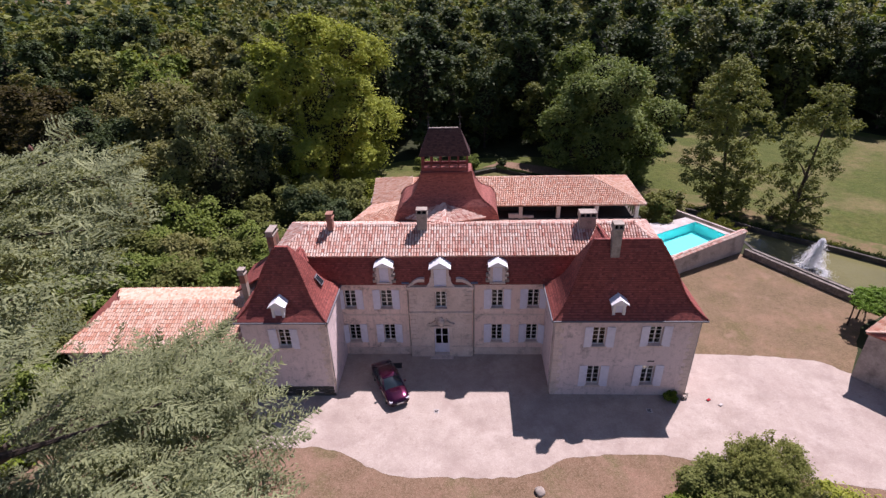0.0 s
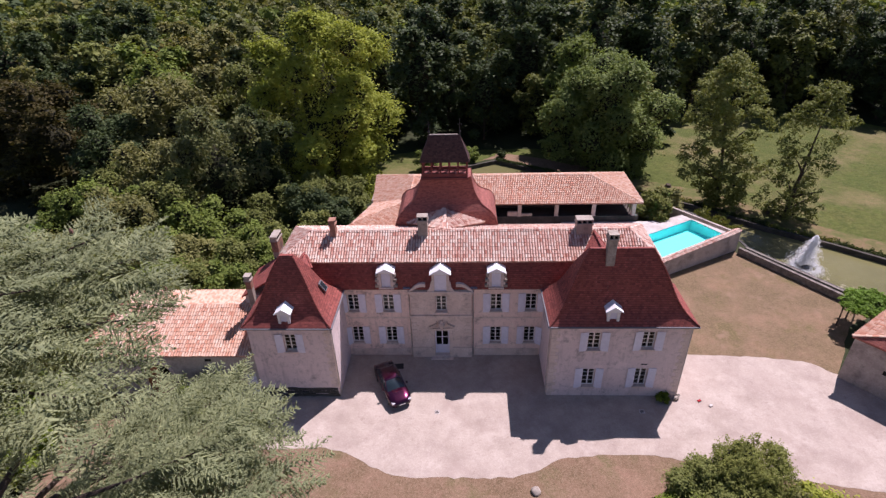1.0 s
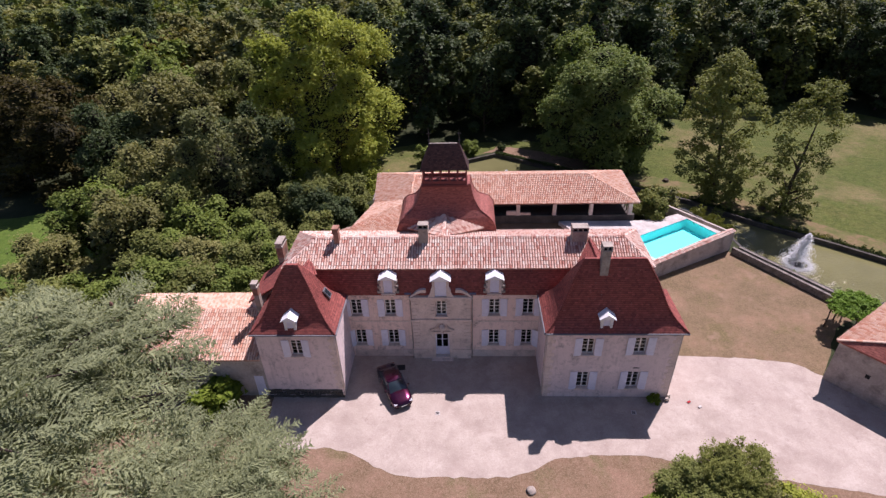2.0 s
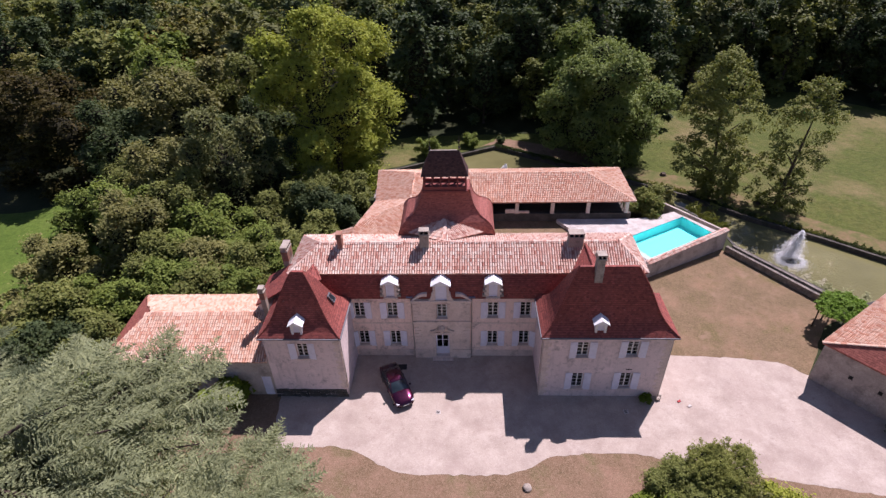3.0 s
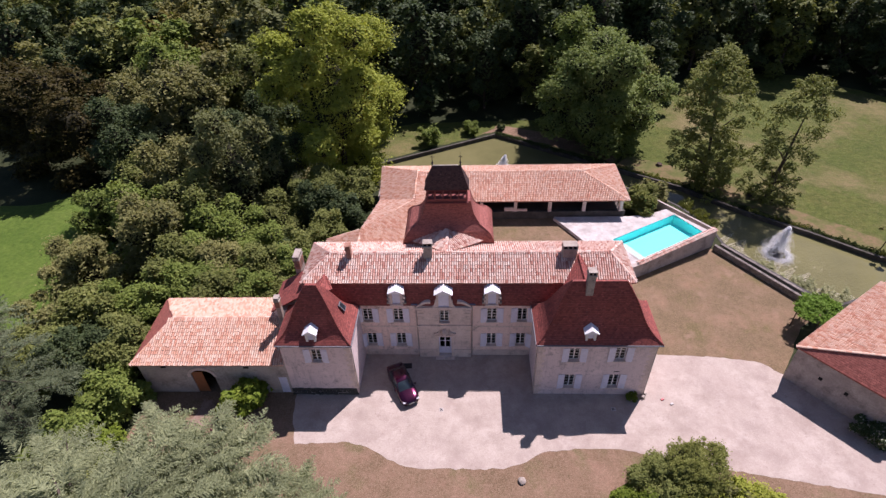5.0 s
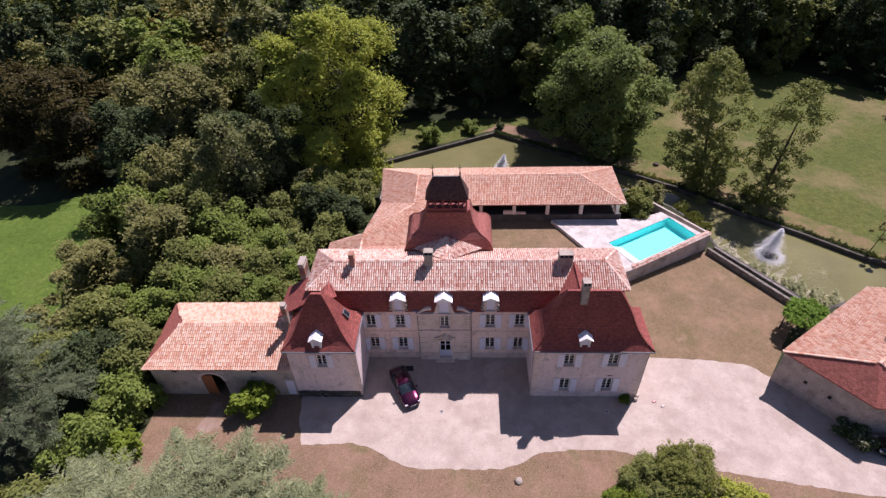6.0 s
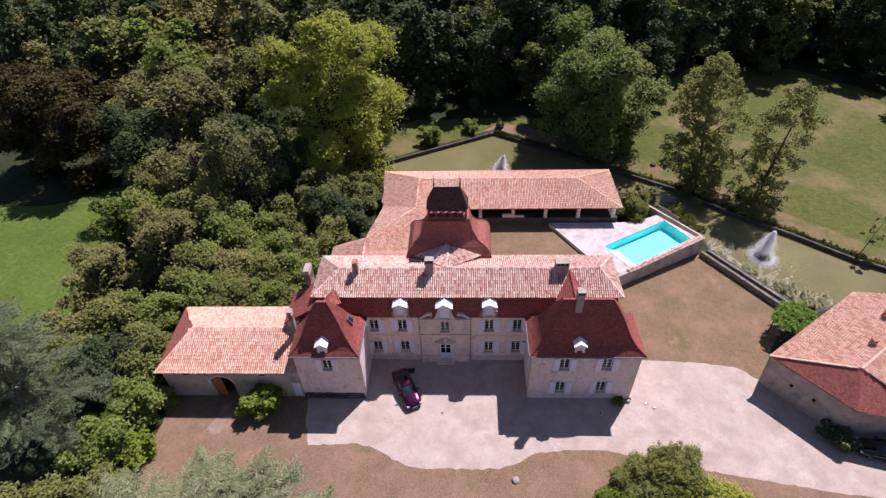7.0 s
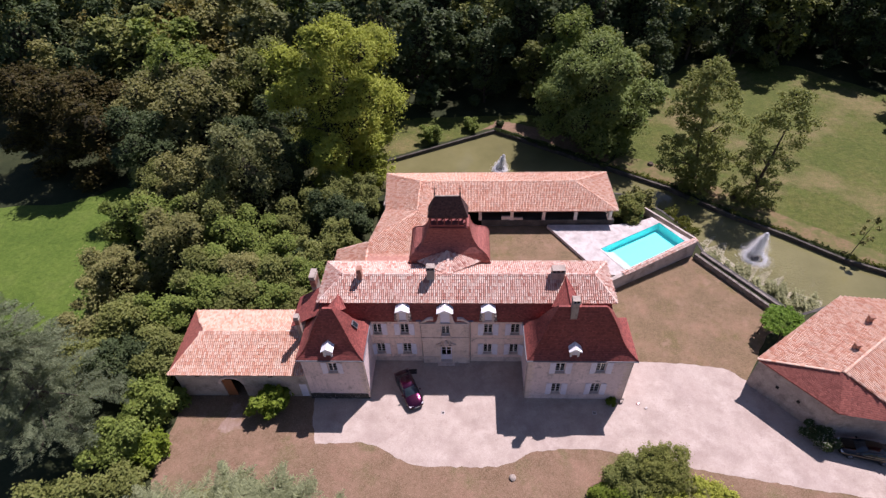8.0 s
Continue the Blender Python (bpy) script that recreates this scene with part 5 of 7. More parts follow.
for x in (4.2, 8.65, 13.1, 17.55, 22.3):
    bm = bmesh.new()
    box(bm, x - 0.22, x + 0.22, LF + 0.25, LF + 0.69, 1.93, 3.45)
    box(bm, x - 0.26, x + 0.26, LF + 0.21, LF + 0.73, 1.93, 2.03)
    part("pillar", bevelled(bm, 0.015), "stone_trim", rear)
bm = bmesh.new()
box(bm, 4.0, LR - 0.3, LF + 0.3, LF + 0.62, 3.45, 3.68)
part("beam", bevelled(bm, 0.015), "beam_wood", rear)
bm = bmesh.new()
box(bm, 7.2, 8.4, LF + 0.3, LF + 0.6, 1.94, 2.5)
box(bm, 8.9, 10.2, LF + 0.3, LF + 0.6, 1.94, 2.25)
part("low_wall", bevelled(bm, 0.02), "stone_trim", rear)
bm = bmesh.new()
for k in range(9):
    x = LR - 0.6
    box(bm, x - 0.05, x + 0.05, LF + 0.8 + k * 0.9, LF + 0.9 + k * 0.9, 1.3, 3.5)
part("end_posts", bm, "beam_wood", rear)

# ---- the shed beside the pavilion ----
shed = thing("shed", "long stone shed with canal-tile roof and arched doorway", "outbuilding")
SZ = 4.3
e0, e1 = (-28.75, -4.95, SZ), (-14.4, -4.95, SZ + 0.1)
g0, g1 = (-29.0, 3.7, SZ + 0.1), (-14.4, 3.7, SZ + 0.2)
s0, s1 = (-26.1, -0.4, 5.85), (-14.4, -0.6, 6.15)
pantile_roof("roof", shed, [[e0, e1, s1, s0], [g1, g0, s0, s1]], [(s0, s1), (e0, s0)], "canal_tile_new", "sunlit pinkish canal-tile roof", seed=9)
bm = bmesh.new()
slab(bm, [g0, e0, s0], 0.14)
part("hip", bm, "barn_tile", shed, "red plain-tile hip end")
bm = bmesh.new()
wall_panel(bm, 14.0, 0, SZ - 0.02, 0.5, [(4.7, 6.9, 0.0, 3.2), (12.9, 13.7, 0, 2.3)], pose(-28.35, -4.62, 0))
part("wall", bm, "old_wall", shed, "grey rendered shed wall")
plain_wall(shed, 8.0, 0, SZ - 0.02, 0.5, pose(-28.35, 3.4, 0, 0, 0, -90), "old_wall")
plain_wall(shed, 14.0, 0, SZ, 0.5, pose(-14.4, 3.9, 0, 0, 0, 180), "old_wall")
bm = bmesh.new()
N = 12
pts = [(-23.7 + 1.1 - 1.12 * math.cos(math.pi * k / N), 2.35 + 0.98 * math.sin(math.pi * k / N)) for k in range(N + 1)]
outer = [(-23.7 + 1.1 - 1.4 * math.cos(math.pi * k / N), 2.35 + 1.3 * math.sin(math.pi * k / N)) for k in range(N + 1)]
extrude_poly(bm, outer + pts[::-1], 0.1, Matrix.Translation((0, -4.70, 0)))
part("arch", bm, "stone_trim", shed, "stone arch round the doorway")
bm = bmesh.new()
for k in range(7):
    box(bm, -23.62 + k * 0.15, -23.48 + k * 0.15, -4.55, -4.49, 0.05, 2.9)
for z in (0.5, 2.1):
    box(bm, -23.62, -22.58, -4.49, -4.44, z, z + 0.14)
part("door", bm, "door_wood", shed, "orange-brown boarded door leaf, other leaf open")
# vents as near-black blocks, the dark of the openings put into colour
for x in (-26.2, -18.4):
    bm = bmesh.new()
    box(bm, x, x + 0.5, -4.64, -4.60, 3.55, 3.8)
    part("vent", bm, "soot_shade", shed)
bm = bmesh.new()
box(bm, -15.45, -14.65, -4.58, -4.52, 0.0, 2.3)
part("door", bm, "shutter_paint", shed, "pale grey boarded side door")

# ---- the barn at the drive ----
barn = thing("barn", "stone barn with canal tiles and red plain-tile hip", "barn")
bA, bC, bF = (31.95, -2.4), (36.98, -8.5), (44.5, 6.3)
bz = 4.3
ridge_d = Vector((0.825, 0.565, 0))
Bp = Vector((38.05, -5.4, 6.4))
B2 = Bp + ridge_d * 15.5
Gp = Vector((42.9, -9.85, 4.75))
G2 = Gp + ridge_d * 14
F3 = Vector((*bF, bz))
A3 = Vector((*bA, bz))
pantile_roof("roof", barn, [[A3, F3, F3 + (B2 - F3) * 1.0, Bp], [Gp, G2, B2, Bp]], [(Bp, B2), (A3, Bp)], "canal_tile_new", "sunlit orange-pink canal-tile roof", seed=12)
bm = bmesh.new()
C3, D3 = Vector((*bC, bz)), Vector((43.8, -9.15, bz))
slab(bm, [A3, C3, Bp], 0.14)
slab(bm, [C3, D3, Gp, Bp], 0.14)
part("hip", bm, "barn_tile", barn, "steep red plain-tile hip")
bm = bmesh.new()
inset = [(32.2, -2.42), (37.05, -8.25), (55, -9.9), (57, 1.5), (44.3, 6.0)]
prism(bm, inset, 0, bz - 0.02)
part("wall", bm, "barn_wall", barn, "grey-brown rubble stone barn wall")
# barn vents are uncut too; black blocks stand for their shaded inside
for t_ in (0.34, 0.62):
    bm = bmesh.new()
    c = Vector((32.2, -2.42, 0)).lerp(Vector((37.05, -8.25, 0)), t_)
    d_ = Vector((5.1, -5.8, 0)).normalized()
    ang = math.degrees(math.atan2(d_.y, d_.x))
    box(bm, -0.15, 0.15, -0.04, 0.1, 2.1, 2.45, pose(c.x, c.y, 0, 0, 0, ang))
    part("vent", bm, "soot_shade", barn)
for c in ((44.2, 1.4, 5.75), (40.75, -2.35, 6.0)):
    bm = bmesh.new()
    box(bm, c[0] - 0.22, c[0] + 0.22, c[1] - 0.22, c[1] + 0.22, c[2] - 0.5, c[2] + 0.75)
    box(bm, c[0] - 0.28, c[0] + 0.28, c[1] - 0.28, c[1] + 0.28, c[2] + 0.75, c[2] + 0.85)
    part("vent_stack", bevelled(bm, 0.015), "chimney_brick", barn)


# ---- vehicles ----
def car(name, label, body_mat, x, y, rz, group=""):
    """A saloon: shell, cabin glass, roof, wheels with rims, lamps, mirrors and plates. It drives along +x."""
    top = thing(name, label, "car", x, y, 0.016, rz, group)
    st = [(-2.36, 0.62, 0.80), (-2.30, 0.78, 0.92), (-2.0, 0.88, 1.0), (-1.5, 0.91, 1.0), (-0.6, 0.92, 0.96), (0.4, 0.92, 0.94), (1.1, 0.91, 0.92), (1.7, 0.90, 0.84), (2.15, 0.82, 0.74), (2.36, 0.60, 0.64)]
    bm = bmesh.new()
    rings = []
    for sx, w, zt in st:
        lo = 0.24 if abs(sx) < 2.2 else 0.34
        half = [(w * 0.90, lo), (w, lo + 0.16), (w * 1.0, zt - 0.26), (w * 0.96, zt - 0.08), (w * 0.82, zt), (w * 0.4, zt + 0.025)]
        rings.append([(sx, a, b) for a, b in half] + [(sx, -a, b) for a, b in half[::-1]])
    rr = loft(bm, rings)
    bm.faces.new(rr[0][::-1])
    bm.faces.new(rr[-1])
    body = part("body", bm, body_mat, top, smooth=True)
    bm = bmesh.new()
    lo = [(-1.9, 0.78), (-1.2, 0.86), (0.3, 0.86), (1.12, 0.76)]
    hi = [(-1.2, 0.56), (-0.8, 0.66), (0.05, 0.67), (0.3, 0.60)]
    mid = [((a + c) / 2 - 0.0, (b + d) / 2 + 0.05) for (a, b), (c, d) in zip(lo, hi)]
    ring = lambda pts, z: [(a, b, z) for a, b in pts] + [(a, -b, z) for a, b in pts[::-1]]
    rr = loft(bm, [ring(lo, 0.90), ring(mid, 1.18), ring(hi, 1.38)])
    bm.faces.new(rr[-1])
    part("cabin_glass", bm, "car_glass", top, "dark tinted glass", smooth=True)
    bm = bmesh.new()
    rr = loft(bm, [ring([(a * 1.02, b * 1.03) for a, b in hi], 1.365), ring(hi, 1.40), ring([(a * 0.9, b * 0.8) for a, b in hi], 1.43)])
    bm.faces.new(rr[-1])
    bm.faces.new(rr[0][::-1])
    part("roof", bm, body_mat, top, smooth=True)
    for s in (-1, 1):
        for (a, b), (c, d) in ((lo[0], hi[0]), (lo[3], hi[3]), ((-0.45, 0.865), (-0.42, 0.665))):
            bm = bmesh.new()
            tube(bm, [(a, s * b, 0.90), ((a + c) / 2, s * ((b + d) / 2 + 0.055), 1.18), (c, s * d, 1.385)], [0.045, 0.04, 0.035], 6)
            part("pillar", bm, body_mat, top)
        bm = bmesh.new()
        box(bm, 0.66, 0.84, s * 1.0 - 0.09, s * 1.0 + 0.09, 0.93, 1.06)
        part("mirror", bevelled(bm, 0.03), body_mat, top)
        bm = bmesh.new()
        box(bm, 2.02, 2.27, s * 0.64 - 0.14, s * 0.64 + 0.14, 0.58, 0.72)
        part("headlight", bevelled(bm, 0.03), "lamp_lens", top)
        bm = bmesh.new()
        box(bm, -2.36, -2.2, s * 0.62 - 0.16, s * 0.62 + 0.16, 0.70, 0.86)
        part("tail_lamp", bevelled(bm, 0.03), "tail_red", top)
    bm = bmesh.new()
    box(bm, 2.26, 2.38, -0.48, 0.48, 0.40, 0.60)
    part("grille", bevelled(bm, 0.02), "black_trim", top)
    for sx in (2.385, -2.38):
        bm = bmesh.new()
        box(bm, sx - 0.01, sx + 0.01, -0.26, 0.26, 0.44, 0.55)
        part("number_plate", bm, "frame_paint", top)
    for sx in (-1.40, 1.42):
        for s in (-1, 1):
            bm = bmesh.new()
            tube(bm, [(sx, s * 0.72, 0.33), (sx, s * 0.74, 0.33), (sx, s * 0.91, 0.33), (sx, s * 0.93, 0.33)], [0.27, 0.33, 0.33, 0.27], 20)
            wheel = part("wheel", bm, "rubber", top, "black tyre")
            bm = bmesh.new()
            tube(bm, [(sx, s * 0.90, 0.33), (sx, s * 0.94, 0.33)], [0.215, 0.20], 14)
            part("rim", bm, "chrome", wheel)
    return top


car("car", "burgundy metallic saloon parked on the gravel", "burgundy_paint", -3.95, -3.95, -64)
car("car", "black saloon parked in the shade of the barn", "black_paint", 40.3, -10.2, 166)
mat_ = thing("drain_cover", "square black drain cover on the gravel", "drain cover", -3.75, -1.35, 0.016, 4)
bm = bmesh.new()
box(bm, -0.45, 0.45, -0.32, 0.32, 0, 0.05)
part("plate", bevelled(bm, 0.01), "black_trim", mat_)
stone = thing("boulder", "small grey-brown stone lying on the dry lawn", "boulder", 6.6, -13.2, 0)
bm = bmesh.new()
bmesh.ops.create_icosphere(bm, subdivisions=3, radius=0.33)
for v in bm.verts:
    v.co *= 1 + 0.35 * noise.noise(v.co * 2.5)
    v.co.z = v.co.z * 0.6 + 0.12
part("rock", bm, "chimney_stone", stone, smooth=True)
for x, y in ((-0.2, -6.4), (15.5, -6.2)):
    d_ = thing("drain_grate", "small iron drain grate set in the gravel", "drain grate", x, y, 0.016)
    bm = bmesh.new()
    box(bm, -0.2, 0.2, -0.2, 0.2, 0, 0.015)
    part("frame", bevelled(bm, 0.005), "terrace_stone", d_)
    for k in range(4):
        bm = bmesh.new()
        box(bm, -0.13, 0.13, -0.12 + k * 0.065, -0.085 + k * 0.065, 0.015, 0.022)
        part("bar", bm, "black_trim", d_)
for x, y, mt, lb in ((20.2, -5.1, "tail_red", "small faded red object lying on the gravel"), (20.9, -5.6, "terrace_stone", "small white object lying on the gravel")):
    d_ = thing("debris", lb, "debris", x, y, 0.016, 30)
    bm = bmesh.new()
    box(bm, -0.17, 0.17, -0.1, 0.1, 0, 0.09)
    part("lump", bevelled(bm, 0.03), mt, d_)


# ---- foliage ----
def leaf_cards(P, Nrm, half_l, half_w, rng):
    """One pointed leaf (or leaf clump) at each point, turned about its normal at random."""
    n = len(P)
    Nrm = Nrm / np.linalg.norm(Nrm, axis=1, keepdims=True)
    r = rng.normal(size=(n, 3))
    a = np.cross(Nrm, r)
    a /= np.linalg.norm(a, axis=1, keepdims=True) + 1e-9
    b = np.cross(Nrm, a)
    s = rng.uniform(0.65, 1.35, (n, 1))
    L, W = half_l * s, half_w * s
    bend = Nrm * (half_l * 0.25) * rng.uniform(-1, 1, (n, 1))
    V = np.stack([P + a * L * 1.15 + bend, P - a * L * 0.75 + b * W * 1.15, P - a * L * 0.75 - b * W * 1.15], 1).reshape(-1, 3)
    F = np.arange(n * 3).reshape(n, 3)
    return V, F


def card_mesh(name, V, F, material):
    me = bpy.data.meshes.new(name)
    nv, (nf, k) = len(V), F.shape
    me.vertices.add(nv)
    me.vertices.foreach_set("co", V.astype(np.float32).ravel())
    me.loops.add(nf * k)
    me.loops.foreach_set("vertex_index", F.astype(np.int32).ravel())
    me.polygons.add(nf)
    me.polygons.foreach_set("loop_start", np.arange(0, nf * k, k, dtype=np.int32))
    me.update(calc_edges=True)
    me.materials.append(MATS[material])
    return me


def ripple(P, size, rng):
    """A smooth random field of waves about that size, near 0 with spread 1."""
    K = rng.normal(size=(6, 3))
    K *= (2 * math.pi / size) * rng.uniform(0.6, 1.5, (6, 1)) / np.linalg.norm(K, axis=1, keepdims=True)
    return np.sin(P @ K.T + rng.uniform(0, 6.28, 6)).sum(1) / 1.73


def lobes_for(R, H, base, n, rng, flat=0.85, lump=1.0):
    """Leafy masses that make up a crown: a few large ones inside, many smaller ones towards an uneven outline."""
    L = [(0, 0, base + (H - base) * 0.46, R * 0.55, (H - base) * 0.34)]
    p1, p2 = rng.uniform(0, 6.28, 2)
    big = []
    nb = 8 + int(n / 10 / lump)
    for i in range(nb):
        g = 2.4 * i + rng.uniform(-0.5, 0.5)
        u = -0.95 + 1.85 * (i + rng.uniform(0.1, 0.9)) / nb
        out = 1 + 0.2 * math.sin(2 * g + p1 + 2 * u) + 0.12 * math.sin(3 * g + p2)
        rr = R * lump * rng.uniform(0.2, 0.36)
        rho = math.sqrt(max(0.0, 1 - u * u * (0.85 if u > 0 else 0.45))) * max(0.0, R * out - rr)
        big.append((math.cos(g) * rho, math.sin(g) * rho, min(base + (H - base) * (0.5 + 0.5 * u), H - rr * flat * rng.uniform(0.4, 1.1)), rr, rr * flat * rng.uniform(0.85, 1.4)))
    L += big
    for i in range(int(n * 3)):
        x, y, z, rr, rz = big[rng.integers(nb)]
        d = rng.normal(size=3)
        d[2] = abs(d[2]) if rng.uniform() < 0.5 else d[2]
        d /= np.linalg.norm(d)
        far = rng.uniform(1.1, 1.4) if i % 5 == 0 else rng.uniform(0.8, 1.0)
        q = R * (rng.uniform(0.03, 0.07) if i % 5 == 0 else rng.uniform(0.05, 0.125))
        L.append((x + d[0] * rr * far, y + d[1] * rr * far, max(q * 0.6, z + d[2] * rz * far), q, q * flat * rng.uniform(0.6, 1.1)))
    return np.array(L)


def lobes_airy(R, H, base, n, rng, lean):
    """Many loose sprays of leaves round an upright, uneven crown that reaches the ground."""
    L = []
    p1, p2, p3 = rng.uniform(0, 6.28, 3)
    for i in range(n):
        u = rng.uniform(0.02, 1.0)
        g = rng.uniform(0, 2 * math.pi)
        wide = (0.62 + 0.38 * math.sin(min(1.0, u * 1.5) * 1.9)) * (1.0 if u < 0.65 else math.sqrt(max(0.05, 1 - ((u - 0.65) / 0.36) ** 2)))
        wide *= 1 + 0.28 * math.sin(2 * g + p1 + 6 * u) + 0.18 * math.sin(3 * g + p2 - 9 * u) + 0.12 * math.sin(14 * u + p3)
        rho = R * wide * math.sqrt(rng.uniform(0.08, 1.0))
        r = R * rng.uniform(0.07, 0.17)
        z = base + (H - base) * u - 0.18 * rho
        L.append((math.cos(g) * rho + lean[0] * u, math.sin(g) * rho + lean[1] * u, max(0.4, z), r * 1.1, r * rng.uniform(0.7, 1.3)))
    return np.array(L)


ICO = [(0, 0, 1), (0.894, 0, 0.447), (0.276, 0.851, 0.447), (-0.724, 0.526, 0.447), (-0.724, -0.526, 0.447), (0.276, -0.851, 0.447),
       (0.724, 0.526, -0.447), (-0.276, 0.851, -0.447), (-0.894, 0, -0.447), (-0.276, -0.851, -0.447), (0.724, -0.526, -0.447), (0, 0, -1)]
ICO_F = [(0, 1, 2), (0, 2, 3), (0, 3, 4), (0, 4, 5), (0, 5, 1), (1, 6, 2), (2, 7, 3), (3, 8, 4), (4, 9, 5), (5, 10, 1),
         (2, 6, 7), (3, 7, 8), (4, 8, 9), (5, 9, 10), (1, 10, 6), (11, 7, 6), (11, 8, 7), (11, 9, 8), (11, 10, 9), (11, 6, 10)]


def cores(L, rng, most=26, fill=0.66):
    """Solid lumps added inside the leafy masses to stop the light, so that gaps look dark."""
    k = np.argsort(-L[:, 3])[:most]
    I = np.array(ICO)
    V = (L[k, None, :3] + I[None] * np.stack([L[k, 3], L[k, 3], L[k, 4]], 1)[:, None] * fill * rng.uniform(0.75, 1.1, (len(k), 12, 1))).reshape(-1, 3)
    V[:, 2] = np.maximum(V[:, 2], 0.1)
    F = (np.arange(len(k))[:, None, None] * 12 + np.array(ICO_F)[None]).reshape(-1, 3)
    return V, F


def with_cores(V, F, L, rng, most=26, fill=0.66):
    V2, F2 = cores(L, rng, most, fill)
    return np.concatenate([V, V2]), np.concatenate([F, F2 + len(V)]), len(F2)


def shade_cores(me, n):
    """The last n faces are the added cores; a near-black colour paints the crown's inner shade."""
    me.materials.append(MATS["core_shade"])
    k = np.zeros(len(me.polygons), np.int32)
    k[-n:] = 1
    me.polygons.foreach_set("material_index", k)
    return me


def crown(L, count, half_l, half_w, rng, skin=0.36, droop=0.85, gaps=1.0):
    w = L[:, 3] ** 2
    k = rng.choice(len(L), int(count * 2.4), p=w / w.sum())
    d = rng.normal(size=(len(k), 3))
    d /= np.linalg.norm(d, axis=1, keepdims=True)
    d[:, 2] = np.where((d[:, 2] < -0.3) & (rng.uniform(0, 1, len(d)) < 0.65), -d[:, 2], d[:, 2])
    q = 1 + rng.normal(0, skin * 0.45, (len(k), 1)) - skin * 0.2
    S = np.stack([L[k, 3], L[k, 3], L[k, 4]], 1)
    P = L[k, :3] + d * S * q
    keep = np.ones(len(P), bool)
    for c in L:
        inside = (((P - c[:3]) / np.array([c[3], c[3], c[4]])) ** 2).sum(1) < 0.5
        keep &= ~inside
    size = float(np.median(L[:, 3]))
    P = P + d * (ripple(P, size * 1.5, rng) * size * 0.16)[:, None]
    keep &= ripple(P, size * 1.3, rng) < gaps
    P, d = P[keep][:count], d[keep][:count]
    Nn = d * 0.35 + rng.normal(size=d.shape) * 0.5 + np.array([0, 0, droop])
    return leaf_cards(P, Nn, half_l, half_w, rng)


def limbs(bm, R, H, base, rng, n=7, thick=0.3, lean=(0, 0)):
    tube(bm, [(0, 0, 0), (lean[0] * 0.2, lean[1] * 0.2, base * 0.6), (lean[0] * 0.5, lean[1] * 0.5, base + (H - base) * 0.3), (lean[0], lean[1], base + (H - base) * 0.75)], [thick * 1.25, thick, thick * 0.65, thick * 0.2], 8)
    for i in range(n):
        g = 2 * math.pi * (i + rng.uniform(-0.3, 0.3)) / n
        z0 = base * 0.8 + (H - base) * rng.uniform(0.0, 0.45)
        l = R * rng.uniform(0.55, 0.85)
        c, s = math.cos(g), math.sin(g)
        tube(bm, [(lean[0] * 0.4, lean[1] * 0.4, z0), (c * l * 0.45 + lean[0] * 0.5, s * l * 0.45 + lean[1] * 0.5, z0 + l * 0.35), (c * l + lean[0] * 0.7, s * l + lean[1] * 0.7, z0 + l * 0.65)], [thick * 0.5, thick * 0.3, thick * 0.08], 6)


def tree(name, label, R, H, base, n_lobes, count, leaf, material, seed, thick=0.3, shrink=1.0, group="", category="tree", flat=0.85, lean=(0, 0), gaps=1.0, fill=0.82, airy=0):
    rng = np.random.default_rng(seed)
    t = thing(name, label, category, group=group)
    bm = bmesh.new()
    limbs(bm, R, H, base, rng, 7, thick, lean)
    part("trunk", bm, "bark", t)
    L = lobes_airy(R, H, base, airy, rng, lean) if airy else lobes_for(R, H, base, n_lobes, rng, flat)
    if airy:
        lean = (0, 0)
    elif shrink < 1.0:
        L = L[1:]
        L[:, 3:] *= shrink
    hgt = np.clip((L[:, 2] - base) / max(0.1, H - base), 0, 1)
    L[:, 0] += lean[0] * hgt
    L[:, 1] += lean[1] * hgt
    V, F = crown(L, count, leaf, leaf * 0.62, rng, skin=0.62, gaps=gaps)
    # added dark cores, which give the gaps in the crown their shade
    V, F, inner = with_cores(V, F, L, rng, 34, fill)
    o = new("crown", shade_cores(card_mesh("crown", V, F, material), inner))
    o.parent = t
    return t


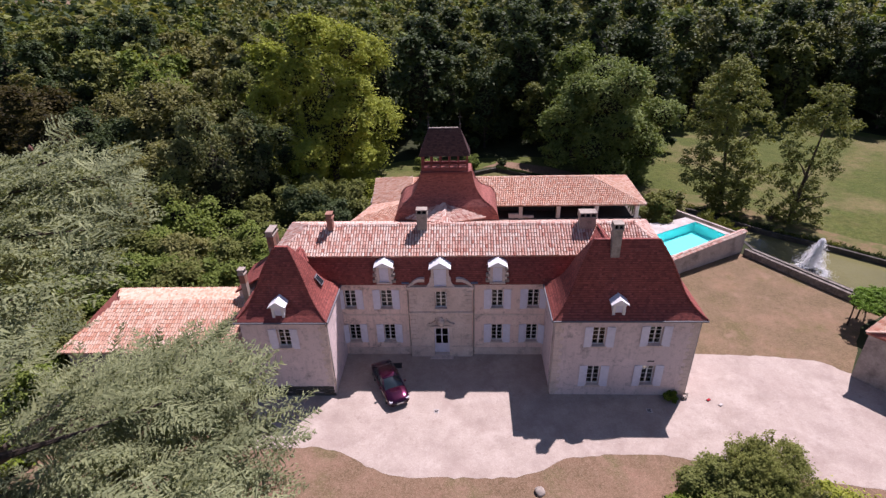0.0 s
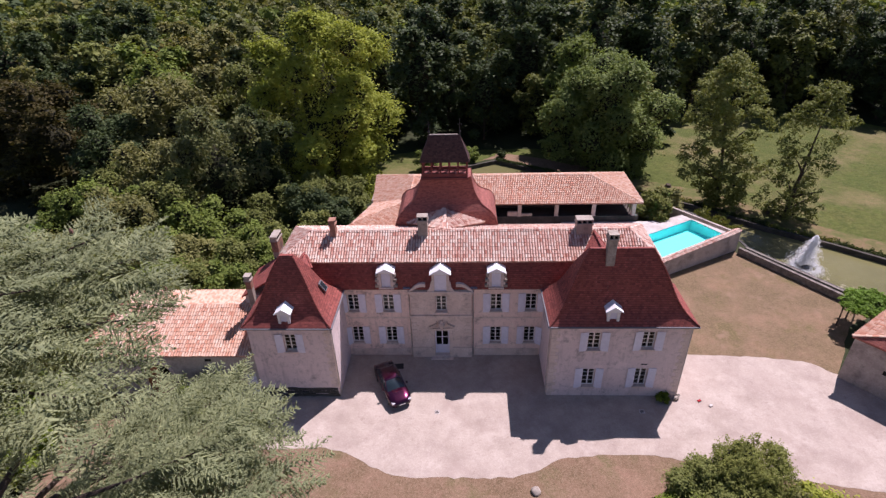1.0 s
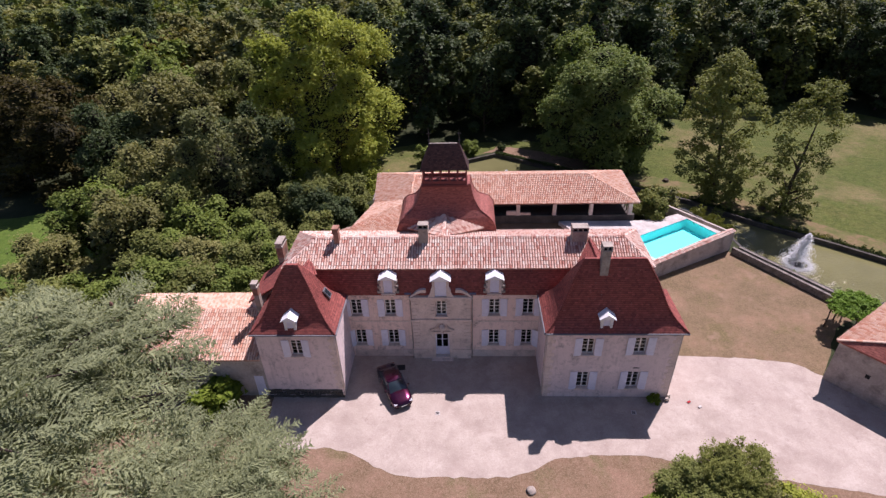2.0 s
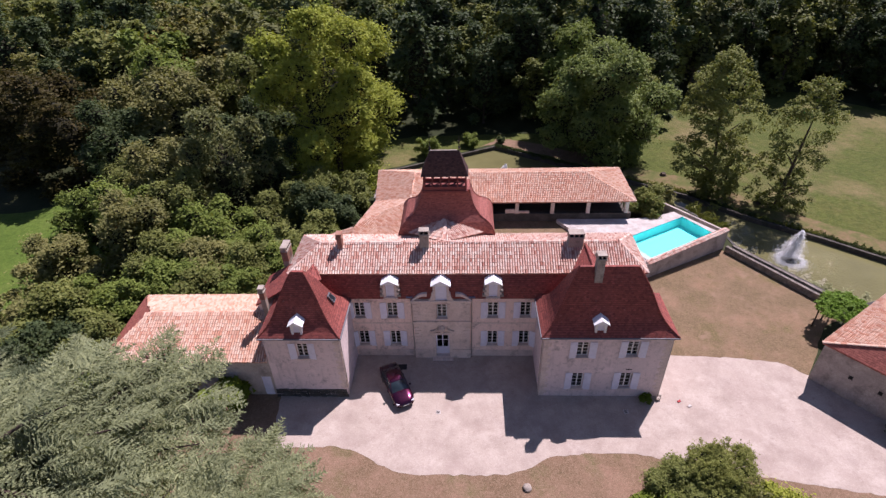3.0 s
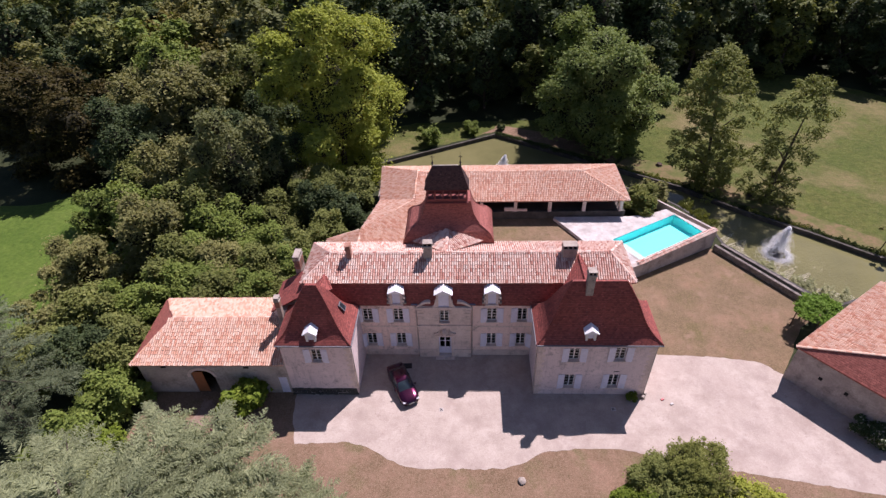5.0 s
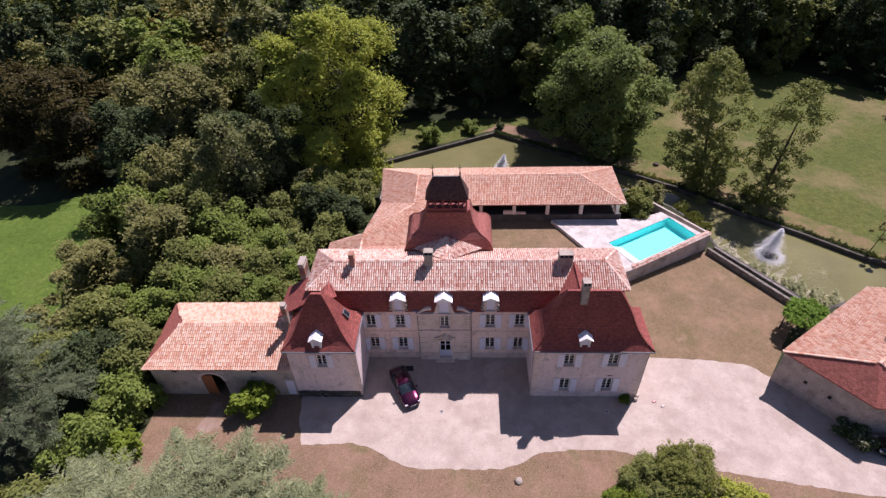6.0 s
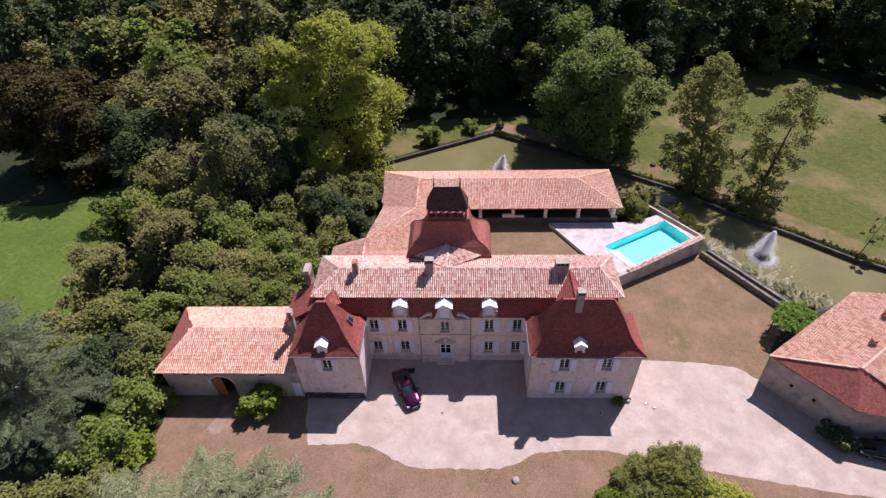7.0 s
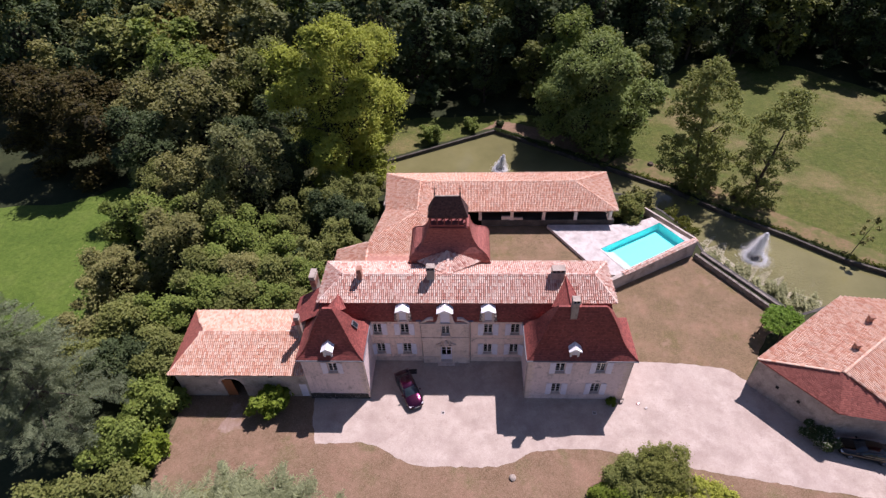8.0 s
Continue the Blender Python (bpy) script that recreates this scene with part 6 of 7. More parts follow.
def shrub(label, x, y, R, H, count, leaf, material, seed, name="shrub", category="shrub", n=14, rz=0, z=0.0, bloom=0, wisps=0):
    rng = np.random.default_rng(seed)
    t = thing(name, label, category, x, y, z, rz)
    bm = bmesh.new()
    for i in range(5):
        g = i * 1.26 + rng.uniform(0, 0.5)
        tube(bm, [(0, 0, 0), (math.cos(g) * R * 0.25, math.sin(g) * R * 0.25, H * 0.35), (math.cos(g) * R * 0.55, math.sin(g) * R * 0.55, H * 0.7)], [0.07, 0.05, 0.02], 6)
    part("stems", bm, "bark", t)
    L = lobes_for(R, H, 0.05 * H, n, rng, 0.8)
    if wisps:
        g, q = rng.uniform(0, 6.28, wisps), np.sqrt(rng.uniform(0, 1, wisps)) * R * 0.95
        top = H * (0.62 + 0.5 * np.sqrt(np.maximum(0, 1 - (q / R) ** 2)) * rng.uniform(0.75, 1.15, wisps))
        thin = R * rng.uniform(0.04, 0.09, wisps)
        L = np.concatenate([L, np.stack([q * np.cos(g), q * np.sin(g), top, thin, thin * rng.uniform(1.5, 3.2, wisps)], 1)])
    V, F = crown(L, count, leaf, leaf * 0.6, rng, skin=0.7, gaps=0.75)
    # dark lumps added in the bush, shade painted between its leaves
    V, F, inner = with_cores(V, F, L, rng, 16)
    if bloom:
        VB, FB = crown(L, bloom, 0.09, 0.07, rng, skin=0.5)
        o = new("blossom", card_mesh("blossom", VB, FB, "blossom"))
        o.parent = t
    o = new("foliage", shade_cores(card_mesh("foliage", V, F, material), inner))
    o.parent = t
    return t


def plume(tufts, rng):
    """One feathery spray in plan: side twigs off a bent axis, with needle tufts along them. Places, directions."""
    u = rng.uniform(0.0, 1.0, tufts)
    side = rng.choice([-1.0, 1.0], tufts)
    twig = np.floor(u * 8) / 8 + 0.06
    far = rng.uniform(0, 1, tufts) ** 0.8
    reach = (0.36 * (1.0 - twig) + 0.05) * np.minimum(1, twig * 4 + 0.35)
    along = twig + 0.75 * reach * far
    P = np.stack([along, side * reach * far, 0.05 * np.sin(along * 3) - 0.25 * (reach * far) ** 2 + rng.normal(0, 0.018, tufts)], 1)
    A = np.stack([0.75 + 0 * u, side * (0.35 + 0.5 * far), 0.1 + 0 * u], 1) + rng.normal(0, 0.28, (tufts, 3))
    T = []
    for k in range(12):
        for sd in (-1, 1):
            tw = np.clip(k / 11 * 0.94 + rng.normal(0, 0.025), 0, 1)
            rc = (0.38 * (1.0 - tw) + 0.05) * min(1, tw * 4 + 0.35) * rng.uniform(0.55, 1.1)
            w = rng.uniform(0.016, 0.034)
            T.append([(tw - w, 0, 0), (tw + w, 0, 0.01), (tw + rc * rng.uniform(0.5, 1.0), sd * rc, -0.25 * rc * rc + rng.normal(0, 0.03))])
    return P, A / np.linalg.norm(A, axis=1, keepdims=True), np.array(T).reshape(-1, 3)


def cedar(label, x, y, H, plates, dense, length, tufts, half, seed, needles, cones=0, name="cedar_tree", thick=0.7):
    """A cedar: one trunk, level boughs and feathery sprays that lie on them in plates. plates: degrees, reach, height at the tip, share of sprays, where they begin along the bough."""
    rng = np.random.default_rng(seed)
    t = thing(name, label, "tree", x, y, 0)
    bm = bmesh.new()
    tube(bm, [(0, 0, 0), (0.15, 0, H * 0.3), (0.05, 0.12, H * 0.65), (0, 0, H * 0.96)], [thick * 1.1, thick * 0.75, thick * 0.4, 0.05], 10)
    part("trunk", bm, "bark", t)
    kinds_ = [plume(tufts, rng) for _ in range(24)]
    Ps, As, Ts = [], [], []
    for g, reach, tip, share, start in plates:
        g = math.radians(g)
        c, s = math.cos(g), math.sin(g)
        z0 = min(tip - 0.10 * reach, H - 0.6)
        bend = rng.uniform(-0.08, 0.08) * reach
        at = lambda u: np.array([c * reach * u - s * bend * math.sin(u * 3.1), s * reach * u + c * bend * math.sin(u * 3.1), z0 + (tip - z0) * math.sin(u * 1.75) - 0.03 * reach * u * u])
        bw = bmesh.new()
        tube(bw, [tuple(at(u)) for u in (0.0, 0.3, 0.6, 0.92)], [0.05 + 0.012 * reach, 0.03 + 0.009 * reach, 0.035, 0.012], 6)
        part("branch", bw, "bark", t)
        m = int(dense * share * reach)
        nodes = max(2, int(reach * 1.1))
        for j in range(m):
            k = rng.integers(nodes)
            u = min(1.05, start + (1.02 - start) * (k + 0.5) / nodes + rng.normal(0, 0.03))
            side = (0, 0.62, -0.62, 1.05, -1.05)[rng.integers(5 if k % 2 else 3)] + rng.normal(0, 0.13)
            wid = reach * 0.30 * (1.25 - u) + 0.30 * length
            ang = g + np.clip(side, -1.3, 1.3) * 0.75 + rng.normal(0, 0.16)
            ln = length * rng.uniform(0.65, 1.25)
            p0 = at(u) + np.array([-s, c, 0]) * side * wid + np.array([0, 0, rng.normal(0.02, 0.17) * length - 0.20 * abs(side) * wid])
            p0 -= np.array([math.cos(ang), math.sin(ang), 0]) * ln * 0.5
            tilt = rng.normal(0.0, 0.26) - 0.10 * (u > 0.85)
            f = np.array([math.cos(ang) * math.cos(tilt), math.sin(ang) * math.cos(tilt), math.sin(tilt)])
            r = np.array([-math.sin(ang), math.cos(ang), rng.normal(0, 0.35)])
            up = np.cross(f, r)
            M = np.stack([f, r, up]) * ln
            P, A, T = kinds_[rng.integers(24)]
            Ts.append(p0 + T @ M)
            Ps.append(p0 + P @ M)
            As.append(A @ M / ln)
    P, A = np.concatenate(Ps), np.concatenate(As)
    A /= np.linalg.norm(A, axis=1, keepdims=True)
    n = len(P)
    Nn = np.array([0, 0, 1.0]) + rng.normal(0, 0.45, (n, 3))
    b = np.cross(Nn, A)
    b /= np.linalg.norm(b, axis=1, keepdims=True) + 1e-9
    sc = rng.uniform(0.7, 1.3, (n, 1))
    V = np.stack([P + A * half * 1.2 * sc, P - A * half * 0.8 * sc + b * half * 0.45 * sc, P - A * half * 0.8 * sc - b * half * 0.45 * sc], 1).reshape(-1, 3)
    V = np.concatenate([V, *Ts])
    o = new("foliage", card_mesh("foliage", V, np.arange(len(V)).reshape(-1, 3), needles))
    o.parent = t
    for i in rng.choice(n, cones, replace=False) if cones else ():
        bm = bmesh.new()
        q = P[i]
        tube(bm, [(q[0], q[1], q[2] + z) for z in (0.0, 0.03, 0.08, 0.13)], [0.02, 0.045, 0.04, 0.01], 6)
        part("cone", bm, "cone_brown", t)
    return t


def tiers(rows, seed):
    """Boughs in rings: height, reach, how many, share of sprays."""
    r = random.Random(seed)
    out = []
    for z, reach, n, share in rows:
        turn = r.uniform(0, 360)
        for k in range(n):
            out.append((turn + 360 * (k + r.uniform(-0.3, 0.3)) / n, reach * r.uniform(0.82, 1.1), z + r.uniform(-0.35, 0.35), share, 0.16))
    return out


# the blue cedar near the viewer, and another further off
NEAR = tiers([(27.2, 2.6, 6, 1.0), (26.9, 4.0, 8, 1.1), (26.3, 5.0, 9, 1.1), (25.2, 5.4, 6, 0.45), (23.4, 5.6, 4, 0.3), (19.3, 6.6, 7, 0.3), (16.5, 7.0, 7, 0.35), (12.5, 7.2, 6, 0.3), (9.0, 7.2, 6, 0.3)], 4)
NEAR = [b for b in NEAR if not (b[2] < 25.9 and b[2] > 20.5 and (b[0] + 15) % 360 < 75)]
NEAR += [(13, 7.4, 21.3, 1.3, 0.45), (-4, 6.6, 21.7, 1.0, 0.46), (30, 7.0, 21.4, 1.2, 0.46), (46, 6.9, 21.2, 0.9, 0.5), (24, 6.2, 22.0, 0.9, 0.45), (66, 6.3, 20.6, 0.35, 0.4), (102, 6.5, 21.2, 0.4, 0.25), (120, 6.6, 22.0, 0.6, 0.25), (145, 6.8, 21.5, 0.8, 0.16)]
NEAR += [(36, 5.7, 26.5, 1.2, 0.16), (16, 5.6, 26.2, 1.1, 0.16), (54, 5.3, 26.6, 1.1, 0.16), (-4, 5.4, 26.0, 1.0, 0.16)]
cedar("large blue-green cedar with layered drooping branches", -9.0, -29.5, 27.3, NEAR, 17, 1.05, 92, 0.036, 21, "needle_blue", cones=40)
FARC = tiers([(17.6, 1.8, 5, 1.0), (16.2, 3.4, 6, 1.1), (13.8, 4.8, 7, 1.1), (11.2, 5.6, 7, 1.1), (8.2, 6.2, 7, 1.1), (5.2, 6.4, 7, 1.0)], 9)
cedar("tall grey-green cedar beside the shrubs", -38.5, -9.0, 18.0, FARC, 4.6, 1.9, 60, 0.085, 22, "needle_grey")

# foreground shrubs
shrub("rounded olive-green shrub on the dry lawn", 20.3, -12.9, 2.55, 2.9, 34000, 0.06, "leaf_broom", 31, n=60, wisps=70)
shrub("olive-green shrub growing into its neighbour", 21.9, -15.0, 1.9, 1.9, 14000, 0.075, "leaf_olive", 41, n=40, wisps=24)
shrub("dark green shrub growing into its neighbour", 17.2, -13.7, 2.2, 2.2, 18000, 0.08, "leaf_mid", 42, n=40, wisps=14)
shrub("bright green shrub on the dry lawn", 14.9, -15.4, 1.7, 1.6, 12350, 0.09, "leaf_fig", 32, n=24)
shrub("yellow-green shrub on the dry lawn", 24.2, -16.2, 2.9, 2.0, 18050, 0.10, "leaf_bright", 33, n=24)
shrub("yellow-green shrub on the dry lawn", 19.0, -17.0, 2.8, 2.0, 17100, 0.10, "leaf_bright", 43, n=24)
shrub("yellow-green shrub beside the drive", 40.5, -17.0, 2.2, 2.0, 9500, 0.12, "leaf_bright", 34)
shrub("broad-leaved fig bush against the shed", -18.4, -5.9, 1.9, 2.6, 3420, 0.24, "leaf_fig", 35, "fig_bush", n=10)
arbour = thing("arbour", "low arbour of dark posts under bright green leaves", "arbour", 38.0, 4.3, 0, 34)
for x in (-1.7, 0.0, 1.7):
    for y in (-1.1, 1.1):
        bm = bmesh.new()
        tube(bm, [(x, y, 0), (x + 0.06, y, 1.2), (x, y + 0.05, 2.5)], [0.08, 0.06, 0.06], 7)
        part("post", bm, "bark", arbour)
for y in (-1.1, 1.1):
    bm = bmesh.new()
    box(bm, -2.0, 2.0, y - 0.05, y + 0.05, 2.45, 2.57)
    part("beam", bm, "beam_wood", arbour)
rng_ = np.random.default_rng(36)
a_, q_ = rng_.uniform(0, 6.28, 60), np.sqrt(rng_.uniform(0, 1, 60))
L_ = np.stack([q_ * 2.3 * np.cos(a_), q_ * 1.7 * np.sin(a_), 2.75 + rng_.uniform(-0.1, 0.25, 60) - 0.4 * q_ ** 3, rng_.uniform(0.3, 0.55, 60), rng_.uniform(0.16, 0.3, 60)], 1)
V, F = crown(L_, 9000, 0.1, 0.07, rng_, skin=0.6)
o_ = new("foliage", card_mesh("foliage", V, F, "leaf_vine"))
o_.parent = arbour
shrub("white-flowering bush against the barn wall", 36.7, -8.9, 1.5, 1.5, 4600, 0.10, "leaf_dark", 37, bloom=420)
shrub("grey-green bush at the end of the loggia", 25.7, 25.3, 2.4, 3.8, 12000, 0.14, "leaf_broom", 38)
shrub("low bush beside the terrace", 28.0, 28.6, 2.2, 2.3, 3040, 0.2, "leaf_olive", 39)
shrub("small plant at the pavilion corner", 17.4, -4.95, 0.6, 0.5, 950, 0.08, "leaf_fig", 40)
EDGE = [(-31.2, -1.5, 3.0, 6.0, "leaf_mid"), (-30.4, -6.6, 2.7, 4.6, "leaf_fresh"), (-31.8, -11.6, 3.0, 4.6, "leaf_fresh"), (-30.0, -16.0, 2.6, 3.4, "leaf_mid"), (-26.2, -19.0, 2.0, 2.2, "leaf_olive"),
        (-34.8, -3.0, 3.2, 6.0, "leaf_dark"), (-28.9, -11.6, 1.8, 2.6, "leaf_fig"), (-34.5, -18.0, 3.0, 4.4, "leaf_mid"), (-38.5, -3.5, 3.4, 6.0, "leaf_mid"), (-41.5, 1.0, 3.2, 5.5, "leaf_olive"), (-36.5, 2.0, 3.4, 6.5, "leaf_mid"),
        (-33.0, 4.0, 3.0, 6.0, "leaf_fresh"), (-29.0, 6.6, 2.8, 5.4, "leaf_fresh"), (-25.0, 6.4, 2.7, 5.2, "leaf_mid"), (-21.2, 6.2, 2.6, 5.4, "leaf_fresh"), (-18.0, 6.6, 2.4, 4.6, "leaf_mid"), (-31.0, 11.0, 3.4, 6.4, "leaf_mid"),
        (-26.0, 10.8, 3.2, 6.0, "leaf_olive"), (-21.0, 10.6, 3.0, 5.6, "leaf_mid"), (-17.4, 10.6, 2.4, 5.0, "leaf_fresh"), (-17.6, 15.0, 2.6, 4.8, "leaf_mid"), (-15.6, 19.4, 2.5, 4.2, "leaf_mid"), (-14.0, 23.4, 2.6, 4.4, "leaf_dark"),
        (-13.2, 27.6, 2.4, 4.0, "leaf_mid"), (-13.6, 31.4, 2.2, 3.6, "leaf_mid"), (-17.8, 24.4, 3.0, 5.4, "leaf_dark"), (-17.4, 29.4, 2.8, 5.0, "leaf_mid"), (-4.8, 56.2, 2.1, -2.0, "leaf_fresh"), (3.1, 60.6, 1.7, -2.9, "leaf_fresh"), (9.0, 61.6, 0.8, -4.1, "leaf_dark"),
        (-44.5, 8.0, 2.6, 4.4, "leaf_olive"), (-27.6, -22.5, 2.6, 3.2, "leaf_mid"), (-33.0, -23.0, 3.0, 4.0, "leaf_olive")]
EDGE += [(-20.4, -15.6, 1.3, 1.3, "leaf_mid"), (-18.2, -15.0, 1.1, 1.1, "leaf_dark"), (-22.4, -16.4, 1.4, 1.5, "leaf_olive")]
for i, (x, y, R, top, mt) in enumerate(EDGE):
    gz = ground_z(x, y)
    H = top - gz
    shrub("dense wild shrub at the edge of the garden" if y < 50 else "small clipped shrub on the moat bank", x, y, R, H, int(640 * R * min(H, 2.4 * R)), 0.15, mt, 150 + i, n=26, z=gz)

# garden trees that stand apart
tree("lime_tree", "very tall yellow-green lime tree behind the house", 9.4, 28.6, 1.5, 130, 100000, 0.17, "leaf_lime", 61, 0.6).matrix_basis = pose(-18.0, 42.5, LOW)
tree("oak_tree", "broad dark green tree beyond the moat", 8.6, 18.6, 0.6, 120, 60000, 0.19, "leaf_oak", 62, 0.5).matrix_basis = pose(26.0, 54.4, LOW)
tree("ash_tree", "light green tree behind the broad oak", 6.2, 20.4, 2.0, 90, 30000, 0.2, "leaf_fresh", 68, 0.4).matrix_basis = pose(23.0, 66.5, LOW)
tree("alder_tree", "airy green tree beside the moat", 4.9, 21.6, 0.4, 130, 34000, 0.15, "leaf_alder", 63, 0.36, gaps=0.55, fill=0.3, airy=300, lean=(-2.2, 1.6)).matrix_basis = pose(41.1, 39.6, LOW)
tree("alder_tree", "thin leaning tree with bare limbs beside the moat", 4.6, 18.6, 0.1, 120, 17000, 0.145, "leaf_alder", 67, 0.34, lean=(2.0, 1.2), gaps=0.5, fill=0.25, airy=190).matrix_basis = pose(48.4, 35.9, LOW)
tree("young_tree", "slender young tree on the meadow", 1.4, 6.6, 1.5, 8, 600, 0.16, "leaf_olive", 65, 0.06, 0.8, lean=(1.2, 0.6)).matrix_basis = pose(58.9, 23.6, LOW)
for x, y in ((35.6, 47.2), (47.2, 37.2)):
    s_ = thing("stump", "dark weathered tree stump on the dry bank", "stump", x, y, LOW, rz=x * 7)
    bm = bmesh.new()
    tube(bm, [(0, 0, 0), (0.02, 0, 0.2), (0.05, 0.03, 0.45)], [0.62, 0.45, 0.4], 9)
    part("wood", bm, "bark", s_)

# woodland trees, a few kinds copied about
rw = random.Random(77)
kinds = []
for i, (mt, R, H, cnt) in enumerate([("leaf_mid", 4.8, 17.0, 6600), ("leaf_dark", 4.9, 20.0, 6800), ("leaf_fresh", 4.3, 16.0, 6400), ("leaf_olive", 4.6, 18.0, 6600), ("leaf_grey", 4.2, 19.0, 6600), ("leaf_autumn", 4.4, 16.5, 6400), ("leaf_dark", 5.4, 21.0, 7000)]):
    k = tree("woodland_tree", {"leaf_mid": "leafy mid-green tree of the dense wood", "leaf_dark": "dark green tree of the dense wood", "leaf_fresh": "light green tree of the dense wood", "leaf_olive": "dull olive-green tree of the dense wood",
                               "leaf_grey": "pale grey-green tree of the dense wood", "leaf_autumn": "yellowing late-summer tree of the wood"}[mt], R, H, 0.6, 30, cnt - 500, 0.31, mt, 80 + i, 0.26, group="woodland trees")
    kinds.append(k)

fine = []
for i, (mt, R, H, cnt) in enumerate([("leaf_mid", 4.6, 13.0, 15000), ("leaf_fresh", 4.2, 12.0, 14000), ("leaf_olive", 4.4, 13.0, 15000), ("leaf_grey", 4.4, 15.0, 15000), ("leaf_dark", 4.8, 15.0, 14000), ("leaf_brown", 4.6, 13.0, 13000)]):
    k = tree("garden_tree", {"leaf_mid": "leafy mid-green tree behind the house", "leaf_dark": "dark green tree behind the house", "leaf_fresh": "fresh green tree behind the house", "leaf_olive": "olive-green tree behind the house", "leaf_grey": "pale grey-green tree behind the house", "leaf_brown": "brown-tinged tree beside the green field"}[mt],
             R, H, 0.4, 60, cnt, 0.155, mt, 180 + i, 0.22, group="trees behind the house")
    fine.append(k)


def set_tree(kind, size, x, y, top, R):
    """One more tree of a kind, scaled to the height of its top and its spread."""
    gz = ground_z(x, y)
    m = pose(x, y, gz, 0, 0, (x * 37 + y * 11) % 360) @ Matrix.Diagonal((R / size[0], R / size[0], (top - gz) / size[1], 1))
    if kind.name in first_use:
        copy_thing(kind, m).matrix_basis = m
    else:
        kind.matrix_basis = m
        first_use.add(kind.name)
    spots.append((x, y))
    room.append((x, y, R))


FINE_SIZE = [(4.6, 13.0), (4.2, 12.0), (4.4, 13.0), (4.4, 15.0), (4.8, 15.0), (4.6, 13.0)]
spots, room = [], []
first_use = set()
for kind, x, y, top, R in ((2, -42.0, 45.0, 15.5, 7.6), (3, -29.5, 28.0, 14.8, 5.2), (2, -38.5, 29.0, 10.6, 5.4), (4, -26.3, 34.0, 9.6, 4.2), (0, -18.6, 27.0, 5.2, 3.8), (0, -22.4, 23.6, 4.4, 3.6),
                           (2, -36.0, 15.6, 9.4, 5.0), (1, -28.4, 19.0, 6.4, 4.6), (0, -33.4, 21.6, 8.4, 4.4), (1, -23.6, 16.2, 4.2, 3.8), (1, -40.0, 20.4, 7.8, 4.4), (1, -31.0, 11.4, 5.6, 4.0), (4, -19.6, 15.6, 2.6, 3.0),
                           (1, -46.6, 22.0, 6.6, 4.0), (2, -44.2, 12.5, 6.0, 4.2), (0, -46.0, 30.5, 6.4, 4.2), (1, -25.6, 9.6, 5.0, 3.4), (5, -65.5, 47.0, 12.8, 8.4), (2, -53.0, 50.0, 13.0, 6.4), (1, -49.0, 57.0, 15.0, 6.2), (0, -34.0, 54.0, 15.5, 6.4), (4, -34.0, 38.0, 10.5, 4.6), (5, -76.0, 50.0, 13.0, 7.5)):
    set_tree(fine[kind], FINE_SIZE[kind], x, y, top, R)

CLEAR = [(-39, 0), (-43, 14), (-47, 30), (-53.5, 42), (-80, 40), (-140, 46), (-140, -30), (-50, -20)]


def wooded(x, y):
    if in_poly(x, y, CLEAR) or in_poly(x, y, MEADOW) or in_poly(x, y, BANK):
        return False
    if y > (71.5 if -24 < x < 18 else 68) and x < 34:
        return True
    if x >= 34 and y > 62:
        return True
    if -80 < x < -20 and 13 < y < 72:
        return not (-29 < x < -7 and 31 < y < 53)
    return False


tries = 0
while len(spots) < 300 and tries < 40000:
    tries += 1
    x, y = rw.uniform(-115, 135), rw.uniform(5, 128)
    d = math.hypot(x - 2, y + 36)
    if d > 168 or abs(x - 2) > (y + 50) * 0.98 + 12 or not wooded(x, y):
        continue
    gap = 5.0 if x > -50 and y < 60 else 7.2
    if any((x - a) ** 2 + (y - b) ** 2 < gap * gap for a, b in spots):
        continue
    if any((x - a) ** 2 + (y - b) ** 2 < (R + 2.6) ** 2 for a, b, R in room):
        continue
    spots.append((x, y))
    i = rw.choices(range(7), (3, 1.6, 2.4, 3.0, 1.2, 1.4, 1.2) if x < -8 else (2.4, 3.8, 1.2, 0.7, 1.8, 0.2, 4.2))[0]
    pool_ = kinds
    if x < -10 and x > -52 and y < 50:
        pool_ = fine
        i = rw.choices(range(5), (2.6, 1, 2.2, 1.6, 4))[0]
        s = rw.uniform(0.5, 0.75) if y < 36 else rw.uniform(0.8, 1.2)
    else:
        s = rw.uniform(0.75, 1.4)
    m = pose(x, y, ground_z(x, y), 0, 0, rw.uniform(0, 360)) @ Matrix.Diagonal((s * rw.uniform(0.9, 1.15), s * rw.uniform(0.9, 1.15), s, 1))
    if pool_[i].name not in first_use:
        pool_[i].matrix_basis = m
        first_use.add(pool_[i].name)
    else:
        k = copy_thing(pool_[i], m)
        k.matrix_basis = m


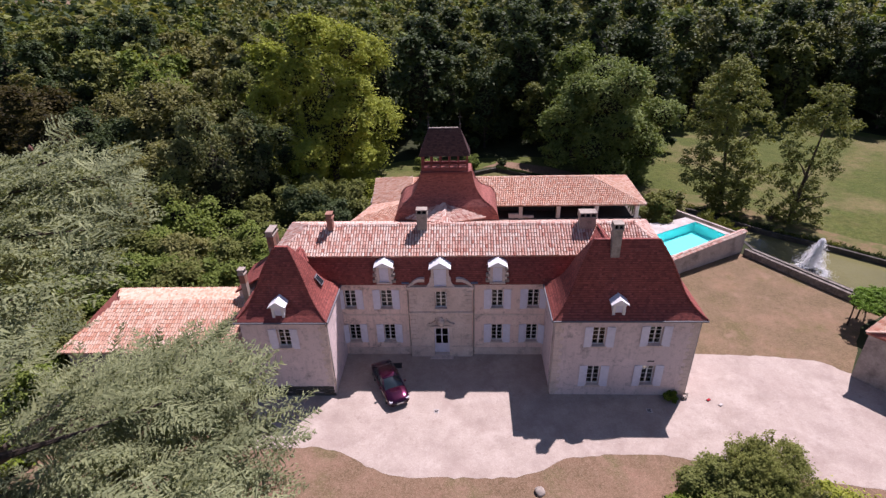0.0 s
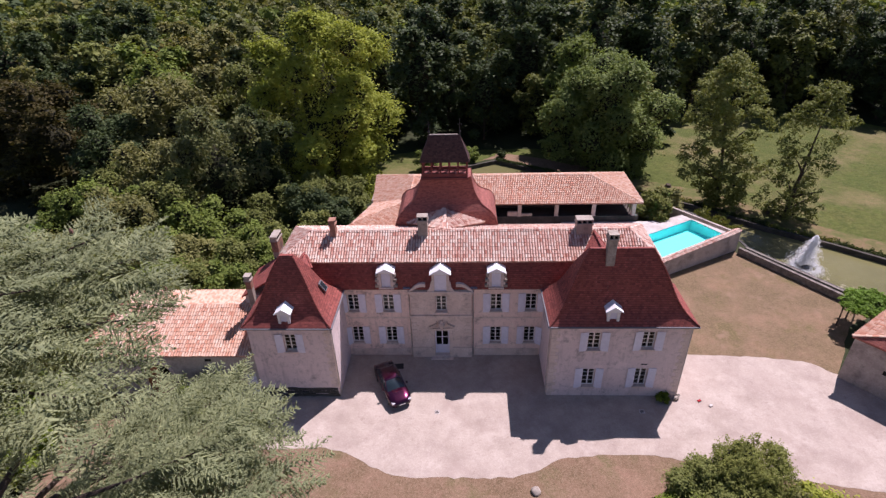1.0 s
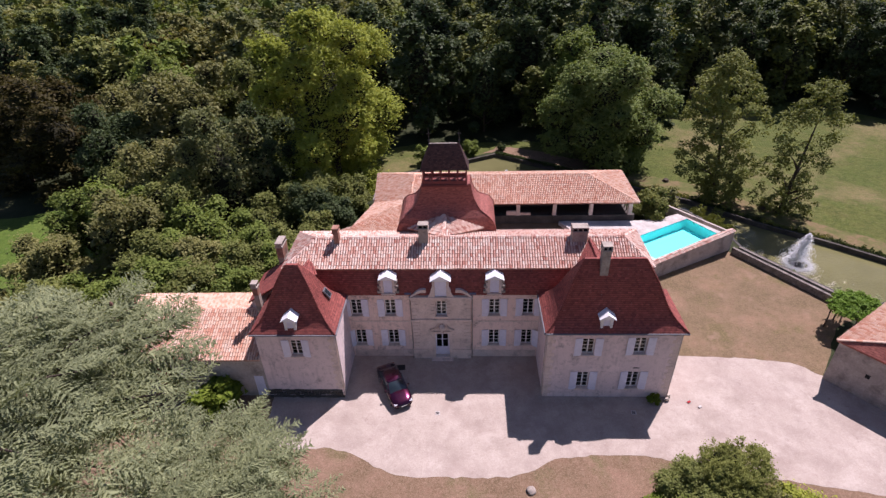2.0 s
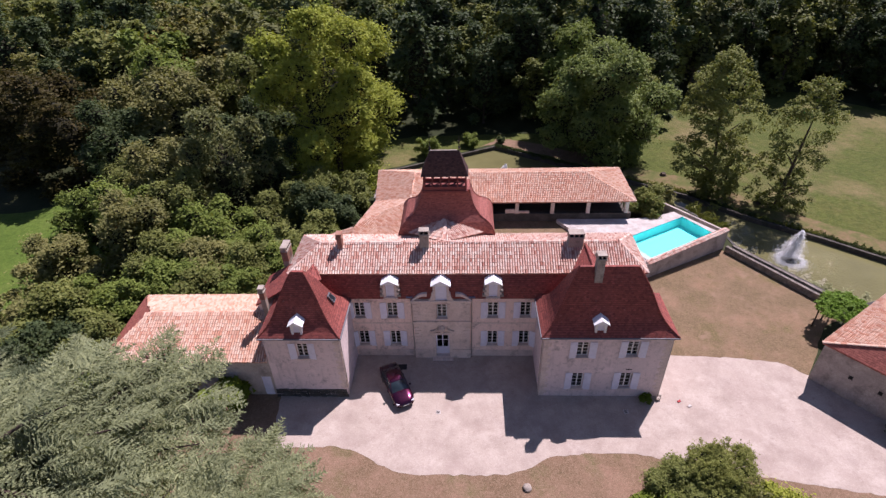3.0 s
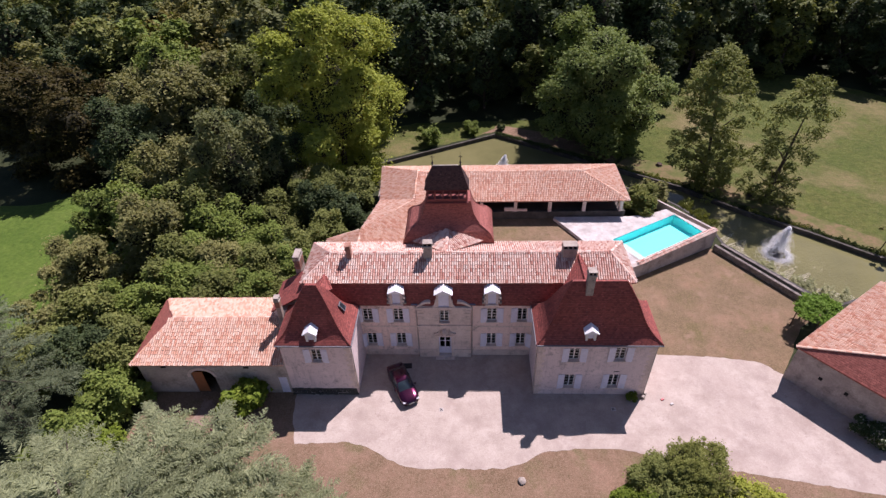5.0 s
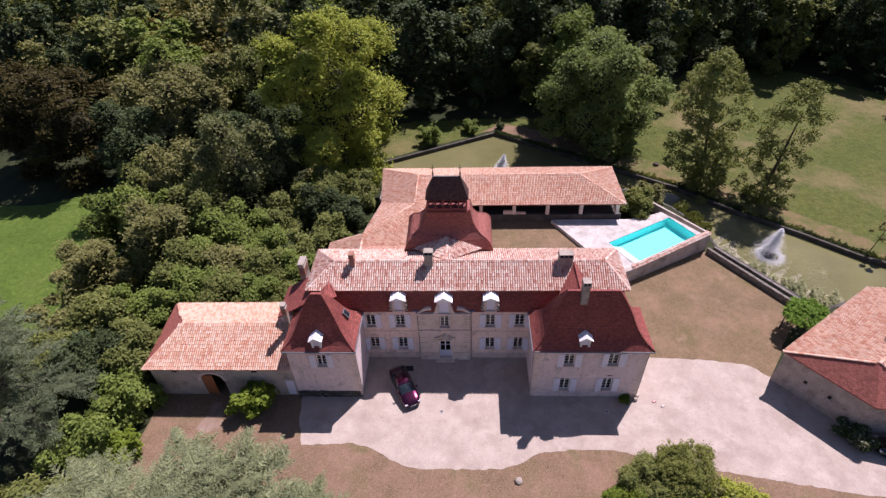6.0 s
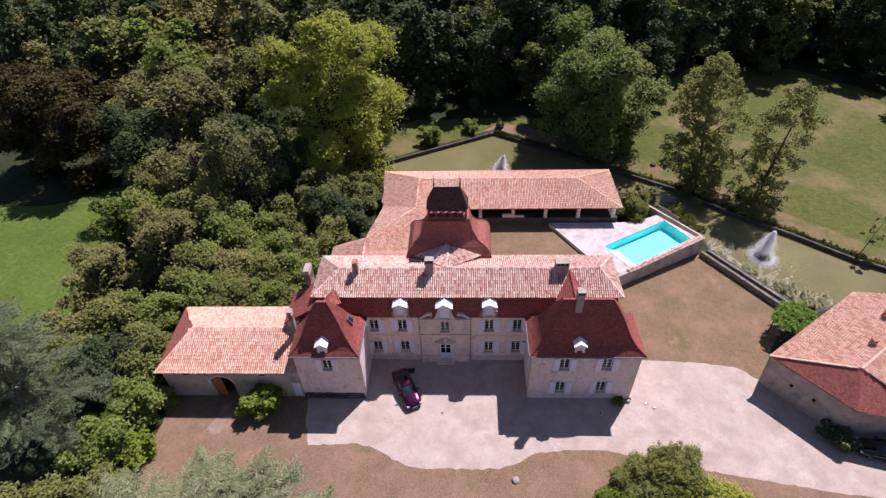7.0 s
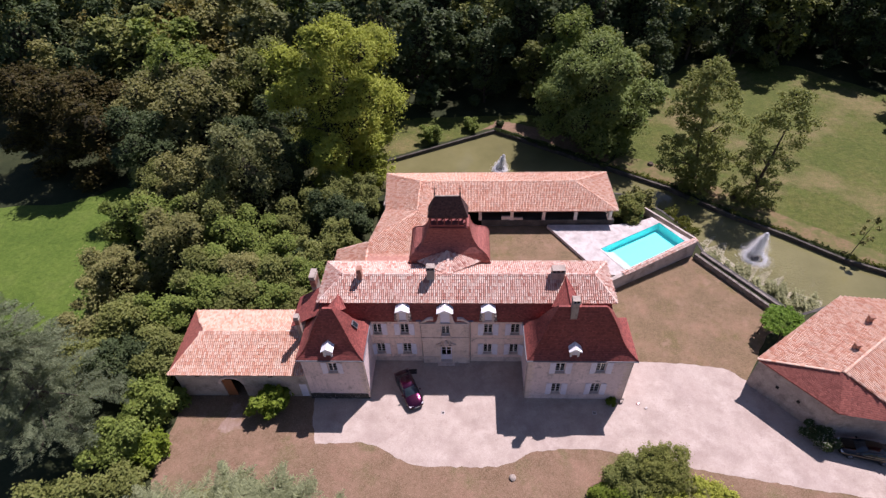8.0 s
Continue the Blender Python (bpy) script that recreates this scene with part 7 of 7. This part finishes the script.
def far_woods(name, label, d0, d1, gap, quads, leaf, seed, materials):
    """Woods too far to tell tree from tree: one mesh for each tone."""
    rng = np.random.default_rng(seed)
    pts = {m: [] for m in materials}
    nx = int(2 * d1 / gap)
    for ix in range(nx):
        for iy in range(int((d1 + 40) / gap)):
            x = -d1 + (ix + rng.uniform(-0.4, 0.4)) * gap + 2
            y = 4 + (iy + rng.uniform(-0.4, 0.4)) * gap
            d = math.hypot(x - 2, y + 36)
            if not (d0 <= d < d1) or abs(x - 2) > (y + 36) * 0.95 + 14 or not (wooded(x, y) or (d > 162 and y > 40 and not in_poly(x, y, LEFT_FIELD) and not in_poly(x, y, MEADOW))) or in_poly(x, y, FIELD_FAR):
                continue
            pts[materials[rng.integers(len(materials))]].append((x, y))
    for mt, sp in pts.items():
        Vs = []
        for x, y in sp:
            k = rng.uniform(0.5, 1.0)
            R, H = gap * k * 0.8, rng.uniform(10, 14) + 9 * k
            L = lobes_for(R, H, 1.0, 12, rng)
            V, F = crown(L, quads, leaf, leaf * 0.65, rng)
            V2, F2 = cores(L, rng, 3 if leaf > 1 else 6)
            Vs.append(np.concatenate([V, V2[F2.ravel()]]) + np.array([x, y, LOW]))
        if Vs:
            V = np.concatenate(Vs)
            o = new(name, card_mesh(name, V, np.arange(len(V)).reshape(-1, 3), mt))
            tagged(o, label, "woods", kind="stuff")


far_woods("distant_woods", "mixed green woods in the middle distance", 162, 260, 8.8, 500, 0.78, 91, ["leaf_mid", "leaf_dark", "leaf_olive", "leaf_grey", "leaf_mid", "leaf_fresh"])
far_woods("horizon_woods", "dark woods far behind the house", 260, 520, 13.0, 120, 1.8, 92, ["leaf_mid", "leaf_dark", "leaf_olive", "leaf_dark"])


# ---- fountains and waterside plants ----
def fountain(x, y, h, seed, label):
    """A float with a nozzle, a plume of drops blown to one side, and a ring of splash round a clear middle."""
    rng = np.random.default_rng(seed)
    t = thing("fountain", label, "fountain", x, y, WATER)
    bm = bmesh.new()
    tube(bm, [(0, 0, -0.3), (0, 0, 0.06), (0, 0, 0.12)], [0.16 * h, 0.17 * h, 0.13 * h], 18)
    part("float", bm, "black_trim", t)
    bm = bmesh.new()
    tube(bm, [(0, 0, 0.1), (0, 0, 0.24), (0, 0, 0.32)], [0.14, 0.12, 0.06], 10)
    part("nozzle", bm, "iron", t)
    n = 11500
    g = rng.uniform(0, 2 * math.pi, n)
    f = rng.uniform(0, 1, n) ** 1.15
    lump = 1 + 0.18 * np.sin(3 * g + 5 * f) + 0.14 * np.sin(7 * g - 9 * f)
    r = 0.36 * h * (1.03 - f) ** 0.75 * np.abs(rng.normal(0, 0.55, n)).clip(0, 1.25) * lump + 0.04
    P = np.stack([r * np.cos(g) + 0.22 * h * f ** 1.3, r * np.sin(g) + 0.13 * h + 0.14 * h * f, np.maximum(0.95 * h * f, 0.03)], 1)
    P = P[np.hypot(P[:, 0], P[:, 1]) > 0.15 * h * (1 - P[:, 2] / h)]
    V, F = leaf_cards(P, rng.normal(size=(len(P), 3)), 0.06, 0.046, rng)
    o = new("spray", card_mesh("spray", V, F, "spray_white"))
    o.parent = t
    m = 9000
    g = rng.uniform(0, 2 * math.pi, m)
    r = 0.27 * h + rng.gamma(2.0, 0.05 * h, m)
    P = np.stack([r * np.cos(g), r * np.sin(g), 0.015 + np.abs(rng.normal(0, 0.05 * h, m)) * np.exp(-(r - 0.27 * h) * 0.9)], 1)
    V, F = leaf_cards(P, np.tile([0, 0, 1.0], (m, 1)) + rng.normal(0, 0.3, (m, 3)), 0.045, 0.034, rng)
    V[:, 2] = np.maximum(V[:, 2], 0.012)
    o = new("foam", card_mesh("foam", V, F, "spray_white"))
    o.parent = t


fountain(45.1, 23.2, 4.2, 101, "white fountain jet rising from the moat")
fountain(8.4, 46.9, 2.9, 102, "white fountain jet behind the rear wing")


def reeds(label, a, b, wide, n, h, material, seed, z=WATER, leaf=0.22, floating=False):
    rng = np.random.default_rng(seed)
    a, b = np.array(a), np.array(b)
    d = (b - a) / np.linalg.norm(b - a)
    q = rng.uniform(0, 1, n)
    clump = 0.5 + 0.5 * np.sin(q * 37 + 3 * np.sin(q * 11))
    off = rng.uniform(0, 1, n) * wide * (0.4 + 0.6 * clump)
    P = a + (b - a) * q[:, None]
    P = np.stack([P[:, 0] - d[1] * off, P[:, 1] + d[0] * off, z + 0.02 + rng.uniform(0, 1, n) * h * (0.4 + 0.6 * clump)], 1)
    N = rng.normal(size=(n, 3)) * np.array([1, 1, 0.5])
    if floating:
        N = np.array([0, 0, 1.0]) + 0.3 * N
    V, F = leaf_cards(P, N, leaf, leaf * 0.3, rng)
    o = new("waterside_plants", card_mesh("waterside_plants", V, F, material))
    tagged(o, label, "water plants", kind="stuff")


reeds("tangle of green water plants along the moat wall", (36.0, 24.6), (46.0, 10.6), 3.0, 3200, 0.45, "reed_pale", 111, floating=True)
for i, (x, y, r_, h_) in enumerate(((38.2, 22.2, 1.3, 0.9), (41.4, 19.8, 1.6, 1.2), (44.2, 15.8, 2.0, 2.0), (46.6, 13.0, 2.4, 2.6), (48.8, 10.4, 2.0, 1.8))):
    reeds("pale tuft of tall grass in the moat margin", (x - r_, y + r_ * 0.3), (x + r_, y - r_ * 0.3), r_ * 1.3, int(1100 * r_), h_ * 0.55, "reed_pale", 260 + i, leaf=0.2, floating=True)
# white cards that imitate sun glitter on the ripples, with some flowers
reeds("pale flecks painted as sun glints and flowers among the water plants", (36.4, 25.2), (46.6, 11.2), 5.6, 8000, 0.12, "blossom", 112, leaf=0.10, floating=True)
for i, (a_, b_) in enumerate(zip(F_BANK[1:7], F_BANK[2:8])):
    out_ = Vector((b_[1] - a_[1], a_[0] - b_[0])).normalized() * 0.42
    reeds("dark plants along the top of the far bank", (b_[0] + out_.x, b_[1] + out_.y), (a_[0] + out_.x, a_[1] + out_.y), 0.9, int(60 * math.dist(a_, b_)), 0.5, "leaf_mid" if i % 2 else "leaf_dark", 113 + i, LOW)
reeds("ivy hanging over the far bank wall", (27.8, 46.9), (8.2, 60.6), 0.9, 2600, 0.4, "leaf_dark", 114, LOW)
reeds("scrub on the platform edge behind the terrace", (31.4, 27.2), (33.6, 21.6), 2.0, 3000, 1.3, "reed_green", 115, -0.6)
